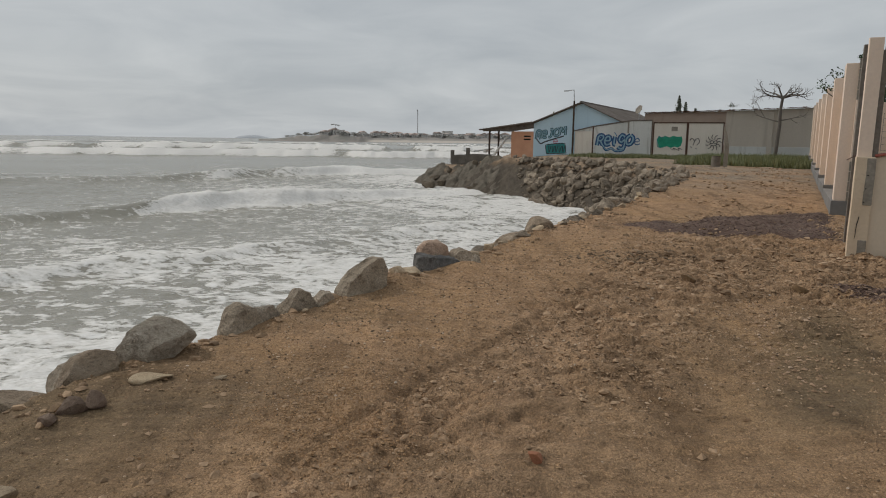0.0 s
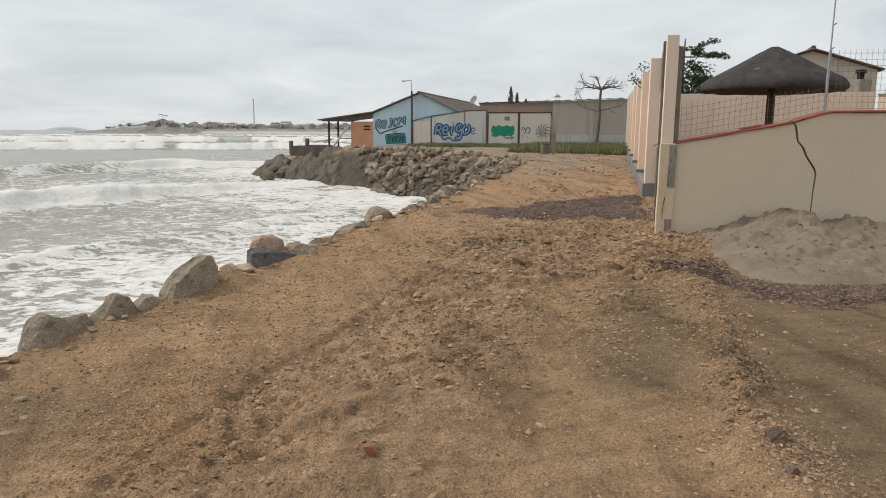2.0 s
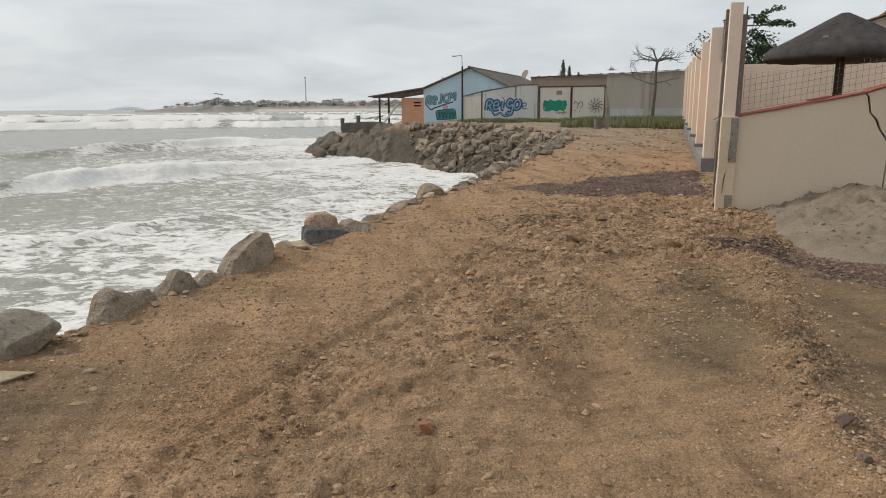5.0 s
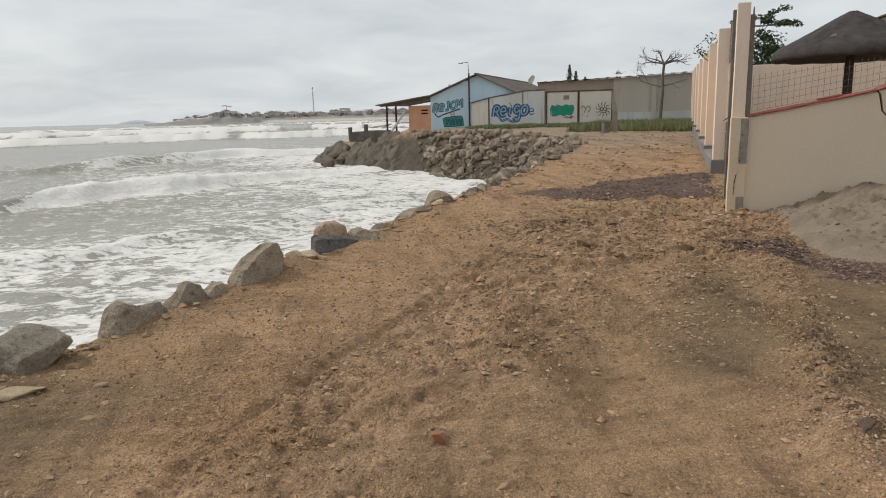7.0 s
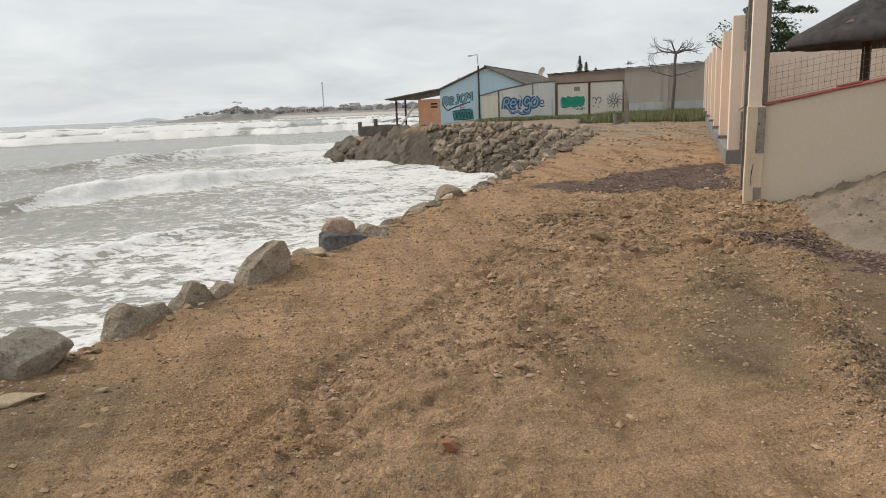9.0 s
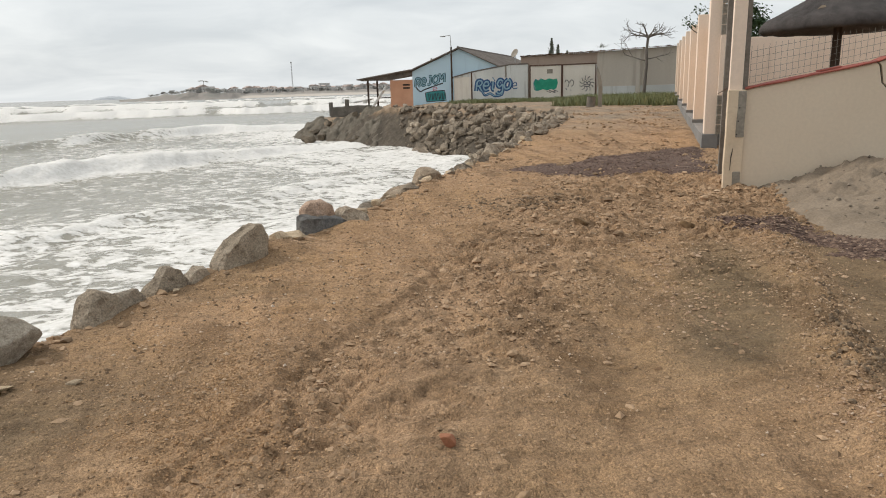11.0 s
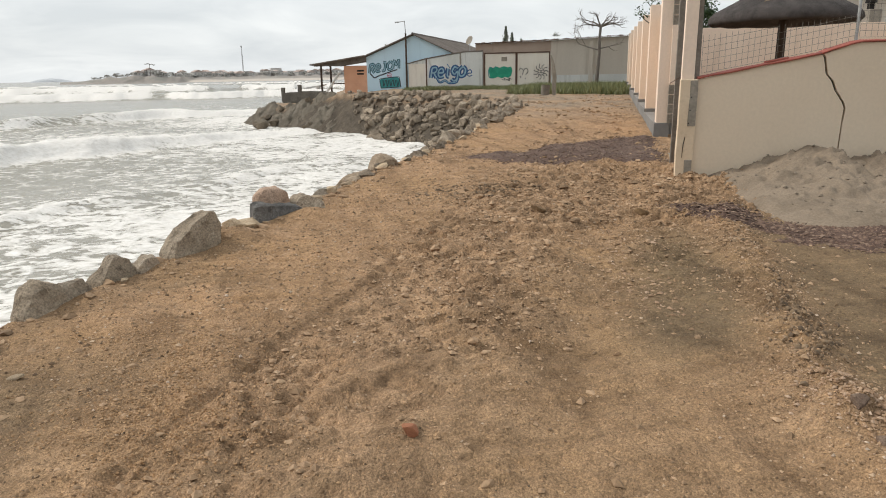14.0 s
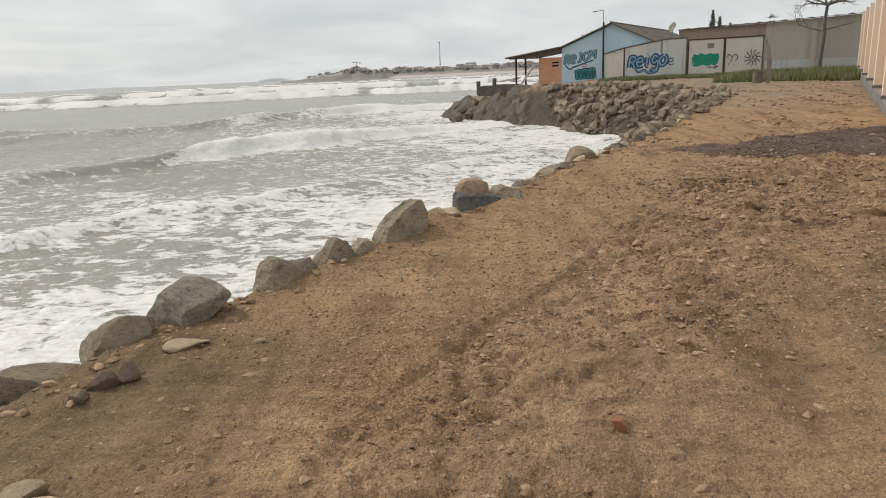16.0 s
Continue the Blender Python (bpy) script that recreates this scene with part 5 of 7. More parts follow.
def creeper(a, b, seed):
    """Twigs with a few leaves that hang over the pillared wall."""
    rnd = random.Random(seed)
    t = thing("overhanging_shrub", pose(*a), "leafy twigs hanging over the top of the peach wall", "shrub")
    bl = bmesh.new()
    tips = []
    for k in range(5):
        bm = bmesh.new()
        limb_walk(bm, Vector((rnd.uniform(0.1, 0.3), rnd.uniform(-b, b), -0.2 + rnd.uniform(-0.2, 0.1))), Vector((-0.9, rnd.uniform(-0.4, 0.4), 0.5)), 0.32, 0.016, 1, rnd, tips, 30, 0.1, 4)
        part("twig", bm, M_BARK, t)
    for c in tips:
        leaf_clump(bl, c, 0.14, 9, rnd, 0.05, 0.8)
    part("leaves", bl, M_LEAF, t)


creeper((10.5, 18.6, 3.25), 0.9, 2)


# houses behind the lot
def gable_house(name, m, wide, deep, eave, ridge, wall, roof_mat, label):
    """Gable towards local -y; the ridge runs along local y."""
    h = thing(name, m, label, "house")
    part("wall", prism([(-wide / 2, -0.3), (wide / 2, -0.3), (wide / 2, eave), (0, ridge), (-wide / 2, eave)], deep), wall, h)
    for s in (-1, 1):
        bm = bmesh.new()
        over, n = 0.25, 30
        run = wide / 2 + over
        drop = (ridge - eave) / (wide / 2) * run
        rows = []
        for y in (-0.3, deep + 0.3):
            rows.append([bm.verts.new((s * run * k / n, y, ridge + 0.05 - drop * k / n)) for k in range(n + 1)])
            rows.append([bm.verts.new((s * run * k / n, y, ridge + 0.09 - drop * k / n)) for k in range(n + 1)])
        lo0, hi0, lo1, hi1 = rows
        for k in range(n):
            bm.faces.new((lo0[k], lo0[k + 1], hi0[k + 1], hi0[k]))
            bm.faces.new((lo1[k], hi1[k], hi1[k + 1], lo1[k + 1]))
            bm.faces.new((hi0[k], hi0[k + 1], hi1[k + 1], hi1[k]))
            bm.faces.new((lo0[k], lo1[k], lo1[k + 1], lo0[k + 1]))
        for k in (0, n):
            bm.faces.new((lo0[k], hi0[k], hi1[k], lo1[k]))
        bmesh.ops.recalc_face_normals(bm, faces=bm.faces[:])
        r = part("roof", bm, roof_mat, h)
        bm = bmesh.new()
        for q in range(int((deep + 0.6) / 0.24)):
            y = -0.28 + 0.24 * q
            add_tube(bm, (0, y, ridge + 0.09), (s * run, y, ridge + 0.09 - drop), 0.045, 0.045, 6)
        part("tile_rows", bm, roof_mat, r)
    part("ridge_tiles", tube_bm((0, -0.3, ridge + 0.13), (0, deep + 0.3, ridge + 0.13), 0.12, 0.12, 8), roof_mat, h)
    return h


gable_house("tiled_house", pose(27.3, 32.3, 0, 0, 0, -32), 6.2, 8, 4.8, 5.85, M_RENDER, M_TILE, "small rendered house with a clay tiled gable roof")
tank = thing("rooftop_chimney", pose(27.55, 29.2, 0), "dark capped flue beside the tiled house", "chimney")
part("pier", box_bm((-0.35, -0.35, 0), (0.35, 0.35, 4.15), 0.02), M_CONC, tank)
part("flue", tube_bm((0, 0, 4.15), (0, 0, 4.5), 0.16, 0.16, 12), M_DARKHOLE, tank)
part("cap", tube_bm((0, 0, 4.46), (0, 0, 4.62), 0.26, 0.24, 12), M_DARKHOLE, tank)
green = thing("green_house", pose(33.0, 30.4, 0, 0, 0, -42), "lime green house with dark roofs and a grey tarp", "house")
part("wall", box_bm((0, 0, 0), (9, 6, 5.3), 0.02), M_GREENWALL, green)
part("pillar", box_bm((-0.25, -0.5, 0), (0.15, -0.1, 5.9), 0.02), M_RENDER_RED, green)
part("pillar", box_bm((1.1, -0.5, 0), (1.35, -0.1, 6.4), 0.02), M_GREENWALL, green)
part("roof", prism([(-1.4, 5.2), (0.2, 6.9), (5.5, 7.0), (9.8, 5.6), (9.8, 5.45), (5.5, 6.8), (0.3, 6.7), (-1.4, 5.05)], 7.5, Matrix.Translation((0, -1.0, 0))), M_ROOF, green)
part("porch_roof", prism([(2.2, 5.35), (2.9, 5.05), (9.4, 4.95), (9.4, 5.6), (2.2, 6.0)], 2.2, Matrix.Translation((0, -2.3, 0))), M_DARKHOLE, green, "dark porch roof")
part("tarp", prism([(1.5, 3.6), (2.9, 3.6), (2.8, 4.6), (2.2, 4.95), (1.5, 4.55)], 0.06, Matrix.Translation((0, -0.7, 0))), M_CONC, green, "grey tarp")

# ---- the houses and walls across the end of the road ----
END = pose(9.4, 52.0, 0, 0, 0, -26.4)      # local x along the walls, local y away, heights as in the world

blue = thing("blue_house", END, "pale blue house with a low gable and sprayed lettering", "house")
part("wall", prism([(-3.2, -0.5), (4.3, -0.5), (4.3, 2.62), (3.64, 2.92), (0.5, 4.34), (-3.2, 2.88)], 0.18), M_BLUE, blue)
part("side_wall", worn_box((-3.2, 0.18, -0.5), (-3.02, 20, 2.85), 0.01, 4, 0.01, 1), M_BLUE, blue)
part("side_wall", worn_box((4.12, 0.18, -0.5), (4.3, 20, 2.6), 0.01, 4, 0.01, 2), M_BLUE, blue)


def sheet_roof(parent, a, b, c, d, thick=0.06, waves=30, amp=0.025, mat=M_ROOF, name="roof", label="dark weathered roof sheets"):
    """Corrugated sheets over the corners a, b (ridge) and d, c (eave); the folds run from ridge to eave."""
    a, b, c, d = (Vector(v) for v in (a, b, c, d))
    nrm = (b - a).cross(d - a).normalized()
    if nrm.z < 0:
        nrm = -nrm
    bm = bmesh.new()
    n = waves * 4
    top, low = [], []
    for k in range(n + 1):
        q = k / n
        w = nrm * amp * math.sin(2 * math.pi * waves * q)
        p0, p1 = a.lerp(b, q), d.lerp(c, q)
        jag = 0.02 * math.sin(k * 1.7)
        top.append((bm.verts.new(p0 + w + nrm * thick), bm.verts.new(p1 + w + nrm * thick + (p1 - p0).normalized() * jag)))
        low.append((bm.verts.new(p0 + w), bm.verts.new(p1 + w + (p1 - p0).normalized() * jag)))
    for k in range(n):
        bm.faces.new((top[k][0], top[k + 1][0], top[k + 1][1], top[k][1]))
        bm.faces.new((low[k][0], low[k][1], low[k + 1][1], low[k + 1][0]))
        bm.faces.new((top[k][1], top[k + 1][1], low[k + 1][1], low[k][1]))
        bm.faces.new((top[k][0], low[k][0], low[k + 1][0], top[k + 1][0]))
    for k in (0, n):
        bm.faces.new((top[k][0], top[k][1], low[k][1], low[k][0]))
    bmesh.ops.recalc_face_normals(bm, faces=bm.faces[:])
    return part(name, bm, mat, parent, label)


sheet_roof(blue, (0.5, -0.3, 4.38), (0.5, 20, 4.38), (4.6, 20, 2.48), (4.6, -0.3, 2.48), waves=60)
sheet_roof(blue, (0.5, -0.3, 4.38), (0.5, 20, 4.38), (-3.5, 20, 2.83), (-3.5, -0.3, 2.83), waves=60)
part("ridge_cap", tube_bm((0.5, -0.35, 4.46), (0.5, 20, 4.46), 0.07, 0.07, 8), M_ROOF, blue)
part("vent_pipe", tube_bm((-1.85, 0.6, 3.3), (-1.85, 0.6, 3.8), 0.05, 0.05, 8), M_CONC, blue)
part("vent_pipe", tube_bm((-1.66, 0.6, 3.3), (-1.66, 0.6, 3.78), 0.04, 0.04, 8), M_CONC, blue)

lean = thing("orange_annex", END, "orange painted annex under a lean-to sheet roof", "annex")
part("wall", worn_box((-5.05, 0.05, -0.6), (-3.21, 0.2, 2.28), 0.01, 0.6, 0.01, 3), M_ORANGE, lean)
part("side_wall", worn_box((-5.05, 0.2, -0.6), (-4.9, 6, 2.28), 0.01, 1.2, 0.01, 4), M_ORANGE, lean)
# slots are solid near-black bars: shade painted, no opening cut
for z in (1.85, 1.62):
    part("vent_slot", box_bm((-4.0, 0.03, z), (-3.45, 0.075, z + 0.12), 0.01), M_DARKHOLE, lean, "dark slot in the wall")
sheet_roof(lean, (-3.15, -0.6, 2.95), (-3.15, 6, 2.95), (-7.55, 6, 2.36), (-7.55, -0.6, 2.36), waves=22)
part("fascia", prism([(-3.2, 2.62), (-3.2, 2.94), (-7.4, 2.36), (-7.4, 2.28), (-5.0, 2.30)], 0.05, Matrix.Translation((0, -0.1, 0))), M_ROOF, lean)
for x in (-6.12, -6.9):
    part("post", worn_box((x - 0.06, 0.0, -0.7), (x + 0.06, 0.12, 2.4), 0.01, 0.6, 0.008, 5), M_WOODDARK, lean, "dark timber post")
part("rear_post", worn_box((-7.1, 5.5, -0.7), (-6.98, 5.62, 2.4), 0.01, 0.6, 0.008, 6), M_WOODDARK, lean)
part("shelf", box_bm((-6.2, 0.6, 0.95), (-5.1, 1.6, 1.02), 0.01), M_WOODDARK, lean)

steps = thing("wooden_ladder", END, "weathered white plank ladder leaning against the annex", "ladder")
for dx in (0.0, 0.55):
    b = tube_bm((-6.6 + dx * 0.2, -0.35 - dx, 0.0), (-5.3 + dx * 0.2, 0.0 - dx, 1.85), 0.06, 0.06, 6)
    part("rail", b, M_WHITE, steps)
for k in range(4):
    q = 0.15 + 0.22 * k
    part("rung", tube_bm((-6.6 + 1.3 * q, -0.35 + 0.35 * q, 1.85 * q), (-6.49 + 1.3 * q, -0.9 + 0.35 * q, 1.85 * q), 0.045, 0.045, 6), M_WHITE, steps)
tub = thing("white_tub", END, "small white tub on the patio wall", "tub")
part("shell", tube_bm((-7.25, 0.1, 0.6), (-7.25, 0.1, 0.86), 0.16, 0.2, 14), M_WHITE, tub)
skiff = thing("upturned_table", END, "upturned pale board behind the patio wall", "board")
part("board", prism([(-8.6, 0.62), (-7.3, 0.78), (-6.9, 0.95), (-8.5, 0.74)], 0.5, Matrix.Translation((0, 0.7, 0))), M_WHITE, skiff)

patio = thing("patio_wall", END, "low dark stone patio wall with stub posts", "wall")
part("wall", worn_box((-10.2, -0.1, -1.2), (-8.8, 0.15, 0.36), 0.03, 0.35, 0.03, 7), M_PATIO, patio)
part("wall", worn_box((-8.8, -0.1, -1.2), (-6.6, 0.15, 0.46), 0.03, 0.35, 0.03, 8), M_PATIO, patio)
part("wall", worn_box((-10.2, 0.15, -1.2), (-9.95, 6, 0.36), 0.03, 0.7, 0.03, 9), M_PATIO, patio)
for x, z in ((-10.15, 0.74), (-8.75, 0.95)):
    part("stub_post", worn_box((x - 0.12, -0.12, -0.3), (x + 0.12, 0.14, z), 0.02, 0.3, 0.02, 10), M_PATIO, patio)

# low whitewashed wall with a door, in front of the blue house
yard = thing("yard_wall", END, "dirty whitewashed yard wall with a sloping top and sprayed lettering", "wall")
part("wall", prism([(1.56, -0.4), (5.66, -0.4), (5.66, 3.05), (4.3, 3.03), (3.6, 2.93), (1.56, 2.62)], 0.16, Matrix.Translation((0, -0.32, 0))), M_WHITEW, yard)
part("coping", prism([(0.05, 2.30), (1.56, 2.64), (3.62, 2.95), (4.3, 3.05), (5.66, 3.07), (5.66, 3.15), (4.28, 3.13), (3.6, 3.03), (1.5, 2.71), (0.05, 2.37)], 0.24, Matrix.Translation((0, -0.36, 0))), M_ROOF, yard)
part("damp_post", worn_box((4.0, -0.35, 2.2), (4.12, -0.3, 3.02), 0.01, 0.3, 0.01, 11), M_CONC, yard)
part("door", worn_box((0.14, -0.3, 0.3), (1.46, -0.22, 2.33), 0.012, 0.5, 0.005, 12), M_GATE, yard, "worn off-white door")
part("door_head", prism([(0.1, 2.33), (1.5, 2.33), (1.5, 2.62), (0.1, 2.30)], 0.12, Matrix.Translation((0, -0.31, 0))), M_WHITEW, yard)
part("door_jamb", box_bm((1.46, -0.34, 0.2), (1.56, -0.14, 2.64), 0.01), M_RUST, yard)

gates = thing("garage_front", END, "reddish garage front with two off-white gates", "garage")
part("wall", prism([(5.12, -0.4), (5.8, -0.4), (5.8, 2.94), (10.45, 2.94), (10.45, -0.4), (10.5, -0.4), (10.5, 3.70), (5.12, 3.58)], 0.18, Matrix.Translation((0, -0.1, 0))), M_RENDER_RED, gates)
for x0, x1 in ((5.84, 8.02), (8.16, 10.38)):
    gt = part("gate", worn_box((x0, -0.2, 0.42), (x1, -0.12, 2.90), 0.012, 0.6, 0.005, int(x0)), M_GATE, gates)
    for x in (x0 - 0.03, x1 + 0.03):
        part("gate_rail", box_bm((x - 0.035, -0.24, 0.3), (x + 0.035, -0.1, 2.97), 0.01), M_RUST, gt)
    part("gate_rail", box_bm((x0 - 0.06, -0.25, 2.9), (x1 + 0.06, -0.1, 2.98), 0.01), M_RUST, gt)
part("meter_box", worn_box((7.02, -0.24, 2.37), (7.42, -0.2, 2.66), 0.01, 0.2, 0.003, 13), M_CONC, gates, "small grey vent box")

long_wall = thing("wall_end", END, "long brown rendered wall with a whitewashed foot", "wall", kind="structure")
part("wall", prism([(10.5, -0.4), (19.5, -0.4), (19.5, 4.0), (10.5, 3.70)], 0.2, Matrix.Translation((0, -0.1, 0))), M_RENDER, long_wall)
part("foot_band", worn_box((10.52, -0.135, -0.4), (19.5, -0.101, 1.36), 0.01, 0.7, 0.012, 14), M_WHITEW, long_wall, "whitewashed foot of the wall")
part("buttress", worn_box((13.1, -0.3, -0.4), (13.4, -0.1, 3.6), 0.02, 0.4, 0.02, 15), M_RENDER, long_wall)
tiles_master = None
for k in range(96):
    x = 5.2 + 0.15 * k
    z = 3.60 + (0.0225 * (x - 5.1) if x < 10.5 else 0.12 + 0.033 * (x - 10.5))
    if tiles_master is None:
        tb = bmesh.new()
        for i in range(7):
            a0, a1 = math.pi * i / 7, math.pi * (i + 1) / 7
            for y0, y1 in ((-0.42, 0.42),):
                tb.faces.new([tb.verts.new((0.11 * math.cos(q) * 1.0, y, 0.085 * math.sin(q))) for q, y in ((a0, y0), (a1, y0), (a1, y1), (a0, y1))])
                tb.faces.new([tb.verts.new((0.125 * math.cos(q), y, 0.105 * math.sin(q))) for q, y in ((a1, y0 - 0.01), (a0, y0 - 0.01), (a0, y1), (a1, y1))])
                tb.faces.new([tb.verts.new(v) for v in ((0.11 * math.cos(a0), y0, 0.085 * math.sin(a0)), (0.125 * math.cos(a0), y0 - 0.01, 0.105 * math.sin(a0)), (0.125 * math.cos(a1), y0 - 0.01, 0.105 * math.sin(a1)), (0.11 * math.cos(a1), y0, 0.085 * math.sin(a1)))])
        tiles_master = bpy.data.meshes.new("coping_tile")
        tb.to_mesh(tiles_master)
        tb.free()
        tiles_master.materials.append(M_TILE)
    tile = new("coping_tile", tiles_master)
    tile.parent = long_wall
    tile.matrix_local = pose(x, 0.0, z - 0.01 + 0.01 * math.sin(k * 2.1), 3 * math.sin(k * 1.3), 0, 2 * math.sin(k)) @ Matrix.Diagonal((0.62, 1, 0.7, 1))


# sprayed paint
def ribbon(bm, pts, width, y, lift=0.0):
    """A flat stroke of paint in local x and z."""
    ps = [Vector((p[0], p[1])) for p in pts]
    fine = []
    for k in range(len(ps) - 1):
        p0, p1, p2, p3 = ps[max(k - 1, 0)], ps[k], ps[k + 1], ps[min(k + 2, len(ps) - 1)]
        for q in range(5):
            t = q / 5
            fine.append(0.5 * (2 * p1 + (p2 - p0) * t + (2 * p0 - 5 * p1 + 4 * p2 - p3) * t * t + (3 * p1 - p0 - 3 * p2 + p3) * t**3))
    fine.append(ps[-1])
    rows = []
    for k, p in enumerate(fine):
        t = (fine[min(k + 1, len(fine) - 1)] - fine[max(k - 1, 0)])
        t = t.normalized() if t.length > 1e-6 else Vector((1, 0))
        nrm = Vector((-t.y, t.x)) * width * 0.5
        rows.append((bm.verts.new((p.x - nrm.x, y - lift, p.y - nrm.y)), bm.verts.new((p.x + nrm.x, y - lift, p.y + nrm.y))))
    for a, b in zip(rows, rows[1:]):
        bm.faces.new((a[0], b[0], b[1], a[1]))


LOOPS = {
    "r": [[(0.1, 0), (0.15, 0.9), (0.6, 1.0), (0.75, 0.75), (0.5, 0.5), (0.2, 0.5)], [(0.4, 0.5), (0.8, 0.0)]],
    "e": [[(0.1, 0.45), (0.7, 0.5), (0.6, 0.85), (0.25, 0.8), (0.1, 0.4), (0.35, 0.05), (0.8, 0.15)]],
    "i": [[(0.4, 0.85), (0.4, 0.15), (0.6, 0.05)], [(0.4, 1.05), (0.48, 1.1)]],
    "j": [[(0.3, 0.95), (0.75, 0.95)], [(0.6, 0.95), (0.55, 0.1), (0.15, 0.0)]],
    "o": [[(0.5, 0.95), (0.1, 0.6), (0.25, 0.05), (0.75, 0.15), (0.85, 0.65), (0.5, 0.95)]],
    "m": [[(0.05, 0.0), (0.15, 0.95), (0.45, 0.4), (0.8, 1.0), (0.9, 0.0)]],
    "u": [[(0.1, 0.95), (0.15, 0.2), (0.5, 0.05), (0.8, 0.3), (0.8, 0.95), (0.95, 0.05)]],
    "g": [[(0.75, 0.8), (0.35, 0.95), (0.1, 0.55), (0.4, 0.25), (0.75, 0.5), (0.78, -0.2), (0.4, -0.4), (0.1, -0.2)]],
}


def tag(parent, marks, x, z, w, h, rise, wide, material, y, lift, label, name="sprayed_mark", squeeze=1.15):
    bm = bmesh.new()
    for k, c in enumerate(marks):
        for s in LOOPS[c]:
            ribbon(bm, [(x + (k + px * squeeze) * w + 0.12 * h * pz, z + rise * k + pz * h) for px, pz in s], wide, y, lift)
    return part(name, bm, material, parent, label)


def smear(parent, pts, material, y, label, name="sprayed_mark"):
    bm = bmesh.new()
    bm.faces.new([bm.verts.new((px, y, pz)) for px, pz in pts])
    return part(name, bm, material, parent, label)


def strokes(parent, lines, wide, material, y, label, name="sprayed_mark"):
    bm = bmesh.new()
    for s in lines:
        ribbon(bm, s, wide, y)
    return part(name, bm, material, parent, label)


tag(blue, "rejom", -3.05, 1.72, 0.47, 0.62, 0.075, 0.20, M_PAINT_SEA, -0.004, 0.0, "dark teal outline of sprayed lettering")
tag(blue, "rejom", -3.05, 1.72, 0.47, 0.62, 0.075, 0.07, M_PAINT_LIGHT, -0.004, 0.004, "pale filling of sprayed lettering")
strokes(blue, [[(-2.95, 1.72), (-2.62, 1.38), (-2.3, 1.5), (-1.5, 1.75), (-0.8, 1.95)]], 0.09, M_PAINT_DARK, -0.006, "dark flourish under the lettering")
strokes(blue, [[(-1.62, 1.53), (-1.28, 1.55), (-1.38, 1.68), (-1.58, 1.6), (-1.52, 1.42), (-1.25, 1.44)]], 0.06, M_PAINT_PINK, -0.006, "small pink mark")
smear(blue, [(-2.12, 0.62), (-0.72, 0.68), (-0.6, 0.8), (-0.66, 1.3), (-0.85, 1.42), (-2.08, 1.3), (-2.2, 1.15), (-2.16, 0.75)], M_PAINT_TEAL, -0.004, "teal block of paint")
strokes(blue, [[(-2.12, 0.62), (-0.72, 0.68), (-0.6, 0.8), (-0.66, 1.3), (-0.85, 1.42), (-2.08, 1.3), (-2.2, 1.15), (-2.12, 0.62)]] +
        [[(-1.95 + 0.27 * k, 1.22), (-1.9 + 0.27 * k, 0.75), (-1.76 + 0.27 * k, 1.2)] for k in range(5)], 0.055, M_PAINT_DARK, -0.008, "dark outline of the teal block")
tag(yard, "reigo", 1.78, 1.30, 0.52, 0.72, 0.02, 0.32, M_PAINT_BLUE, -0.324, 0.0, "blue body of sprayed lettering")
tag(yard, "reigo", 1.78, 1.30, 0.52, 0.72, 0.02, 0.105, M_PAINT_LIGHT, -0.324, 0.004, "pale line inside the lettering")
strokes(yard, [[(2.25, 1.35), (2.5, 0.98), (2.9, 1.1), (3.2, 0.92), (3.75, 0.98), (3.85, 1.3)]], 0.17, M_PAINT_BLUE, -0.324, "blue flourish under the lettering")
strokes(yard, [[(2.28, 1.33), (2.52, 1.0), (2.9, 1.1), (3.2, 0.94), (3.72, 1.0), (3.82, 1.28)]], 0.05, M_PAINT_LIGHT, -0.329, "pale line of the flourish")
strokes(yard, [[(4.55, 1.58), (4.85, 1.62), (4.8, 1.82), (4.6, 1.75), (4.55, 1.5), (4.7, 1.38), (4.92, 1.45)]], 0.07, M_PAINT_BLUE, -0.324, "small blue mark")
gp = [(6.1, 1.75), (6.2, 1.98), (6.4, 1.9), (6.62, 2.03), (6.9, 1.93), (7.2, 2.04), (7.45, 1.95), (7.72, 2.0), (7.8, 1.7), (7.7, 1.35), (7.5, 1.22), (7.3, 1.3), (7.05, 1.2), (6.75, 1.3), (6.45, 1.2), (6.2, 1.28)]
smear(gates, gp, M_PAINT_GREEN, -0.216, "green blob of sprayed paint")
strokes(gates, [gp[:4], [(6.08, 1.8), (6.14, 1.3), (6.4, 1.22)]], 0.06, M_PAINT_TEAL, -0.222, "teal rim of the blob")
strokes(gates, [[(7.0, 1.15), (7.3, 1.05), (7.2, 1.2), (7.6, 1.02), (7.55, 1.2), (7.8, 1.1)], [(7.4, 1.1), (7.7, 1.15)]], 0.035, M_PAINT_DARK, -0.218, "thin dark scrawl")
strokes(gates, [[(8.28, 1.72), (8.4, 1.88), (8.58, 1.68), (8.5, 1.4)], [(8.58, 1.68), (8.78, 1.88), (8.92, 1.65), (8.75, 1.42)], [(8.35, 1.32), (8.42, 1.22)], [(8.7, 1.2), (8.75, 1.14)]], 0.045, M_PAINT_DARK, -0.218, "dark curled scrawl")
spid = []
for k in range(11):
    a = 2 * math.pi * k / 11
    c, s = math.cos(a), math.sin(a)
    spid.append([(9.82 + 0.2 * c, 1.6 + 0.2 * s), (9.82 + 0.36 * c - 0.08 * s, 1.6 + 0.36 * s + 0.08 * c), (9.82 + 0.52 * c, 1.6 + 0.54 * s)])
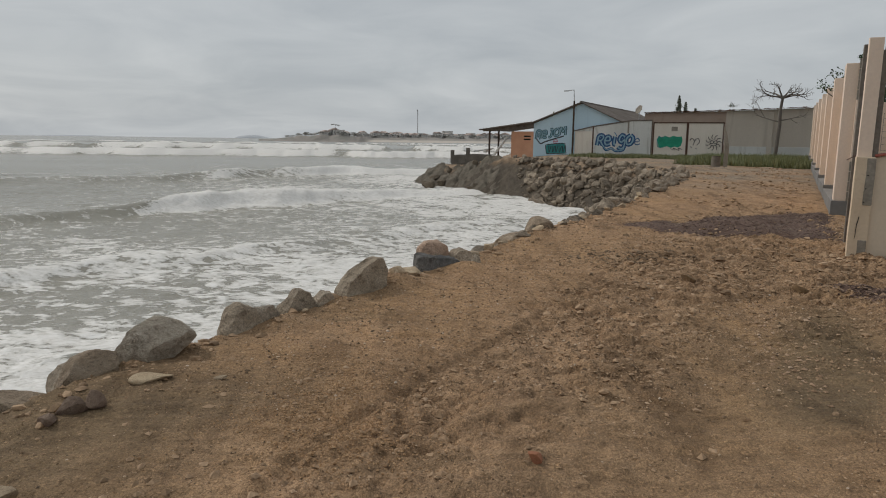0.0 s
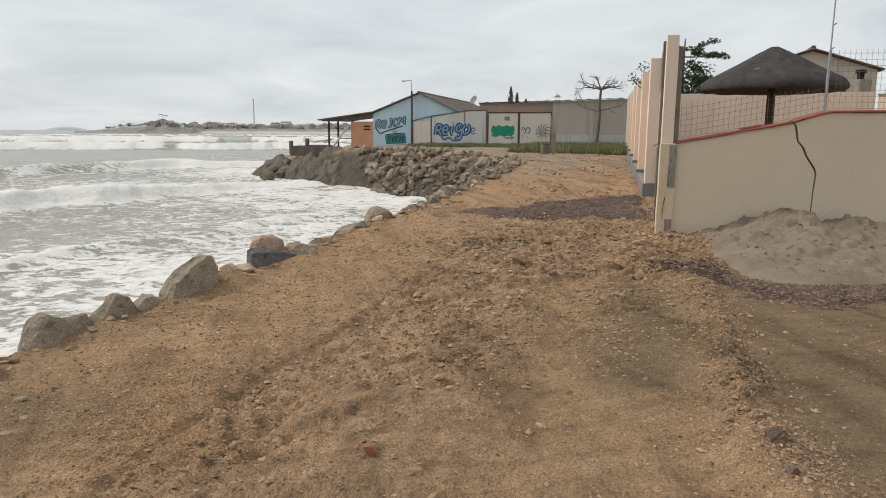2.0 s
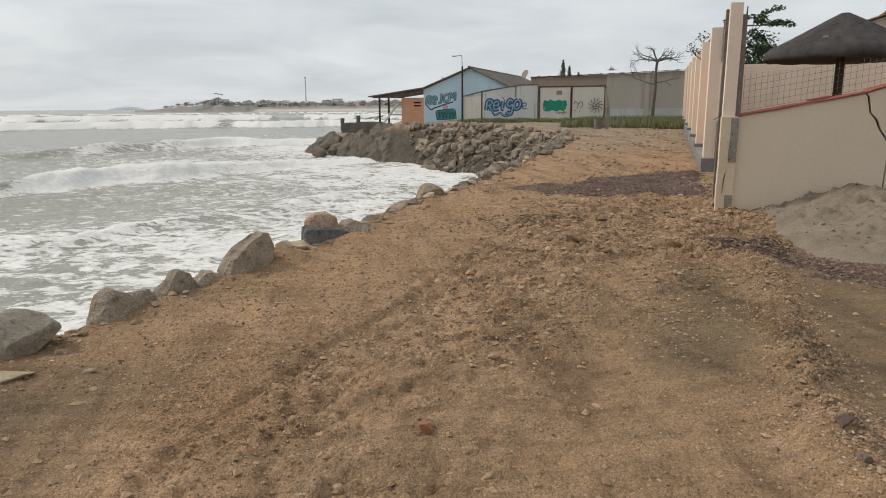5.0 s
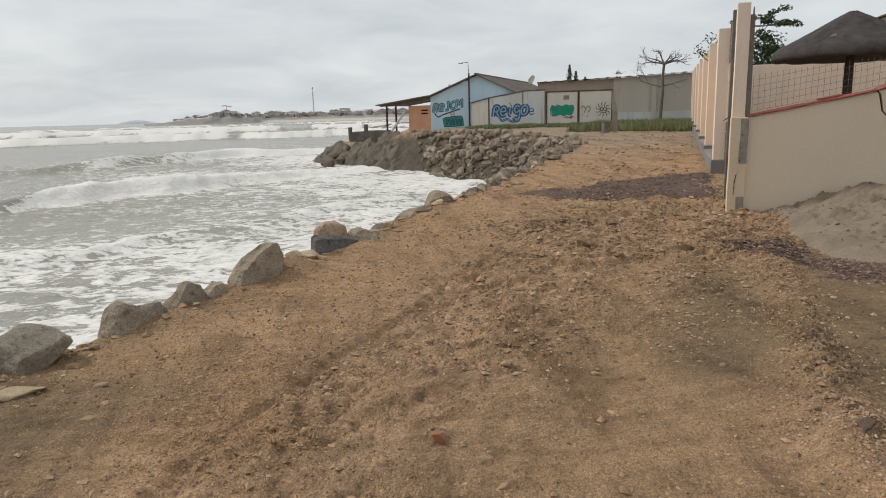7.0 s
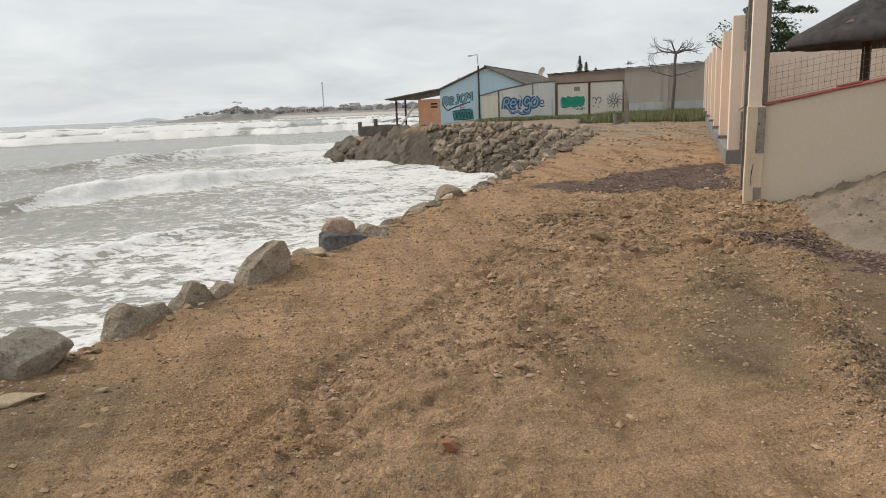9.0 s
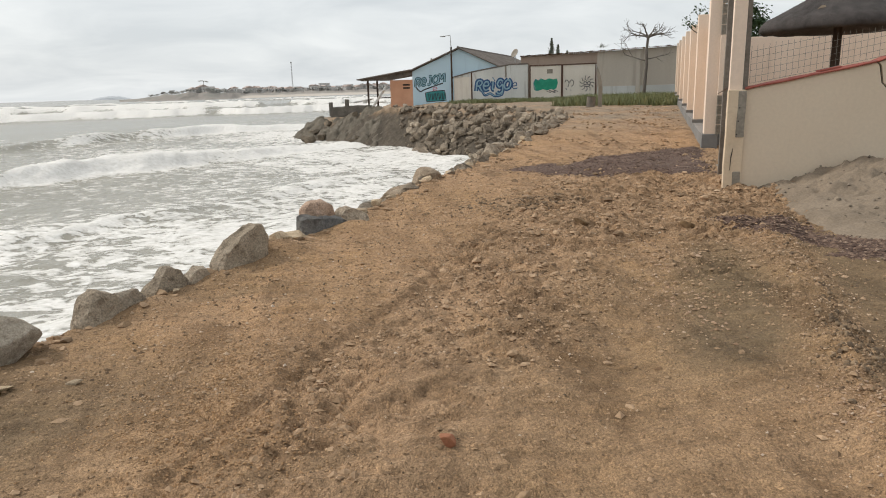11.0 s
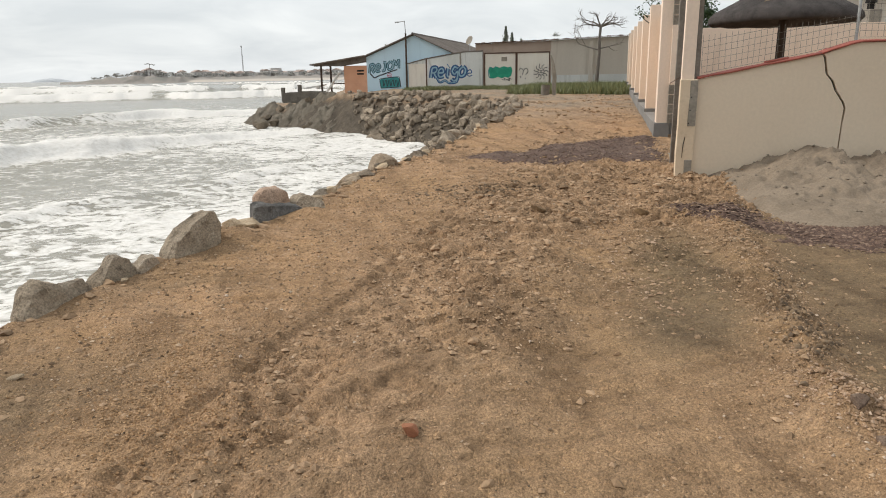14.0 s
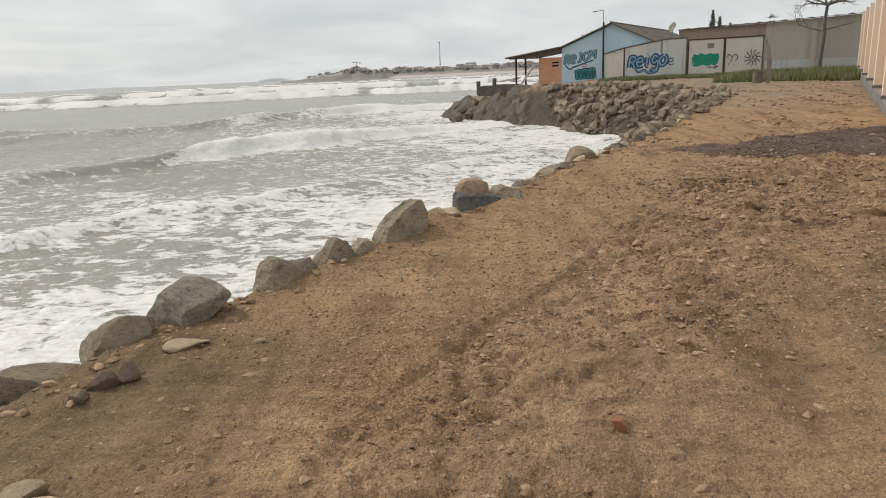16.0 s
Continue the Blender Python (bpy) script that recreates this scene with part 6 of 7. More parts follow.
spid.append([(9.72 + 0.11 * math.cos(q), 1.62 + 0.1 * math.sin(q)) for q in np.linspace(0, 6.3, 9)])
spid.append([(9.95 + 0.11 * math.cos(q), 1.62 + 0.1 * math.sin(q)) for q in np.linspace(0, 6.3, 9)])
spid.append([(9.65, 1.45), (9.85, 1.38), (10.05, 1.47)])
strokes(gates, spid, 0.045, M_PAINT_DARK, -0.218, "dark radiating scrawl")
bm = bmesh.new()
rnd = random.Random(77)
for x0, x1, y in ((5.9, 8.0, -0.216), (8.2, 10.3, -0.216)):
    for k in range(9):
        x = rnd.uniform(x0, x1)
        ribbon(bm, [(x, 0.45), (x + 0.05, 0.5 + rnd.uniform(0, 0.16)), (x + rnd.uniform(0.08, 0.2), 0.5)], 0.05, y)
part("mud_splash", bm, M_RUST, gates, "mud splashed on the gates")

# street lamp on a dark pole beside the house
lamp = thing("street_lamp", END, "thin street lamp on a dark pole", "street lamp")
part("pole", tube_bm((0.03, -0.42, -0.3), (0.03, -0.42, 4.5), 0.075, 0.065, 10), M_WOODDARK, lamp, "dark pole")
part("stem", tube_bm((0.03, -0.42, 4.45), (-0.02, -0.42, 5.32), 0.03, 0.025, 8), M_STEEL, lamp)
part("arm", tube_bm((0.0, -0.42, 5.31), (-0.45, -0.42, 5.27), 0.025, 0.022, 8), M_STEEL, lamp)
part("head", box_bm((-0.75, -0.48, 5.21), (-0.42, -0.36, 5.29), 0.02), M_STEEL, lamp)

dish = thing("satellite_dish", END @ pose(4.6, 0.4, 3.2), "grey satellite dish on a bracket", "satellite dish")
bm = bmesh.new()
rings = []
for i in range(6):
    r = 0.33 * i / 5
    rings.append([bm.verts.new((r * math.cos(2 * math.pi * k / 20), r * math.sin(2 * math.pi * k / 20), 0.5 * r * r)) for k in range(20)] if i else [bm.verts.new((0, 0, 0))])
for k in range(20):
    bm.faces.new((rings[0][0], rings[1][k], rings[1][(k + 1) % 20]))
    for i in range(1, 5):
        bm.faces.new((rings[i][k], rings[i + 1][k], rings[i + 1][(k + 1) % 20], rings[i][(k + 1) % 20]))
back = bmesh.ops.extrude_face_region(bm, geom=bm.faces[:])
bmesh.ops.translate(bm, vec=(0, 0, -0.02), verts=[v for v in back["geom"] if isinstance(v, bmesh.types.BMVert)])
bmesh.ops.recalc_face_normals(bm, faces=bm.faces[:])
part("reflector", bm, M_CONC, dish, at=pose(0, 0, 0.68, 65, 0, -40), smooth=True)
part("bracket", tube_bm((0, 0.1, -0.6), (0, 0.06, 0.66), 0.03, 0.03, 8), M_STEEL, dish)
part("feed_arm", tube_bm((0, 0, 0.5), (-0.22, -0.28, 0.72), 0.012, 0.012, 6), M_STEEL, dish)

# broken concrete gatepost with an old trunk stub
gp_post = thing("leaning_gatepost", pose(12.85, 32.0, 0.48, 0, 0, -20), "weathered grey concrete gatepost standing in gravel", "post")
part("shaft", worn_box((-0.095, -0.09, -0.3), (0.095, 0.09, 1.02), 0.025, 0.25, 0.03, 16), M_CONC, gp_post)
part("shaft_top", prism([(-0.09, 0.98), (0.09, 0.98), (0.0, 1.45), (-0.14, 1.85), (-0.19, 1.82), (-0.14, 1.4)], 0.16, Matrix.Translation((0, -0.08, 0))), M_CONC, gp_post)

drum = thing("old_drum", pose(12.35, 31.9, 0.44, 0, 4, 0), "short dark grey-brown drum standing beside the gatepost", "drum")
bm = bmesh.new()
for z0, z1, r0, r1 in ((0.0, 0.02, 0.215, 0.215), (0.02, 0.17, 0.2, 0.2), (0.17, 0.2, 0.212, 0.212), (0.2, 0.36, 0.2, 0.2), (0.36, 0.38, 0.212, 0.212), (0.38, 0.50, 0.2, 0.2), (0.50, 0.52, 0.215, 0.215)):
    add_tube(bm, (0, 0, z0), (0, 0, z1), r0, r1, 20)
part("shell", bm, M_POST, drum)
# solid disc on the closed shell, coloured as the shaded inside
part("rim", tube_bm((0, 0, 0.52), (0, 0, 0.535), 0.19, 0.18, 20), M_DARKHOLE, drum, "near-black disc for the shaded open top")

# bare tree in front of the long wall
def bare_tree(m, seed):
    t = thing("bare_tree", m, "leafless tree with a crooked flat crown", "tree")
    rnd = random.Random(seed)
    bm = bmesh.new()
    add_tube(bm, (-0.1, 0, -0.4), (0.0, 0, 1.4), 0.13, 0.11, 9)
    add_tube(bm, (0.0, 0, 1.4), (0.06, 0, 2.3), 0.11, 0.10, 9)
    add_tube(bm, (0.06, 0, 2.3), (0.02, 0, 3.2), 0.10, 0.09, 9)
    add_tube(bm, (0.02, 0, 3.2), (0.1, 0, 4.05), 0.09, 0.085, 9)
    part("trunk", bm, M_BARK, t)
    tips = []
    for way, ln in (((-1.0, 0.1, 0.32), 1.2), ((-0.8, 0.5, 0.5), 1.0), ((-0.4, -0.5, 0.8), 0.8), ((1.0, 0.1, 0.38), 1.1), ((0.75, -0.5, 0.5), 0.95), ((0.3, 0.5, 0.8), 0.7)):
        b = bmesh.new()
        limb_walk(b, Vector((0.1, 0, 4.0)), Vector(way), ln * 0.72, 0.075, 3, rnd, tips, 30, 0.02, 5)
        part("limb", b, M_BARK, t)
    for z, way, ln in ((2.5, (-1.0, 0.1, 0.42), 1.5), (2.6, (0.9, -0.1, 0.15), 0.9)):
        b = bmesh.new()
        limb_walk(b, Vector((0.05, 0, z)), Vector(way), ln, 0.045, 2, rnd, tips, 26, 0.0, 5)
        part("limb", b, M_BARK, t)
    return t


bare_tree(END @ pose(13.75, -1.2, 0.45), 5)


# conifers over the wall
def conifer(m, h, seed, label):
    t = thing("conifer", m, label, "tree", "conifers behind the wall")
    rnd = random.Random(seed)
    part("trunk", tube_bm((0, 0, 0), (0, 0, h), 0.16, 0.03, 8), M_BARK, t)
    bm = bmesh.new()
    z = h * 0.3
    while z < h:
        q = (h - z) / (h * 0.7)
        n = 7
        for k in range(n):
            a = rnd.uniform(0, 6.3)
            r = (0.05 + 1.5 * q) * rnd.uniform(0.5, 1.15)
            for s in range(6):
                c = Vector((math.cos(a) * r * s / 6, math.sin(a) * r * s / 6, z - 0.1 * s / 6 * r + rnd.uniform(-0.12, 0.12)))
                leaf_clump(bm, c, 0.1 + 0.3 * q, 4, rnd, 0.13, 0.7)
        z += 0.2 + 0.06 * q
    part("crown", bm, M_LEAF_HAZED, t)
    return t


conifer(pose(37.0, 113, 0), 9.0, 1, "tall dark conifer with layered branches")
conifer(pose(38.6, 114.5, 0), 8.2, 2, "dark conifer with layered branches")
conifer(pose(40.4, 115, 0), 7.2, 3, "small dark conifer behind the wall")


def shrub_tops(m, wide, high, n, seed, label):
    t = thing("palm_shrub", m, label, "shrub")
    rnd = random.Random(seed)
    bm, bt = bmesh.new(), bmesh.new()
    for k in range(n):
        x = rnd.uniform(-wide / 2, wide / 2)
        for q in range(12):
            a = rnd.uniform(0, 6.3)
            c, s = math.cos(a), math.sin(a)
            r = rnd.uniform(0.4, 0.75)
            zz = high + 0.2 * math.sin(x * 3)
            bm.faces.new([bm.verts.new(v) for v in ((x - 0.04 * s, 0.04 * c, zz), (x + 0.04 * s, -0.04 * c, zz), (x + r * c, r * s, zz + rnd.uniform(-0.1, 0.35)))])
        add_tube(bt, (x, 0, 0), (x, 0, high), 0.05, 0.04, 5)
    part("stems", bt, M_BARK, t)
    part("fronds", bm, M_LEAF_HAZED, t)


shrub_tops(END @ pose(10.1, 2.5, 0), 1.5, 3.95, 4, 6, "dark spiky fronds over the wall")

# weeds along the foot of the walls
def grass_strip(name, x0, x1, y0, y1, n, high, seed, label):
    rnd = random.Random(seed)
    bm = bmesh.new()
    for _ in range(n):
        x, y = rnd.uniform(x0, x1), y0 + (y1 - y0) * rnd.random()
        w = END @ Vector((x, y, 0))
        z = 0.50
        h = high * rnd.uniform(0.4, 1.2) * (0.75 + 0.4 * noise.noise(Vector((x * 1.2, y * 0.9, seed))))
        a = rnd.uniform(0, 6.3)
        wd = 0.035
        dx, dy = rnd.gauss(0, 0.12), rnd.gauss(0, 0.12)
        bm.faces.new([bm.verts.new(v) for v in ((w.x - wd * math.cos(a), w.y - wd * math.sin(a), z - 0.05), (w.x + wd * math.cos(a), w.y + wd * math.sin(a), z - 0.05), (w.x + dx, w.y + dy, z + h))])
    g = part(name, bm, M_GRASS)
    return tagged(g, label, "grass", kind="stuff")


grass_strip("weeds", 9.6, 18.5, -15.5, -0.25, 26000, 0.5, 1, "tall green weeds along the foot of the rendered wall")
grass_strip("weeds", 1.0, 10.4, -5.0, -0.35, 13000, 0.32, 2, "dull green weeds along the foot of the gates")
grass_strip("weeds", -1.0, 1.0, -1.2, -0.4, 500, 0.16, 3, "sparse weeds at the corner of the blue house")

# ---- the far shore ----
def ridge_land(name, line, width, material, label, seed):
    """Low land that follows a line of (x, y, height); it rises from below the sea on both sides."""
    bm = bmesh.new()
    rows = []
    n = len(line)
    for k, (x, y, h) in enumerate(line):
        a, b = line[max(k - 1, 0)], line[min(k + 1, n - 1)]
        t = Vector((b[0] - a[0], b[1] - a[1], 0)).normalized()
        s = Vector((-t.y, t.x, 0))
        row = []
        for i in range(15):
            q = -1 + 2 * i / 14
            p = Vector((x, y, 0)) + s * width * q
            z = SEA_Z - 1.0 + (h - SEA_Z + 1.0) * (1 - q * q) ** 0.55
            z += noise.fractal(p * 0.03 + Vector((seed, 0, 0)), 1, 2, 4) * 0.28 * max(h, 0.5) * (1 - q * q)
            row.append(bm.verts.new((p.x, p.y, z)))
        rows.append(row)
    for a, b in zip(rows, rows[1:]):
        for i in range(14):
            bm.faces.new((a[i], a[i + 1], b[i + 1], b[i]))
    bmesh.ops.recalc_face_normals(bm, faces=bm.faces[:])
    ob = part(name, bm, material, smooth=True)
    return tagged(ob, label, "land", kind="structure")


def az_point(az, dist):
    return dist * math.sin(radians(az)), dist * math.cos(radians(az))


def far_height(az, r):
    """Height of the far shore at a bearing and a distance."""
    shore = np.interp(az, [-15.4, -14, -9, -7, -5, 9], [742, 712, 690, 700, 716, 740])
    top = 4.4 * step(-15.3, -11.5, az) - 1.6 * step(-8, -6.5, az)
    q = r - shore
    beach = step(-7.6, -6.4, az)
    z = SEA_Z - 1.2 + 1.2 * step(-6, 0, q) + (2.0 * step(0, 45, q)) * beach
    z = z + (top * (0.75 + 0.6 * field(az * 3.1, 0 * az, 611)) + 1.5 - 1.2 * beach) * step(2 + 42 * beach, 22 + 70 * beach, q)
    return z + (0.9 * fbm(az * 2.2, r * 0.03, 601, 4) * step(4, 30, q)) * step(-15.2, -13, az), beach * (1 - step(44, 58, q))


faz, frr = np.linspace(-15.6, 10.0, 260), np.concatenate([np.arange(668, 830, 4.0), np.arange(830, 1200, 30.0)])
fga, fgr = np.meshgrid(faz, frr)
fz, f_sand = far_height(fga, fgr)


def far_land_material():
    m, n, l, b = nodes_of("far_land")
    tc = n.new("ShaderNodeTexCoord").outputs["Object"]
    at = n.new("ShaderNodeAttribute")
    at.attribute_name = "sand"
    f = noise_node(n, l, tc, 0.05, 6, 0.65)
    rock = ramp(n, l, f, [(0.35, (0.19, 0.175, 0.155)), (0.5, (0.30, 0.265, 0.235)), (0.65, (0.21, 0.21, 0.185))])
    l.new(mixc(n, l, at.outputs["Fac"], rock, (0.50, 0.445, 0.385)), b.inputs["Base Color"])
    b.inputs["Roughness"].default_value = 0.95
    return m


far_land = sheet("far_shore", faz, frr, fz, far_land_material(), {"sand": f_sand})
for v in far_land.data.vertices:
    bearing, reach = radians(v.co.x), v.co.y
    v.co.x, v.co.y = reach * math.sin(bearing), reach * math.cos(bearing)
tagged(far_land, "low brown rocky headland and pale beach far across the water", "land", kind="structure")
isle = [(*az_point(-17.6 + 2.9 * k / 24, 3600), SEA_Z - 2 + 17 * math.sin(math.pi * k / 24) ** 0.7) for k in range(25)]
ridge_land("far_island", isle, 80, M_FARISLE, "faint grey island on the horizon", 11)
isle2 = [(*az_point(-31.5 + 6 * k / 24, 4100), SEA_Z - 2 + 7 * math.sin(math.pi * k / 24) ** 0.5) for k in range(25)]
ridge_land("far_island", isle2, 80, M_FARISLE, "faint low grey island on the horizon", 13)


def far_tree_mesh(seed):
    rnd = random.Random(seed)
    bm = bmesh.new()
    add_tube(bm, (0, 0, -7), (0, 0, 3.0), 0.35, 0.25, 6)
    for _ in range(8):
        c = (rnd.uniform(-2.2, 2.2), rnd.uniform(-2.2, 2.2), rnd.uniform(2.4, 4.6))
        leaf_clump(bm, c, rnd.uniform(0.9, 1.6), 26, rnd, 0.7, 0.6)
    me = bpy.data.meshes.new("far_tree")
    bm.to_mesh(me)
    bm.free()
    me.materials.append(M_FARTREE_HAZED)
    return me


FAR_TREES = [far_tree_mesh(60 + k) for k in range(4)]


def far_house(m, w, d, h, pitched, seed):
    t = thing("far_house", m, "small pale house among trees on the far shore", "house", "houses on the far shore")
    part("wall", box_bm((-w / 2, -d / 2, -7), (w / 2, d / 2, h), 0.05, 1), M_FARHOUSE, t)
    if pitched:
        part("roof", prism([(-w / 2 - 0.4, h), (w / 2 + 0.4, h), (0, h + w * 0.22)], d + 0.8, Matrix.Translation((0, -d / 2 - 0.4, 0))), M_FARROOF, t)
    else:
        part("roof", box_bm((-w / 2 - 0.2, -d / 2 - 0.2, h), (w / 2 + 0.2, d / 2 + 0.2, h + 0.35), 0.05, 1), M_FARHOUSE, t)
    for k in range(3):
        x = -w / 2 + w * (k + 0.5) / 3
        part("window", box_bm((x - 0.6, -d / 2 - 0.04, h * 0.4), (x + 0.6, -d / 2 + 0.05, h * 0.75), 0.03, 1), M_FARGLASS, t)


rnd = random.Random(55)
def far_spot(az, back):
    r = float(np.interp(az, [-15.4, -14, -9, -7, -5, 9], [742, 712, 690, 700, 716, 740])) + back
    x, y = az_point(az, r)
    return x, y, float(far_height(np.array([az]), np.array([r]))[0][0])


for k in range(96):
    az = rnd.uniform(-7.6, 6.5) if k > 8 else rnd.uniform(-10.5, -7.6)
    x, y, z = far_spot(az, (30 if az < -7 else 88) + rnd.uniform(0, 60))
    far_house(pose(x, y, z, 0, 0, -az + rnd.uniform(-40, 40)), rnd.uniform(6, 12), 8, rnd.choice((3.0, 3.2, 3.4, 5.2)), rnd.random() < 0.6, k)
x, y, z = far_spot(-0.3, 190)
far_house(pose(x, y, z, 0, 0, 10), 13, 10, 9.0, False, 99)
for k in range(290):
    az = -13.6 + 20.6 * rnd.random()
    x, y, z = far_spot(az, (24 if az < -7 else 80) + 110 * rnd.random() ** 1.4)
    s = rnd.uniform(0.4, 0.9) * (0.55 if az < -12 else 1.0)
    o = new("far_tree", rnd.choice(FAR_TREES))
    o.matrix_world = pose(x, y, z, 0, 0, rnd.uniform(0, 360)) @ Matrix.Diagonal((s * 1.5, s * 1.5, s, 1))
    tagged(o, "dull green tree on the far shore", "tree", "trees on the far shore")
tx, ty, tz = far_spot(-9.53, 30)
t = thing("umbrella_tree", pose(tx, ty, tz), "lone flat-topped tree on the far headland", "tree")
part("trunk", tube_bm((0, 0, -2), (0, 0, 10.5), 0.28, 0.16, 6), M_BARK, t)
bm = bmesh.new()
for c in ((-3.4, 0, 10.6), (-1.6, 0, 11.0), (1.0, 0, 10.4), (3.0, 0, 10.1), (4.0, 0, 9.8)):
    leaf_clump(bm, c, 1.4, 40, rnd, 0.5, 0.35)
part("crown", bm, M_FARTREE_HAZED, t)

mx, my, mz = far_spot(-2.78, 110)
mast = thing("radio_mast", pose(mx, my, mz), "slender lattice radio mast on the far shore", "mast")
bm = bmesh.new()
for k in range(3):
    a = 2 * math.pi * k / 3
    add_tube(bm, (0.7 * math.cos(a), 0.7 * math.sin(a), -3), (0.45 * math.cos(a), 0.45 * math.sin(a), 32.6), 0.2, 0.16, 5)
for z in range(0, 31, 2):
    for k in range(3):
        a, b = 2 * math.pi * k / 3, 2 * math.pi * (k + 1) / 3
        add_tube(bm, (0.6 * math.cos(a), 0.6 * math.sin(a), z), (0.58 * math.cos(b), 0.58 * math.sin(b), z + 2), 0.1, 0.1, 4)
part("lattice", bm, M_STEEL, mast)
part("aerial", box_bm((-0.8, -0.8, 31.6), (0.8, 0.8, 33.0), 0.1, 1), M_STEEL, mast)

# ---- loose matter on the ground ----
OCTA_V = np.array([(1, 0, 0), (0, 1, 0), (-1, 0, 0), (0, -1, 0), (0, 0, 1), (0, 0, -1)], float)
OCTA_F = np.array([(0, 1, 4), (1, 2, 4), (2, 3, 4), (3, 0, 4), (1, 0, 5), (2, 1, 5), (3, 2, 5), (0, 3, 5)])


def split_faces(v, f):
    """Each triangle into four, on the ball."""
    v, mid, out = [tuple(p) for p in v], {}, []
    def half(a, b):
        key = (min(a, b), max(a, b))
        if key not in mid:
            p = (np.array(v[a]) + np.array(v[b])) / 2
            mid[key] = len(v)
            v.append(tuple(p / np.linalg.norm(p)))
        return mid[key]
    for a, b, c in f:
        ab, bc, ca = half(a, b), half(b, c), half(c, a)
        out += [(a, ab, ca), (ab, b, bc), (ca, bc, c), (ab, bc, ca)]
    return np.array(v), np.array(out)


def scatter(name, places, sizes, squash, material, seed, label, category="gravel", sink=0.3, fine=False):
    """Many small stones in one mesh, each an uneven block of eight faces."""
    rng = np.random.default_rng(seed)
    n = len(places)
    base, faces = split_faces(OCTA_V, OCTA_F) if fine else (OCTA_V, OCTA_F)
    m = len(base)
    v = base[None] * rng.uniform(0.65, 1.3, (n, 1, 3)) * rng.uniform(0.72, 1.2, (n, m, 1))
    v = v + rng.normal(0, 0.10, (n, m, 3))
    v[:, :, 2] *= squash
    a = rng.uniform(0, 2 * np.pi, n)
    c, s = np.cos(a)[:, None], np.sin(a)[:, None]
    x, y = v[:, :, 0] * c - v[:, :, 1] * s, v[:, :, 0] * s + v[:, :, 1] * c
    v = np.stack([x, y, v[:, :, 2]], -1) * sizes[:, None, None]
    v[:, :, 2] += (sizes * squash * (1 - 2 * sink) * 0.6)[:, None]
    v = v + places[:, None, :]
    f = (faces[None] + m * np.arange(n)[:, None, None]).reshape(-1, 3)
    me = bpy.data.meshes.new(name)
    me.from_pydata(v.reshape(-1, 3).tolist(), [], f.tolist())
    me.materials.append(material)
    return tagged(new(name, me), label, category, kind="stuff")


def island_material(name, stops, rough=0.9):
    m, n, l, b = nodes_of(name)
    g = n.new("ShaderNodeNewGeometry").outputs["Random Per Island"]
    tc = n.new("ShaderNodeTexCoord").outputs["Object"]
    c = ramp(n, l, g, stops)
    f = noise_node(n, l, tc, 60, 3, 0.6)
    c = mixc(n, l, 0.8, c, ramp(n, l, f, [(0.3, (0.75, 0.75, 0.75)), (0.7, (1.25, 1.25, 1.25))]), "MULTIPLY")
    l.new(c, b.inputs["Base Color"])
    b.inputs["Roughness"].default_value = rough
    return m


M_STONES = island_material("mixed_gravel", [(0.0, (0.11, 0.068, 0.038)), (0.3, (0.29, 0.185, 0.105)), (0.7, (0.41, 0.272, 0.16)), (0.95, (0.5, 0.36, 0.24)), (1.0, (0.56, 0.45, 0.35))])
M_CLODS = island_material("earth_clods", [(0.0, (0.19, 0.121, 0.068)), (0.4, (0.31, 0.202, 0.116)), (1.0, (0.45, 0.302, 0.184))])
M_DARKCLODS = island_material("damp_clods", [(0.0, (0.10, 0.068, 0.042)), (0.6, (0.17, 0.115, 0.068)), (1.0, (0.27, 0.185, 0.11))])
M_CRUMB = island_material("earth_crumbs", [(0.0, (0.19, 0.12, 0.066)), (0.4, (0.31, 0.2, 0.112)), (1.0, (0.48, 0.325, 0.2))])
M_PALEPEB = island_material("pinkish_pebbles", [(0.0, (0.25, 0.155, 0.09)), (0.6, (0.36, 0.235, 0.145)), (1.0, (0.46, 0.33, 0.23))])
M_GRAINS = island_material("orange_grains", [(0.0, (0.25, 0.145, 0.07)), (0.5, (0.40, 0.243, 0.122)), (1.0, (0.50, 0.325, 0.18))])
M_DARKSTONES = island_material("dark_crushed_stone", [(0.0, (0.09, 0.057, 0.044)), (0.5, (0.15, 0.097, 0.075)), (0.9, (0.215, 0.145, 0.108)), (1.0, (0.34, 0.26, 0.19))])
M_FLAKES = island_material("dry_litter", [(0.0, (0.07, 0.041, 0.03)), (0.5, (0.145, 0.09, 0.064)), (0.92, (0.215, 0.14, 0.098)), (1.0, (0.30, 0.215, 0.155))])
M_SANDCLOD = island_material("sand_lumps", [(0.0, (0.14, 0.11, 0.08)), (1.0, (0.26, 0.21, 0.16))])

rng = np.random.default_rng(12)
N = 52000
yy = 1.8 + 11 * rng.random(N) ** 1.9
xx = rng.uniform(-2.6, 6.4, N)
zz, cc, gg, bb, pp, mm = land_parts(xx, yy)
dd = coast_distance(xx, yy)
keep = (bb < 0.4) & (rng.random(N) < 0.55 + 0.45 * cc - 0.5 * gg) & (dd > -0.1)
pl = np.stack([xx, yy, zz], -1)[keep]
scatter("gravel", pl, 0.0025 + 0.0075 * rng.random(len(pl)) ** 3, 0.7, M_STONES, 1, "tan and pale gravel strewn over the earth road")
N = 42000
yy = 1.8 + 14 * rng.random(N) ** 1.3
xx = rng.uniform(-2.4, 8.0, N)
zz, cc, gg, bb, pp, mm = land_parts(xx, yy)
lump = field(xx * 2.3, yy * 2.3, 400)
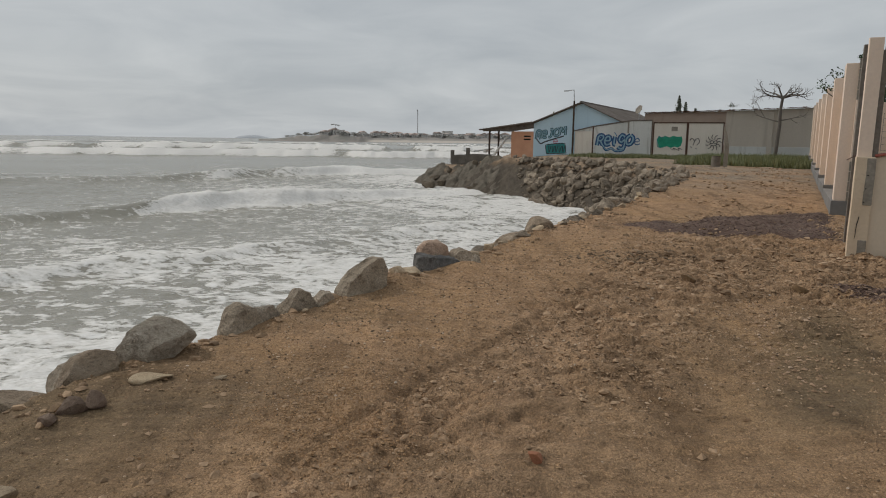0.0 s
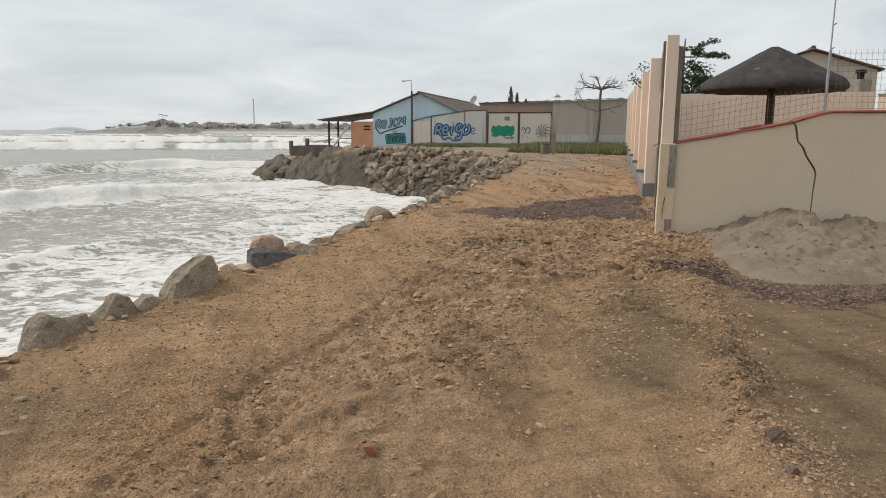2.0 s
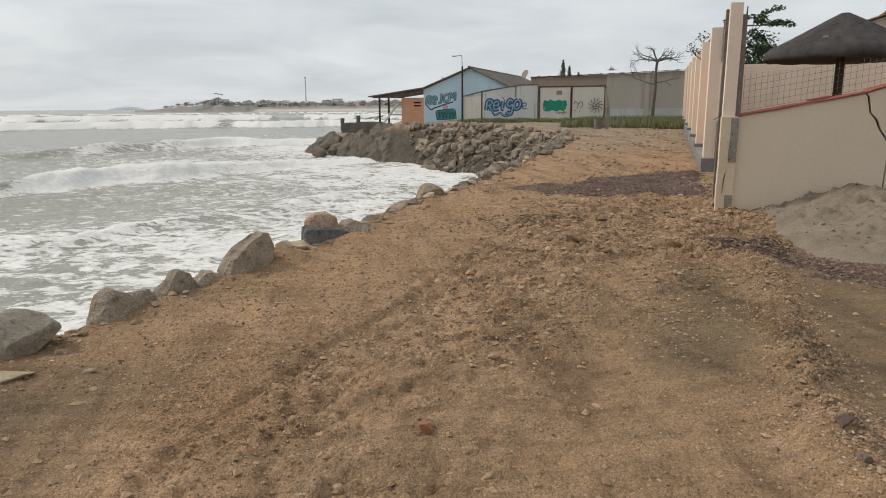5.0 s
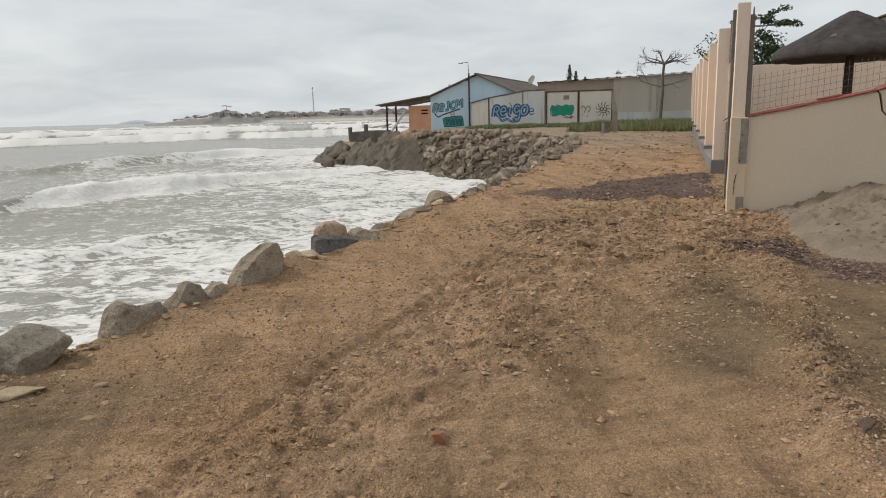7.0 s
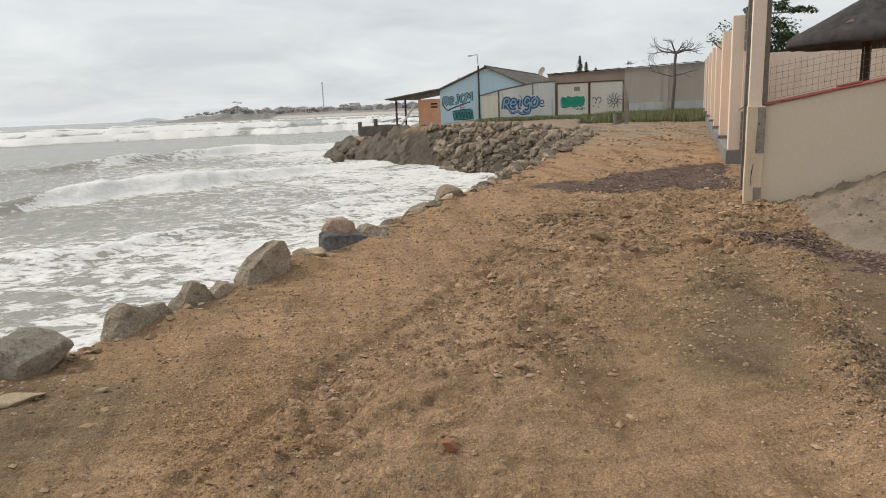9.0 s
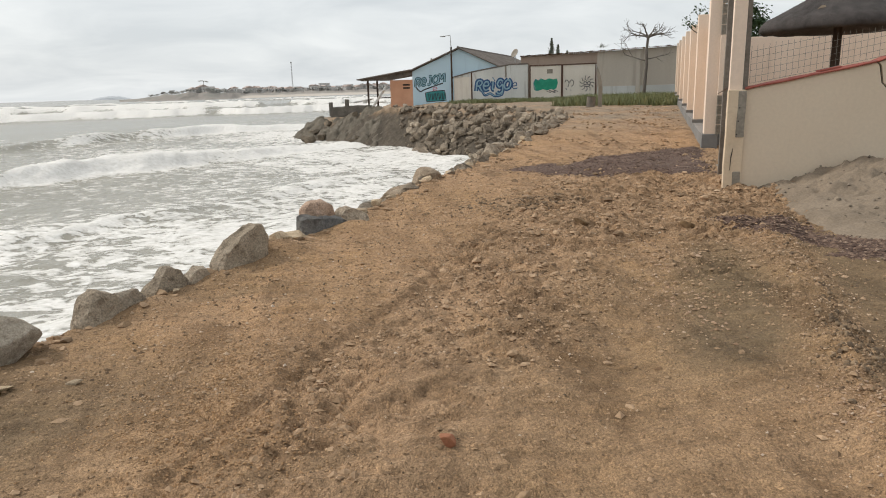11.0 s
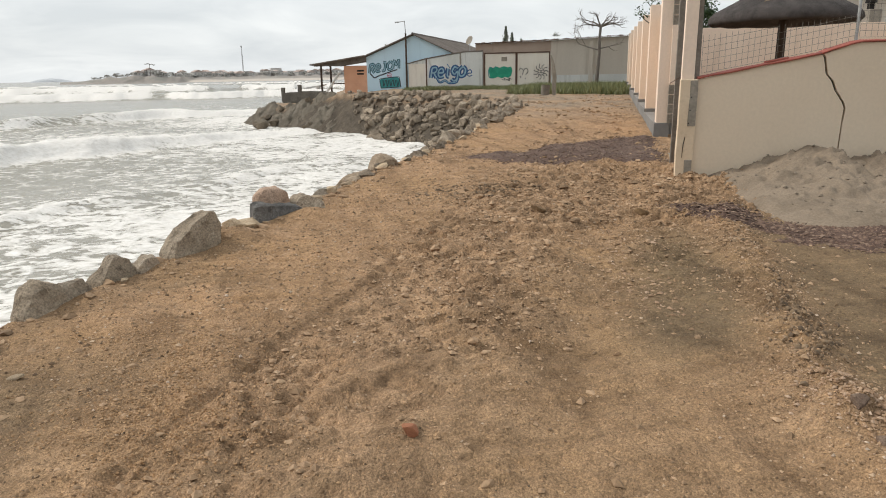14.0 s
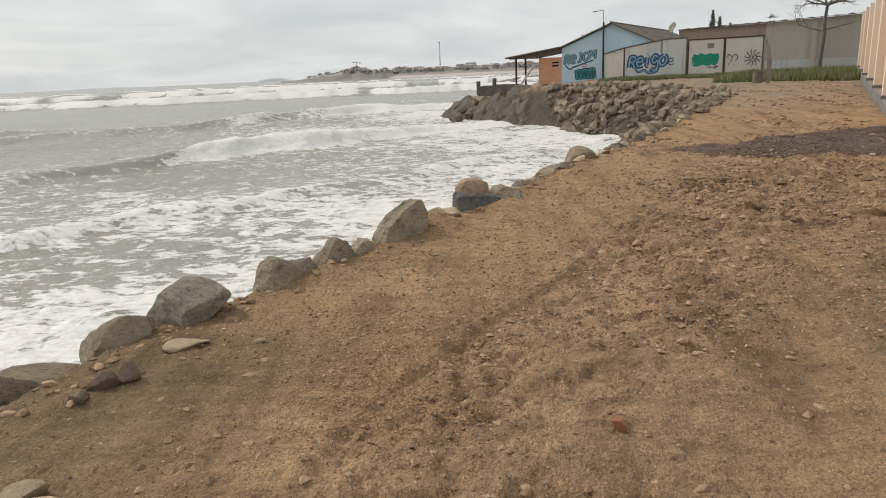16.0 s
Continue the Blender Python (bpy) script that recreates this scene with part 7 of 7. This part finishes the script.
keep = (bb < 0.4) & (rng.random(N) < (0.25 + 0.75 * cc) * (0.25 + 0.75 * step(0.25, 0.75, lump))) & (coast_distance(xx, yy) > 0)
pl = np.stack([xx, yy, zz], -1)[keep]
scatter("earth_clods", pl, 0.006 + 0.026 * rng.random(len(pl)) ** 4, 0.6, M_CLODS, 2, "dark clods of earth thrown up by wheels", "earth", 0.35)
# lumps of the same earth, up to a fist in size, thickest where wheels have churned it
N = 9000
yy = 2.4 + 11.6 * rng.random(N) ** 1.1
xx = rng.uniform(-2.0, 6.6, N)
zz, cc, gg, bb, pp, mm = land_parts(xx, yy)
keep = (bb < 0.3) & (rng.random(N) < (0.06 + 0.8 * cc) * (0.2 + 0.8 * step(0.3, 0.7, field(xx * 1.6, yy * 1.6, 405)))) & (coast_distance(xx, yy) > 0.2) & (berm_offset(xx, yy) < 0.1)
pl = np.stack([xx, yy, zz], -1)[keep]
scatter("earth_lumps", pl, (0.010 + 0.034 * rng.random(len(pl)) ** 3) * np.clip(pl[:, 1] / 6, 0.65, 1.5), 0.55, M_CLODS, 23, "crumbling lumps of ochre earth on the road", "earth", 0.4, True)
N = 2200
q = rng.random(N)
yy = 3.2 + 4.4 * q
xx = np.interp(yy, [2.5, 3.3, 4.3, 5.5, 6.6, 7.4], [2.45, 2.72, 3.3, 3.95, 4.5, 5.2]) + rng.normal(-0.02, 0.11, N)
keep = rng.random(N) < step(-0.12, 0.12, fbm(xx * 3, yy * 3, 663, 3))
pl = np.stack([xx, yy, land_parts(xx, yy)[0]], -1)[keep]
scatter("berm_clods", pl, 0.004 + 0.016 * rng.random(len(pl)) ** 3, 0.95, M_DARKCLODS, 24, "dark damp clods along the broken edge of the berm", "earth", 0.35, True)
N = 900
xx, yy = rng.normal(2.75, 0.42, N), rng.normal(9.4, 0.38, N)
scatter("dark_stones", np.stack([xx, yy, land_parts(xx, yy)[0]], -1), 0.006 + 0.022 * rng.random(N) ** 3, 0.55, M_DARKCLODS, 25, "grey broken stones spilled on the road", "gravel", 0.3, True)
N = 700
xx, yy = rng.uniform(2.8, 7.6, N), rng.uniform(2.4, 6.3, N)
keep = berm_offset(xx, yy) > 0.2
pl = np.stack([xx, yy, land_parts(xx, yy)[0]], -1)[keep]
scatter("flat_crumbs", pl, 0.004 + 0.014 * rng.random(len(pl)) ** 3, 0.6, M_DARKCLODS, 26, "dark crumbs strewn over the flat grey sand", "earth", 0.35)
N = 9000
yy = 2.2 + 7.5 * rng.random(N) ** 1.4
xx = rng.uniform(-2.2, 5.2, N)
zz, cc, gg, bb, pp, mm = land_parts(xx, yy)
keep = (bb < 0.3) & (rng.random(N) < 0.3 + 0.7 * step(0.35, 0.7, field(xx * 1.2, yy * 1.2, 431))) & (coast_distance(xx, yy) > 0.1)
pl = np.stack([xx, yy, zz], -1)[keep]
scatter("dark_crumbs", pl, (0.003 + 0.008 * rng.random(len(pl)) ** 2.5) * np.clip(pl[:, 1] / 4.5, 0.7, 1.5), 0.7, M_DARKCLODS, 27, "small dark crumbs of damp earth on the road", "earth", 0.3)
# coarser stones further along the road
N = 40000
yy = 4.2 + 9.5 * rng.random(N) ** 1.2
xx = rng.uniform(-2.2, 6.4, N)
zz, cc, gg, bb, pp, mm = land_parts(xx, yy)
keep = (bb < 0.4) & (rng.random(N) < 0.6 + 0.4 * cc - 0.58 * gg) & (coast_distance(xx, yy) > -0.1)
pl = np.stack([xx, yy, zz], -1)[keep]
scatter("gravel", pl, 0.005 + 0.012 * rng.random(len(pl)) ** 3, 0.7, M_STONES, 21, "tan and brown gravel strewn over the earth road")
N = 9000
yy = 12 + 20 * rng.random(N) ** 1.2
xx = rng.uniform(2.0, 16.0, N)
zz, cc, gg, bb, pp, mm = land_parts(xx, yy)
lump = field(xx * 0.9, yy * 0.7, 420)
side_x = 8.0 + (yy - 14) * 0.497
keep = (bb < 0.5) & (rng.random(N) < 0.15 + 0.85 * step(0.45, 0.75, lump)) & (coast_distance(xx, yy) > 0) & (xx < side_x - 0.3)
pl = np.stack([xx, yy, zz], -1)[keep]
scatter("earth_clods", pl, 0.012 + 0.055 * rng.random(len(pl)) ** 3, 0.55, M_CLODS, 22, "clods and stones strewn along the far part of the road", "earth", 0.3, True)
# crumbled ridges of turned earth between the ruts and before the litter
rg = np.random.default_rng(71)
N = 70000
xx, yy = rg.uniform(-0.5, 5.4, N), 3.2 + 8.2 * rg.random(N)
zz, cc, gg, bb, pp, mm = land_parts(xx, yy)
ridge = fbm(xx * 1.5, yy * 3.2, 681, 4, 0.6)
off = berm_offset(xx, yy)
want = step(0.05, 0.12, ridge) * np.clip(cc + 0.9 * np.exp(-((off + 0.55) / 0.5) ** 2) + 0.5 * step(6.2, 7.2, yy), 0, 1) * (off < 0.1)
keep = (rg.random(N) < 0.7 * want) & (bb < 0.3) & (coast_distance(xx, yy) > 0.8)
pl = np.stack([xx, yy, zz], -1)[keep]
scatter("earth_crumbs", pl, (0.004 + 0.014 * rg.random(len(pl)) ** 2.2) * np.clip(pl[:, 1] / 5.5, 0.6, 1.4), 0.6, M_CRUMB, 72, "crumbled ridges of turned earth", "earth", 0.35)
# pale pinkish pebbles in a band beside the rut
rg = np.random.default_rng(61)
N = 650
q = rg.random(N)
xx = np.where(q < 0.62, 2.45 + 0.75 * q / 0.62, 4.35) + rg.normal(0, 0.16, N) * np.where(q < 0.62, 1, 1.5)
yy = np.where(q < 0.62, 4.5 + 2.3 * q / 0.62, 6.7) + rg.normal(0, 0.2, N) * np.where(q < 0.62, 1, 1.3)
zz = land_parts(xx, yy)[0]
scatter("pebbles", np.stack([xx, yy, zz], -1), 0.006 + 0.02 * rg.random(N) ** 3, 0.6, M_PALEPEB, 62, "pale pinkish pebbles strewn beside the rut")
N = 2600
xx, yy = rg.normal(2.6, 0.13, N), rg.normal(3.05, 0.22, N)
scatter("pebbles", np.stack([xx, yy, land_parts(xx, yy)[0]], -1), 0.003 + 0.011 * rg.random(N) ** 3.5, 0.65, M_PALEPEB, 63, "heap of pale pinkish crumbs on the berm")
# coarse orange grains between the shore and the rut
N = 11000
xx, yy = rg.normal(-0.42, 0.34, N), rg.normal(4.0, 0.5, N)
yy = yy - 0.55 * (xx + 0.42)
keep = (rg.random(N) < 0.25 + 0.75 * step(-0.1, 0.12, fbm(xx * 2.4, yy * 2.4, 691, 3))) & (yy > 2.2)
pl = np.stack([xx, yy, land_parts(xx, yy)[0]], -1)[keep]
scatter("orange_grains", pl, 0.003 + 0.007 * rg.random(len(pl)) ** 2, 0.75, M_GRAINS, 64, "coarse orange grains strewn between shore and rut")
# crumbs along the berm
N = 9000
yy = rng.uniform(1.8, 7.2, N)
bx = np.interp(yy, [-5, 2.5, 3.3, 4.3, 5.5, 6.6, 7.4], [1.6, 2.45, 2.72, 3.3, 3.95, 4.5, 5.2])
xx = bx + rng.normal(-0.08, 0.22, N)
zz = land_parts(xx, yy)[0]
scatter("berm_gravel", np.stack([xx, yy, zz], -1), 0.003 + 0.009 * rng.random(N) ** 4, 0.9, M_STONES, 3, "coarse gravel and crumbs along the berm")


def poly_distance(x, y, poly):
    best, inside = np.full(x.shape, 1e9), np.zeros(x.shape, bool)
    n = len(poly)
    for k in range(n):
        (ax, ay), (bx, by) = poly[k], poly[(k + 1) % n]
        ex, ey = bx - ax, by - ay
        t = np.clip(((x - ax) * ex + (y - ay) * ey) / (ex * ex + ey * ey), 0, 1)
        best = np.minimum(best, np.hypot(x - ax - t * ex, y - ay - t * ey))
        inside ^= ((ay > y) != (by > y)) & (x < ex * (y - ay) / (ey if ey else 1e-9) + ax)
    return np.where(inside, best, -best)


def spread_patch(name, poly, high, material, stones, pieces, size, seed, label, category, ragged=0.25, squash=0.6):
    xs = np.arange(min(p[0] for p in poly) - 0.4, max(p[0] for p in poly) + 0.4, 0.05)
    ys = np.arange(min(p[1] for p in poly) - 0.4, max(p[1] for p in poly) + 0.4, 0.05)
    gx, gy = np.meshgrid(xs, ys)
    d = poly_distance(gx, gy, poly) + 2 * ragged * fbm(gx * 2.2, gy * 2.2, seed, 4)
    z = land_parts(gx, gy)[0] + np.where(d > 0, high * step(0, 0.22, d) + high * 0.7 * fbm(gx * 5, gy * 5, seed + 9, 3) * step(0, 0.2, d), -0.12)
    sheet_ob = sheet(name, xs, ys, z, material, {})
    tagged(sheet_ob, label, category, kind="stuff")
    rg = np.random.default_rng(seed)
    x, y = rg.uniform(xs[0], xs[-1], pieces * 3), rg.uniform(ys[0], ys[-1], pieces * 3)
    d = poly_distance(x, y, poly) + 2 * ragged * fbm(x * 2.2, y * 2.2, seed, 4)
    ok = np.nonzero(d > -0.12 * rg.random(len(d)))[0][:pieces]
    x, y, d = x[ok], y[ok], d[ok]
    z = land_parts(x, y)[0] + np.where(d > 0, high * step(0, 0.22, d), 0)
    scatter(name + "_pieces", np.stack([x, y, z], -1), size * (0.4 + 1.2 * rg.random(len(x)) ** 2), squash, stones, seed + 1, label, category)


spread_patch("dark_gravel", [(3.15, 12.45), (4.0, 12.95), (4.9, 13.2), (5.2, 13.75), (6.5, 14.0), (7.3, 14.6), (7.75, 14.1), (7.1, 12.6), (6.45, 11.15), (5.2, 11.1), (4.2, 11.35), (3.5, 11.95)],
             0.03, M_DARKGRAVEL, M_DARKSTONES, 9000, 0.013, 201, "patch of dark purplish crushed stone on the road", "gravel")
spread_patch("leaf_litter", [(4.15, 8.15), (4.6, 7.5), (4.95, 7.4), (5.1, 6.65), (5.7, 6.48), (6.5, 6.42), (7.1, 6.05), (8.4, 5.9), (8.4, 4.9), (7.3, 4.95), (6.2, 5.4), (5.2, 5.5), (4.7, 5.95), (4.5, 6.45), (4.25, 7.2)],
             0.02, M_DEBRIS, M_FLAKES, 14000, 0.018, 231, "strip of dark reddish leaf litter before the sand heap", "litter", 0.42, 0.45)

# lumps on the sand heap
rg = np.random.default_rng(9)
pts, szs = [], []
deps = heap.data.vertices
hv = np.array([v.co[:] for v in deps])
pick = rg.integers(0, len(hv), 900)
ok = hv[pick][:, 2] > 0.05
pw = [(FRONT @ Vector(p))[:] for p in hv[pick][ok]]
scatter("sand_lumps", np.array(pw), 0.006 + 0.03 * rg.random(len(pw)) ** 3, 0.7, M_SANDCLOD, 77, "crumbled lumps on the sand heap", "sand")

# rubble at the foot of the column and along the plinth
for cx, cy, n, sd in ((5.75, 9.25, 160, 5), (6.75, 11.9, 260, 6), (10.3, 27.0, 180, 7), (15.5, 41.0, 120, 8)):
    rg = np.random.default_rng(sd)
    x, y = rg.normal(cx, 0.28, n), rg.normal(cy, 0.35, n)
    z = land_parts(x, y)[0]
    scatter("wall_rubble", np.stack([x, y, z], -1), 0.012 + 0.05 * rg.random(n) ** 3, 0.7, M_STONES, 90 + sd, "pale broken plaster and stone at the foot of the wall", "rubble")

# broken stones along the lip of the bank
rg = np.random.default_rng(86)
N = 900
yy = rg.uniform(3.0, 17.0, N)
xx = np.interp(yy, COAST[3:16, 1], COAST[3:16, 0]) + rg.normal(0.06, 0.16, N)
zz = land_parts(xx, yy)[0]
scatter("lip_stones", np.stack([xx, yy, zz], -1), 0.008 + 0.045 * rg.random(N) ** 4, 0.55, M_CLODS, 87, "broken brown stones along the lip of the bank", "gravel", 0.3, True)

# small stones packed between the boulders of the headland
rg = np.random.default_rng(83)
N = 2600
yy = rg.uniform(18.0, 50.0, N)
xx = np.interp(yy, COAST[13:24, 1], COAST[13:24, 0]) + rg.uniform(-5.5, 0.9, N)
dd = coast_distance(xx, yy)
zz = land_parts(xx, yy)[0]
ok = (dd < 0.5 - 0.5 * rg.random(N)) & (zz > SEA_Z - 0.1) & (xx > 4.2)
pl = np.stack([xx, yy, zz], -1)[ok]
scatter("rubble_stones", pl, 0.06 + 0.13 * rg.random(len(pl)) ** 2, 0.75, M_RUBBLE, 84, "small broken stone packed between the boulders", "rubble", 0.2, True)

# single stones that catch the eye
def lone_stone(name, me, x, y, size, turn, label, sink=0.2):
    return boulder(me, x, y, size, turn, sink, label, group="", name=name)


RED = rock_mesh("clay_chip", 501, 2, 6, material=M_BRICKRED)
lone_stone("brick_fragment", RED, 0.6, 3.33, (0.095, 0.075, 0.055), (0, 0, 20), "worn fragment of red clay brick on the road")
lone_stone("stone", STONES[1], -1.31, 4.49, (0.09, 0.06, 0.03), (0, 0, 10), "flat pale stone on the road")
CLODS = [rock_mesh("clod_block", 511 + k, 3, 8, material=M_CLOD) for k in range(3)]
lone_stone("stone", CLODS[0], 2.78, 7.56, (0.17, 0.12, 0.10), (0, 0, 0), "dark clod-like stone on the road")
lone_stone("stone", CLODS[2], 0.75, 5.01, (0.08, 0.07, 0.05), (0, 0, 50), "small brown clod-like stone on the road")
lone_stone("stone", CLODS[1], 3.9, 7.35, (0.15, 0.13, 0.11), (0, 0, 70), "dark stone on the road")
lone_stone("stone", DULL[0], 2.5, 2.95, (0.09, 0.08, 0.06), (0, 0, 30), "dark grey stone in the berm")
lone_stone("stone", DULL[1], 2.42, 2.72, (0.10, 0.07, 0.045), (0, 0, 140), "flat brown stone beside the berm")
lone_stone("stone", STONES[0], -1.12, 6.2, (0.09, 0.07, 0.05), (0, 0, 80), "small pale stone near the edge")
